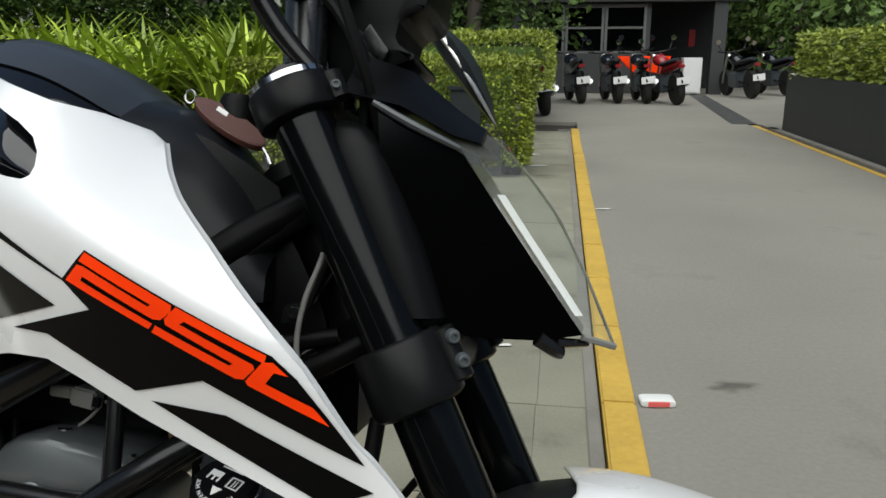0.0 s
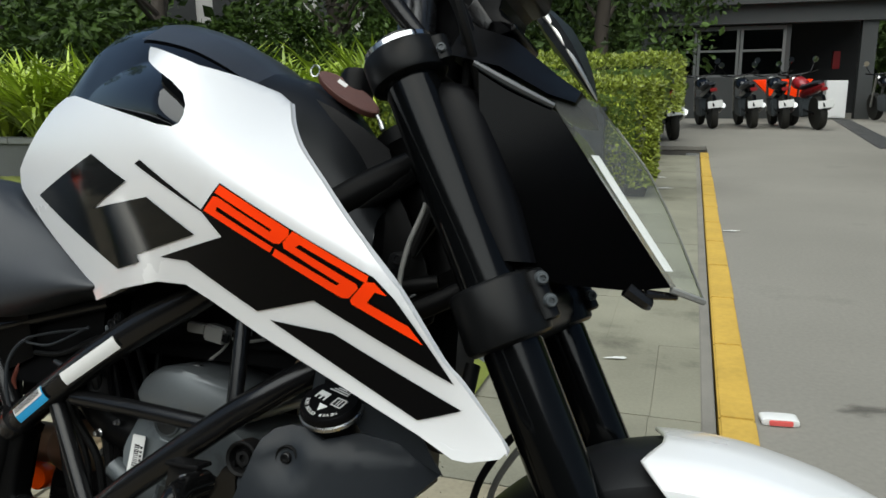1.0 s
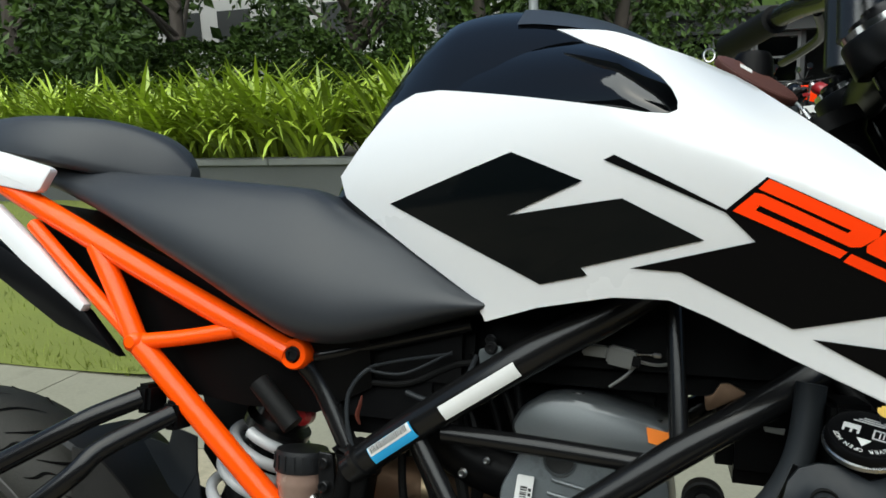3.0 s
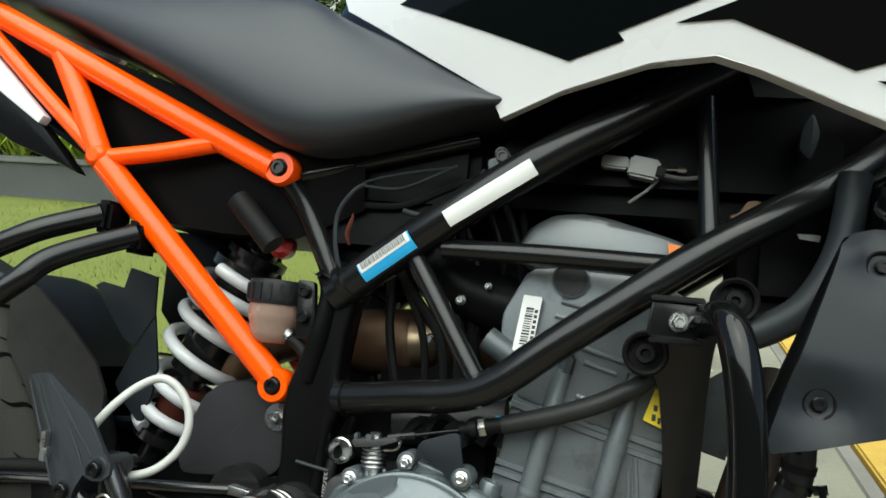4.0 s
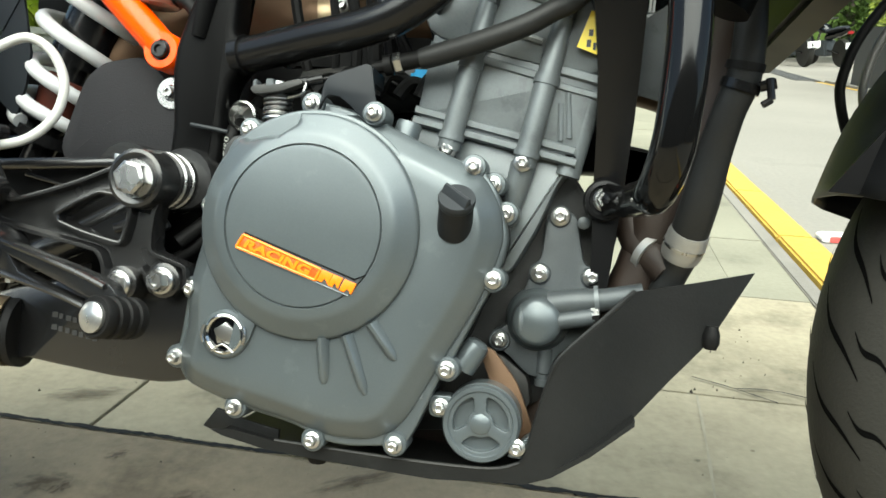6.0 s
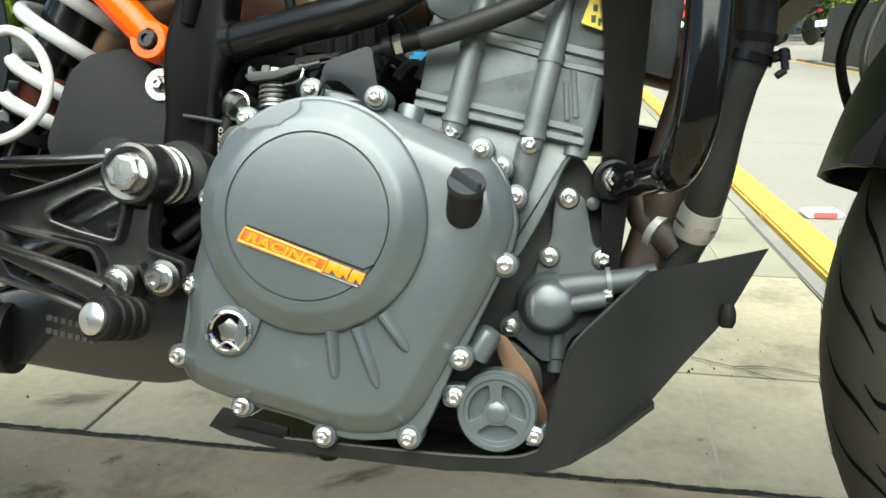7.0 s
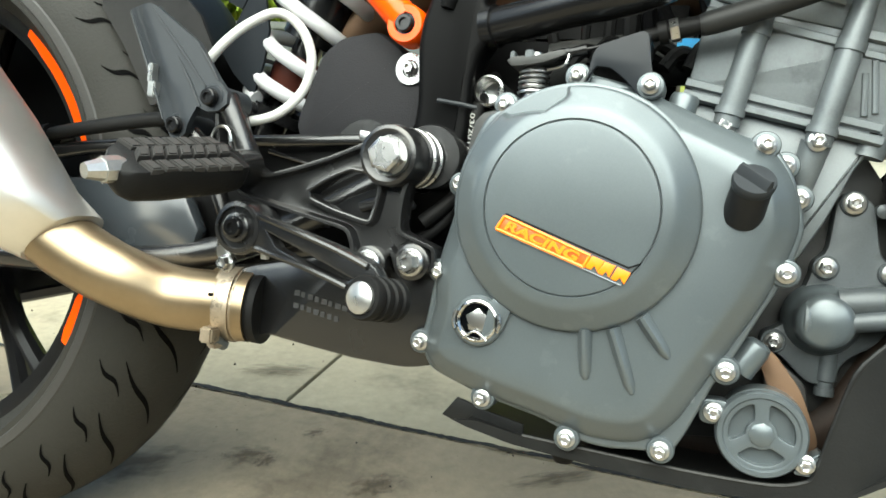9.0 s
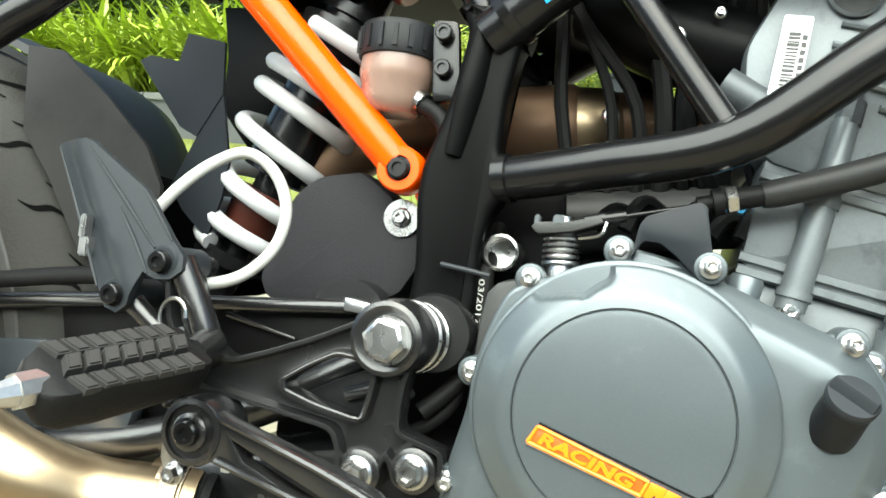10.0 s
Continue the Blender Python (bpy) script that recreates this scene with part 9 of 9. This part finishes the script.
part("clamp_fitting", turned([(0.011, -0.02), (0.011, 0.02)], (0.700, -0.055, 0.548), "x", 14, pose(0, 0, 0, 0, 30, 0).to_3x3()), "engined", bike)
for x, z, k in ((0.6560, 0.5880, 0.8), (0.6785, 0.6020, 0.6)):
    shared("bolt", FLANGE_BOLT, (x, -0.05, z), eng, scale=k)
part("blue_plug", boxes((0.690, 0.712, -0.04, -0.02, 0.484, 0.494), bevel=0.003), "blue", bike)
# Added near-black filler closes the bright hole behind the case
part("rear_case", boxes((0.575, 0.690, 0.030, 0.060, 0.425, 0.498), bevel=0.004), "chassis", eng)
part("starter_motor", tube([(0.60, -0.01, 0.475), (0.70, -0.01, 0.488)], 0.020, seg=18, smooth=False), "casedirt", eng)
for k in range(6):
    part("small_hose", tube([(0.62 + k * 0.016, -0.05, 0.470), (0.63 + k * 0.016, -0.045, 0.482 + 0.006 * (k % 2)), (0.65 + k * 0.016, -0.03, 0.476)], 0.005, seg=8), "rubber", bike)

# --- front end, turned a little on its steering axis ---
RAKE = 25.5
STEER = Matrix.Translation((1.0, 0, 0.85)) @ Matrix.Rotation(radians(-3.0), 4, Vector((-math.sin(radians(RAKE)), 0, math.cos(radians(RAKE))))) @ Matrix.Translation((-1.0, 0, -0.85))


def fpart(name, bm, material, label="", parent=None):
    ob = part(name, bm, material, parent or bike, label)
    if parent is None:
        ob.matrix_basis = STEER
    return ob


def on_fork(s, side, dx=0.0, dy=0.0):
    """A point s metres down the fork leg."""
    return (0.9875 + s * 0.4305 + dx * 0.9026, side * 0.0985 + dy, 1.0 - s * 0.9026 + dx * 0.4305)


DARK_BOLT = bolt_mesh("bolt", 0.0062, 0.009, "engined", 16, 1.2, True)
for side, nm in ((-1, "right"), (1, "left")):
    leg = fpart("fork_leg", tube([on_fork(0.022, side), on_fork(0.30, side)], 0.0252, seg=36, smooth=False), "forktube", "black upside-down fork leg")
    fpart("outer_tube", tube([on_fork(0.30, side), on_fork(0.46, side)], 0.0262, seg=36, smooth=False), "forktube", parent=leg)
    fpart("inner_tube", tube([on_fork(0.46, side), on_fork(0.775, side)], 0.0215, seg=30, smooth=False), "forktube", parent=leg)
    fpart("fork_cap", tubes(([on_fork(0.019, side), on_fork(0.0245, side)], 0.0325), seg=32, smooth=False), "chrome", parent=leg)
    fpart("cap_screw", tubes(([on_fork(0.013, side), on_fork(0.020, side)], 0.024), ([on_fork(0.007, side), on_fork(0.014, side)], 0.012), seg=24, smooth=False), "satin", parent=leg)
    fpart("fork_foot", tubes(([on_fork(0.70, side), on_fork(0.79, side)], [0.026, 0.03]), seg=16, smooth=False), "forkcast", parent=leg)
    up = fpart("upper_clamp", tubes(([on_fork(q, side) for q in (0.0240, 0.0246, 0.0270, 0.0490, 0.0520, 0.0535)], [0.0325, 0.0345, 0.0358, 0.0358, 0.0348, 0.0320]), seg=36, smooth=False), "forkcast", "black upper fork clamp")
    lo = fpart("lower_clamp", tubes(([on_fork(q, side) for q in (0.2440, 0.2450, 0.2480, 0.2900, 0.2960, 0.2990)], [0.0330, 0.0352, 0.0368, 0.0385, 0.0372, 0.0330]), seg=36, smooth=False), "forkcast", "black lower fork clamp")
    fpart("clamp_ear", tubes(([on_fork(q, side, 0.0365) for q in (0.2470, 0.2485, 0.2890, 0.2910)], [0.0085, 0.0110, 0.0118, 0.0090]), seg=14, smooth=False), "forkcast", parent=lo)
    for s in (0.2445, 0.2640):
        ob = shared("bolt", DARK_BOLT, on_fork(s + 0.012, side, 0.0455, -0.0075), lo, (0, 25, 25), 0.80)
    ob = shared("bolt", DARK_BOLT, on_fork(0.041, side, 0.0385, -0.0095), up, (0, 25, 20), 0.6)
    fpart("clamp_ear", tubes(([on_fork(0.028, side, 0.034), on_fork(0.050, side, 0.034)], 0.011), seg=12, smooth=False), "forkcast", parent=up)
yoke = fpart("yoke", tubes(([on_fork(0.272, -1), on_fork(0.272, 1)], 0.030), ([on_fork(0.045, -1), on_fork(0.045, 1)], 0.019), seg=16, smooth=False), "forkcast")

# headlamp shell: half-width shrinks to the front
def half(x):
    return 0.104 - (x - 1.07) * 0.42


MASK = [(1.073, 0.962), (1.100, 0.948), (1.137, 0.930), (1.185, 0.860), (1.236, 0.786), (1.203, 0.781), (1.150, 0.783), (1.108, 0.795), (1.094, 0.840), (1.078, 0.900)]
mask = fpart("headlamp_shell", slab_of(MASK, -1, 1), "shell", "black headlamp shell")
for w in mask.data.vertices:
    w.co.y *= half(w.co.x)
inner = [(-1, 1.141, 0.928), (-1, 1.160, 0.900), (-1, 1.180, 0.870), (-1, 1.205, 0.834), (-1, 1.238, 0.786)]
ridge = [(1.180, 0.926), (1.2089, 0.8887), (1.2235, 0.8623), (1.2395, 0.8301), (1.263, 0.776)]
rows = []
for (s, x, z), (rx, rz) in zip(inner, ridge):
    h = half(x)
    rows.append([(x - 0.002, -h, z), (x + (rx - x) * 0.45, -h * 0.80, z + (rz - z) * 0.45), (rx - 0.004, -h * 0.35, rz), (rx, 0, rz), (rx - 0.004, h * 0.35, rz), (x + (rx - x) * 0.45, h * 0.80, z + (rz - z) * 0.45), (x - 0.002, h, z)])
top = [(1.128, -half(1.128) * 0.9, 0.947), (1.140, -half(1.128) * 0.7, 0.951), (1.156, -half(1.14) * 0.3, 0.951), (1.160, 0, 0.952), (1.156, half(1.14) * 0.3, 0.951), (1.140, half(1.128) * 0.7, 0.951), (1.128, half(1.128) * 0.9, 0.947)]
lens = fpart("headlamp_lens", loft([top] + rows, closed=False), "lens", "clear angular headlamp lens")
lens.visible_shadow = False
fpart("lens_rim", tubes(([(1.180, -0.02, 0.926), (1.2089, -0.02, 0.8887), (1.2235, -0.018, 0.8623), (1.2395, -0.016, 0.8301), (1.263, -0.012, 0.776)], 0.0008), ([(1.236, -0.032, 0.784), (1.263, -0.012, 0.775)], 0.003), seg=6), "clearline", parent=lens)
DRL = [(1.158, 0.902), (1.180, 0.870), (1.206, 0.833), (1.229, 0.800)]
fpart("light_strip", loft([[(x + a, -0.018 + b, z) for a, b in ((0.0, 0.0), (0.0065, 0.004), (0.0065, 0.008), (0.0, 0.006))] for x, z in DRL]), "label", "white daytime light strip", parent=mask)
fpart("reflector", turned([(0.005, 0.0), (0.022, 0.018), (0.028, 0.030)], (1.125, 0, 0.86), "x", 24), "chrome", parent=mask)
fpart("shell_trim", tubes(([(1.070, -0.107, 0.966), (1.100, -0.096, 0.950), (1.135, -0.080, 0.934)], [0.0028, 0.0040, 0.0030]), seg=8), "swing", parent=mask)
fpart("lower_bracket", tubes(([(1.200, -0.045, 0.783), (1.216, -0.038, 0.772), (1.220, -0.036, 0.770)], [0.0075, 0.0065, 0.0050]), ([(1.215, -0.04, 0.779), (1.240, -0.022, 0.778)], [0.0045, 0.003]), seg=8), "satin", parent=mask)
part("shell_bolt", turned([(0.0075, 0.004), (0.0075, -0.003), (0.006, -0.0045), (0.0, -0.005)], (1.1107, -0.078, 0.798), "y", 18), "steel", mask)
fpart("flyscreen", loft([[(x, y, z) for y, z in ((-w, z0), (-w * 0.6, z1), (w * 0.6, z1), (w, z0))] for x, w, z0, z1 in ((1.045, 0.105, 0.975, 1.015), (1.09, 0.098, 0.965, 1.000), (1.130, 0.082, 0.944, 0.968), (1.150, 0.065, 0.940, 0.955))]), "plastic", "black flyscreen over the headlamp")
inst = fpart("instrument", slab_of(rounded([(0.986, 1.12), (1.0998, 1.12), (1.0951, 1.060), (1.0711, 1.052), (1.0666, 1.033), (1.089, 1.017), (1.0617, 1.009), (1.0453, 1.0035), (1.0236, 0.9923), (1.006, 1.003), (0.9998, 1.028), (0.989, 1.05)], 0.2, 2), -0.035, 0.06, 0.006), "plastic", "black instrument housing")
fpart("bracket", slab_of([(1.035, 1.03), (1.058, 1.012), (1.064, 1.022), (1.046, 1.046)], -0.045, -0.036, 0.002), "satin", parent=inst)
fpart("visor", slab_of(rounded([(1.00, 1.055), (1.035, 1.075), (1.03, 1.11), (1.0, 1.10)], 0.2, 2), -0.055, -0.036, 0.004), "greyplastic", parent=inst)
fpart("horn_guard", loft([[(a + r * math.cos(k * 0.5236), -0.088 + 0.85 * r * math.sin(k * 0.5236), c) for k in range(12)] for a, c, r in ((1.041, 0.954, 0.006), (1.043, 0.951, 0.016), (1.046, 0.944, 0.024), (1.052, 0.930, 0.028), (1.066, 0.895, 0.029), (1.086, 0.845, 0.029), (1.104, 0.800, 0.026))]), "darkshell", "rounded black fork shoulder cover")
# handlebar
hb = fpart("handlebar", tube([(0.88, -0.38, 1.115), (0.95, -0.22, 1.105), (0.985, -0.09, 1.075), (0.99, 0, 1.07), (0.985, 0.09, 1.075), (0.95, 0.22, 1.105), (0.88, 0.38, 1.115)], 0.0125, seg=14), "satin", "black handlebar")
for s in (-1, 1):
    fpart("riser", tubes(([(0.988, s * 0.045, 0.985), (0.988, s * 0.045, 1.085)], 0.019), seg=16, smooth=False), "cast", parent=hb)
    fpart("grip", tubes(([(0.935, s * 0.255, 1.108), (0.88, s * 0.38, 1.115)], 0.0175), seg=16, smooth=False), "rubber", parent=hb)
    fpart("lever", tube([(0.975, s * 0.17, 1.085), (0.985, s * 0.25, 1.08), (0.95, s * 0.37, 1.085)], 0.006, seg=8), "satin", parent=hb)
fpart("master_cylinder", boxes((0.965, 1.01, -0.21, -0.15, 1.07, 1.12), bevel=0.008), "plastic", parent=hb)
fpart("lever_clamp", tubes(([(0.962, -0.125, 1.075), (0.990, -0.112, 1.025), (1.020, -0.105, 0.99)], [0.010, 0.009, 0.007]), seg=10), "satin", parent=hb)
fpart("brake_hose", tube([(0.98, -0.16, 1.09), (1.03, -0.14, 1.08), (1.06, -0.11, 1.0), (1.07, -0.07, 0.93), (1.10, -0.06, 0.80), (1.18, -0.05, 0.62)], 0.0045, seg=8), "rubber", parent=hb)
for k in range(5):
    fpart("cable", tube([(0.98, -0.10 + k * 0.05, 1.09), (1.03, -0.09 + k * 0.03, 1.045), (1.055, -0.085 + k * 0.02, 0.985), (1.04, -0.06 + k * 0.02, 0.90), (1.0, -0.05, 0.80)], 0.0042, seg=8), ("rubber", "plastic", "rubber", "clearline", "rubber")[k], parent=hb)
# left mirror seen edge on
mir = fpart("mirror", tube([(0.95, 0.16, 1.10), (1.02, 0.18, 1.16), (1.06, 0.16, 1.12)], 0.006, seg=8), "satin", "slim dark mirror with a pale edge")
fpart("mirror_shell", loft([[(a + k * p, 0.14 + k * q, c + k * r) for p, q, r in ((-0.003, -0.042, -0.002), (0.010, -0.043, 0.006), (0.015, 0.0, 0.012), (0.003, 0.06, 0.012), (-0.009, 0.02, 0.0))]
                             for a, c, k in ((1.052, 1.096, 0.25), (1.064, 1.082, 0.85), (1.082, 1.058, 1.15), (1.100, 1.034, 1.05), (1.118, 1.008, 0.65), (1.133, 0.986, 0.10))]), "greyplastic", parent=mir)
fpart("mirror_edge", tube([(1.060, 0.104, 1.096), (1.078, 0.096, 1.074), (1.098, 0.096, 1.048), (1.120, 0.110, 1.012), (1.134, 0.136, 0.987)], [0.0022, 0.0052, 0.0046, 0.0030, 0.0010], seg=10, squash=0.5), "muffler", parent=mir)
# front hoses on the frame side
part("front_hose", tube([(1.0230, -0.09, 0.8450), (1.0198, -0.09, 0.8347), (1.0091, -0.09, 0.8066), (1.0033, -0.09, 0.7740), (1.0068, -0.09, 0.7466), (1.0159, -0.088, 0.7357)], 0.0024, seg=10), "clearline", bike, "grey breather tube")
part("lug_plate", slab_of(rounded([(0.985, 0.800), (1.005, 0.803), (1.003, 0.786), (0.982, 0.784)], 0.2, 2), -0.072, -0.069, 0.0005), "satin", bike)
shared("bolt", SOCKET_BOLT, (0.994, -0.072, 0.794), bike)
part("front_stay", tubes(([(0.985, -0.07, 0.735), (1.035, -0.06, 0.760), (1.075, -0.05, 0.785)], 0.0105), ([(0.95, -0.075, 0.760), (1.03, -0.06, 0.775)], 0.008), seg=12), "chassis", frm)
LOOP = [(1.100, 0.10, 0.632), (1.078, 0.10, 0.614), (1.059, 0.10, 0.590), (1.043, 0.10, 0.562), (1.035, 0.10, 0.535), (1.034, 0.10, 0.515), (1.043, 0.10, 0.483), (1.062, 0.10, 0.452), (1.10, 0.10, 0.43)]
for dx, r, m_ in ((0.0, 0.0044, "rubber"), (0.018, 0.0038, "clearline")):
    part("front_cable", tube([(x + dx, y, z) for x, y, z in LOOP], r, seg=10), m_, bike)
part("lower_hose", tube([(0.97, -0.06, 0.70), (1.01, -0.07, 0.655), (1.05, -0.06, 0.63), (1.06, -0.03, 0.70)], 0.0075, seg=10), "rubber", bike)

# front wheel and fender
FAX = Vector((1.303, 0.0, 0.3000))
front = wheel(FAX, 0.300, 0.056, 0.220, 5, "front_wheel", ((20, 60), (200, 240)), "black front tyre on a black rim")
front.matrix_basis = STEER
disc = part("brake_disc", spin(bmesh.new(), [(0.105, 0.066), (0.150, 0.066), (0.150, 0.071), (0.105, 0.071), (0.105, 0.066)], FAX, "y", 56), "steel", front)


BACK = [(1.000, 0.4230), (1.018, 0.4780), (1.046, 0.5280), (1.085, 0.5730), (1.130, 0.6080), (1.180, 0.6340), (1.225, 0.6465), (1.250, 0.6490)]
NOSE = [(1.222, 0.6490), (1.250, 0.6500), (1.280, 0.6490), (1.320, 0.6430), (1.380, 0.6270), (1.440, 0.6000), (1.500, 0.5630), (1.545, 0.5200)]


def fender(line, section, name, material, label, start=None):
    """A fender skin: section is (y, drop) across, carried along the line in the midplane."""
    path = curve_points([(x, 0, z) for x, z in line], 4)
    rows = []
    for i, p in enumerate(path):
        t = i / (len(path) - 1)
        d = (path[min(i + 1, len(path) - 1)] - path[max(i - 1, 0)]).normalized()
        n = Vector((-d.z, 0, d.x))
        rows.append([tuple(p + d * (start[j] * (1 - t) ** 3 if start else 0) + n * q + Vector((0, y * (1 - 0.25 * t ** 3), 0))) for j, (y, q) in enumerate(section)])
    ob = fpart(name, loft(rows, closed=False), material, label)
    sol = ob.modifiers.new("thickness", "SOLIDIFY")
    sol.thickness = 0.003
    return ob


fender(BACK, [(-0.086, -0.055), (-0.084, -0.022), (-0.064, -0.008), (-0.03, 0.0), (0.0, 0.001), (0.03, 0.0), (0.064, -0.008), (0.084, -0.022), (0.086, -0.055)], "front_fender", "darkplastic", "black rear half of the front fender")
fender(NOSE, [(-0.090, -0.050), (-0.088, -0.022), (-0.068, -0.005), (-0.050, -0.003), (-0.030, 0.003), (-0.008, 0.005), (0.02, 0.004), (0.050, 0.001), (0.068, -0.003), (0.088, -0.022), (0.090, -0.050)],
       "fender_cover", "white", "white front fender cover", (0.040, 0.018, 0.0, 0.004, 0.014, 0.014, 0.008, 0.002, 0.0, 0.02, 0.04))
fpart("fender_vent", slab_of(rounded([(1.170, 0.597), (1.205, 0.608), (1.203, 0.601), (1.175, 0.591)], 0.3, 3), -0.0895, -0.080, 0.001), "chassis")
part("fender_flap", draped([(1.075, 0.47), (1.037, 0.49), (0.988, 0.422), (1.016, 0.421), (1.045, 0.435)], lambda x, z: -0.062, 0.004), "plastic", bike, "black fender tail flap").matrix_basis = STEER

# key fob hanging from the ignition lock
fob = thing("key_fob", "brown leather key fob hanging on the ignition key", "key fob", BIKE)
fob_m = Matrix.Translation((0.906, -0.021, 0.961)) @ pose(0, 0, 0, 0, 32.5, 0) @ pose(0, 0, 0, -52, 0, 0)
ring = [(0.0405 * math.cos(a), 0.0150 * math.sin(a)) for a in (2 * math.pi * k / 28 for k in range(28))]
bm = slab_of(ring, -0.0035, 0.0035, 0.0012)
bm.transform(fob_m)
body = part("leather", bm, "leather", fob)
bm = slab_of(grown(ring, -0.0018), -0.0039, -0.0035)
bm.transform(fob_m)
part("stitching", bm, "leather", fob)
bm = slab_of([(-0.020, 0.007), (-0.008, 0.007), (-0.006, 0.001), (-0.018, 0.001)], -0.0042, -0.0038)
bm.transform(fob_m)
part("tag", bm, "label", fob, "small white tag")
part("ring", tube([(0.866 + 0.005 * math.cos(a * 0.3307), -0.021, 0.986 + 0.006 * math.sin(a * 0.3307)) for a in range(20)], 0.0011, seg=6), "steel", fob)
part("chain", tubes(([(0.938, -0.021, 0.941), (0.946, -0.026, 0.931)], 0.0018), ([(0.946, -0.026, 0.931), (0.951, -0.030, 0.922)], 0.0026), seg=8, smooth=False), "steel", fob)
part("ignition_lock", turned([(0.018, -0.03), (0.018, 0.0), (0.015, 0.006)], (0.905, 0.0, 0.985), "z", 20), "plastic", bike)

# ---- paving slabs, last ----
rng = random.Random(77)
LINES = [-7.8, -7.2, -6.6, -6.0, -5.4, -4.8, -4.2, -3.6, -3.0, -2.4, -1.75, -1.1, -0.5, 0.18, 0.80, 1.103, 1.60, 2.085, 2.70, 3.30, 3.90, 4.50, 5.10, 5.70, 6.30, 6.90, 7.50, 8.1, 8.7, 9.3, 9.9]
for i, (v0, v1) in enumerate(zip(LINES, LINES[1:])):
    step = 0.80 if v1 < 3 else 1.2
    if 1.0 < v0 < 1.2:
        step = 1.6
    if 0.1 < v0 < 0.2:
        step = 2.4
    u = 0.104 - (1.10 if 0.79 < v0 < 0.81 else 2.6 if 0.1 < v0 < 0.2 else 1.5 if 1.0 < v0 < 1.2 else rng.uniform(0.1, 0.7))
    edges = [0.104]
    while u > -9.6:
        edges.append(u)
        u -= step
    for u1, u0 in zip(edges, edges[1:]):
        if v0 > 1.9 and u1 < -0.6:
            continue
        if u1 - u0 < 0.03 or v0 > 6.2 and u0 < -0.3:
            u0 = max(u0, -0.31)
            if u1 - u0 < 0.05:
                continue
        far_off = v0 > 1.55
        g, h = 0.0004 if far_off else 0.0042, rng.uniform(-0.0015, 0.0015)
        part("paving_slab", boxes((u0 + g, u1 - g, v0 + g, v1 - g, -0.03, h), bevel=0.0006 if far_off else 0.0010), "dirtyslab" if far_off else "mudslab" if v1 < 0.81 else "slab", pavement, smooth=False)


def on_yard(u, v, z=0.0025):
    return YARD @ Vector((u, v, z))


def hairline(name, pts, width, material):
    """A thin broken line in the paving."""
    rg = random.Random(len(pts))
    path = curve_points([on_yard(*p) for p in pts], 5)
    bm = bmesh.new()
    rows = []
    for i, p in enumerate(path):
        d = (path[min(i + 1, len(path) - 1)] - path[max(i - 1, 0)]).normalized()
        q = Vector((-d.y, d.x, 0)) * width * rg.uniform(0.5, 1.2)
        rows.append([bm.verts.new(p - q), bm.verts.new(p + q)])
    for a, b in zip(rows, rows[1:]):
        bm.faces.new((a[0], a[1], b[1], b[0]))
    me = bpy.data.meshes.new(name)
    bm.to_mesh(me)
    bm.free()
    me.materials.append(M[material])
    ob = new(name, me)
    ob.parent = pavement
    ob.matrix_parent_inverse = YARD.inverted()


silt = random.Random(9)
hairline("joint_silt", [(-1.7 + k * 0.03, 0.8005 + silt.uniform(-0.0022, 0.0022)) for k in range(61)], 0.0046, "joint")
hairline("crack", [(-0.190, 1.160), (-0.130, 1.132), (-0.075, 1.098)], 0.0016, "joint")
hairline("crack", [(-0.130, 1.132), (-0.080, 1.140), (-0.030, 1.128), (0.010, 1.110), (0.060, 1.100)], 0.0013, "joint")
hairline("seam", [(-0.191, 1.095), (-0.196, 0.968), (-0.206, 0.806)], 0.0022, "seam")
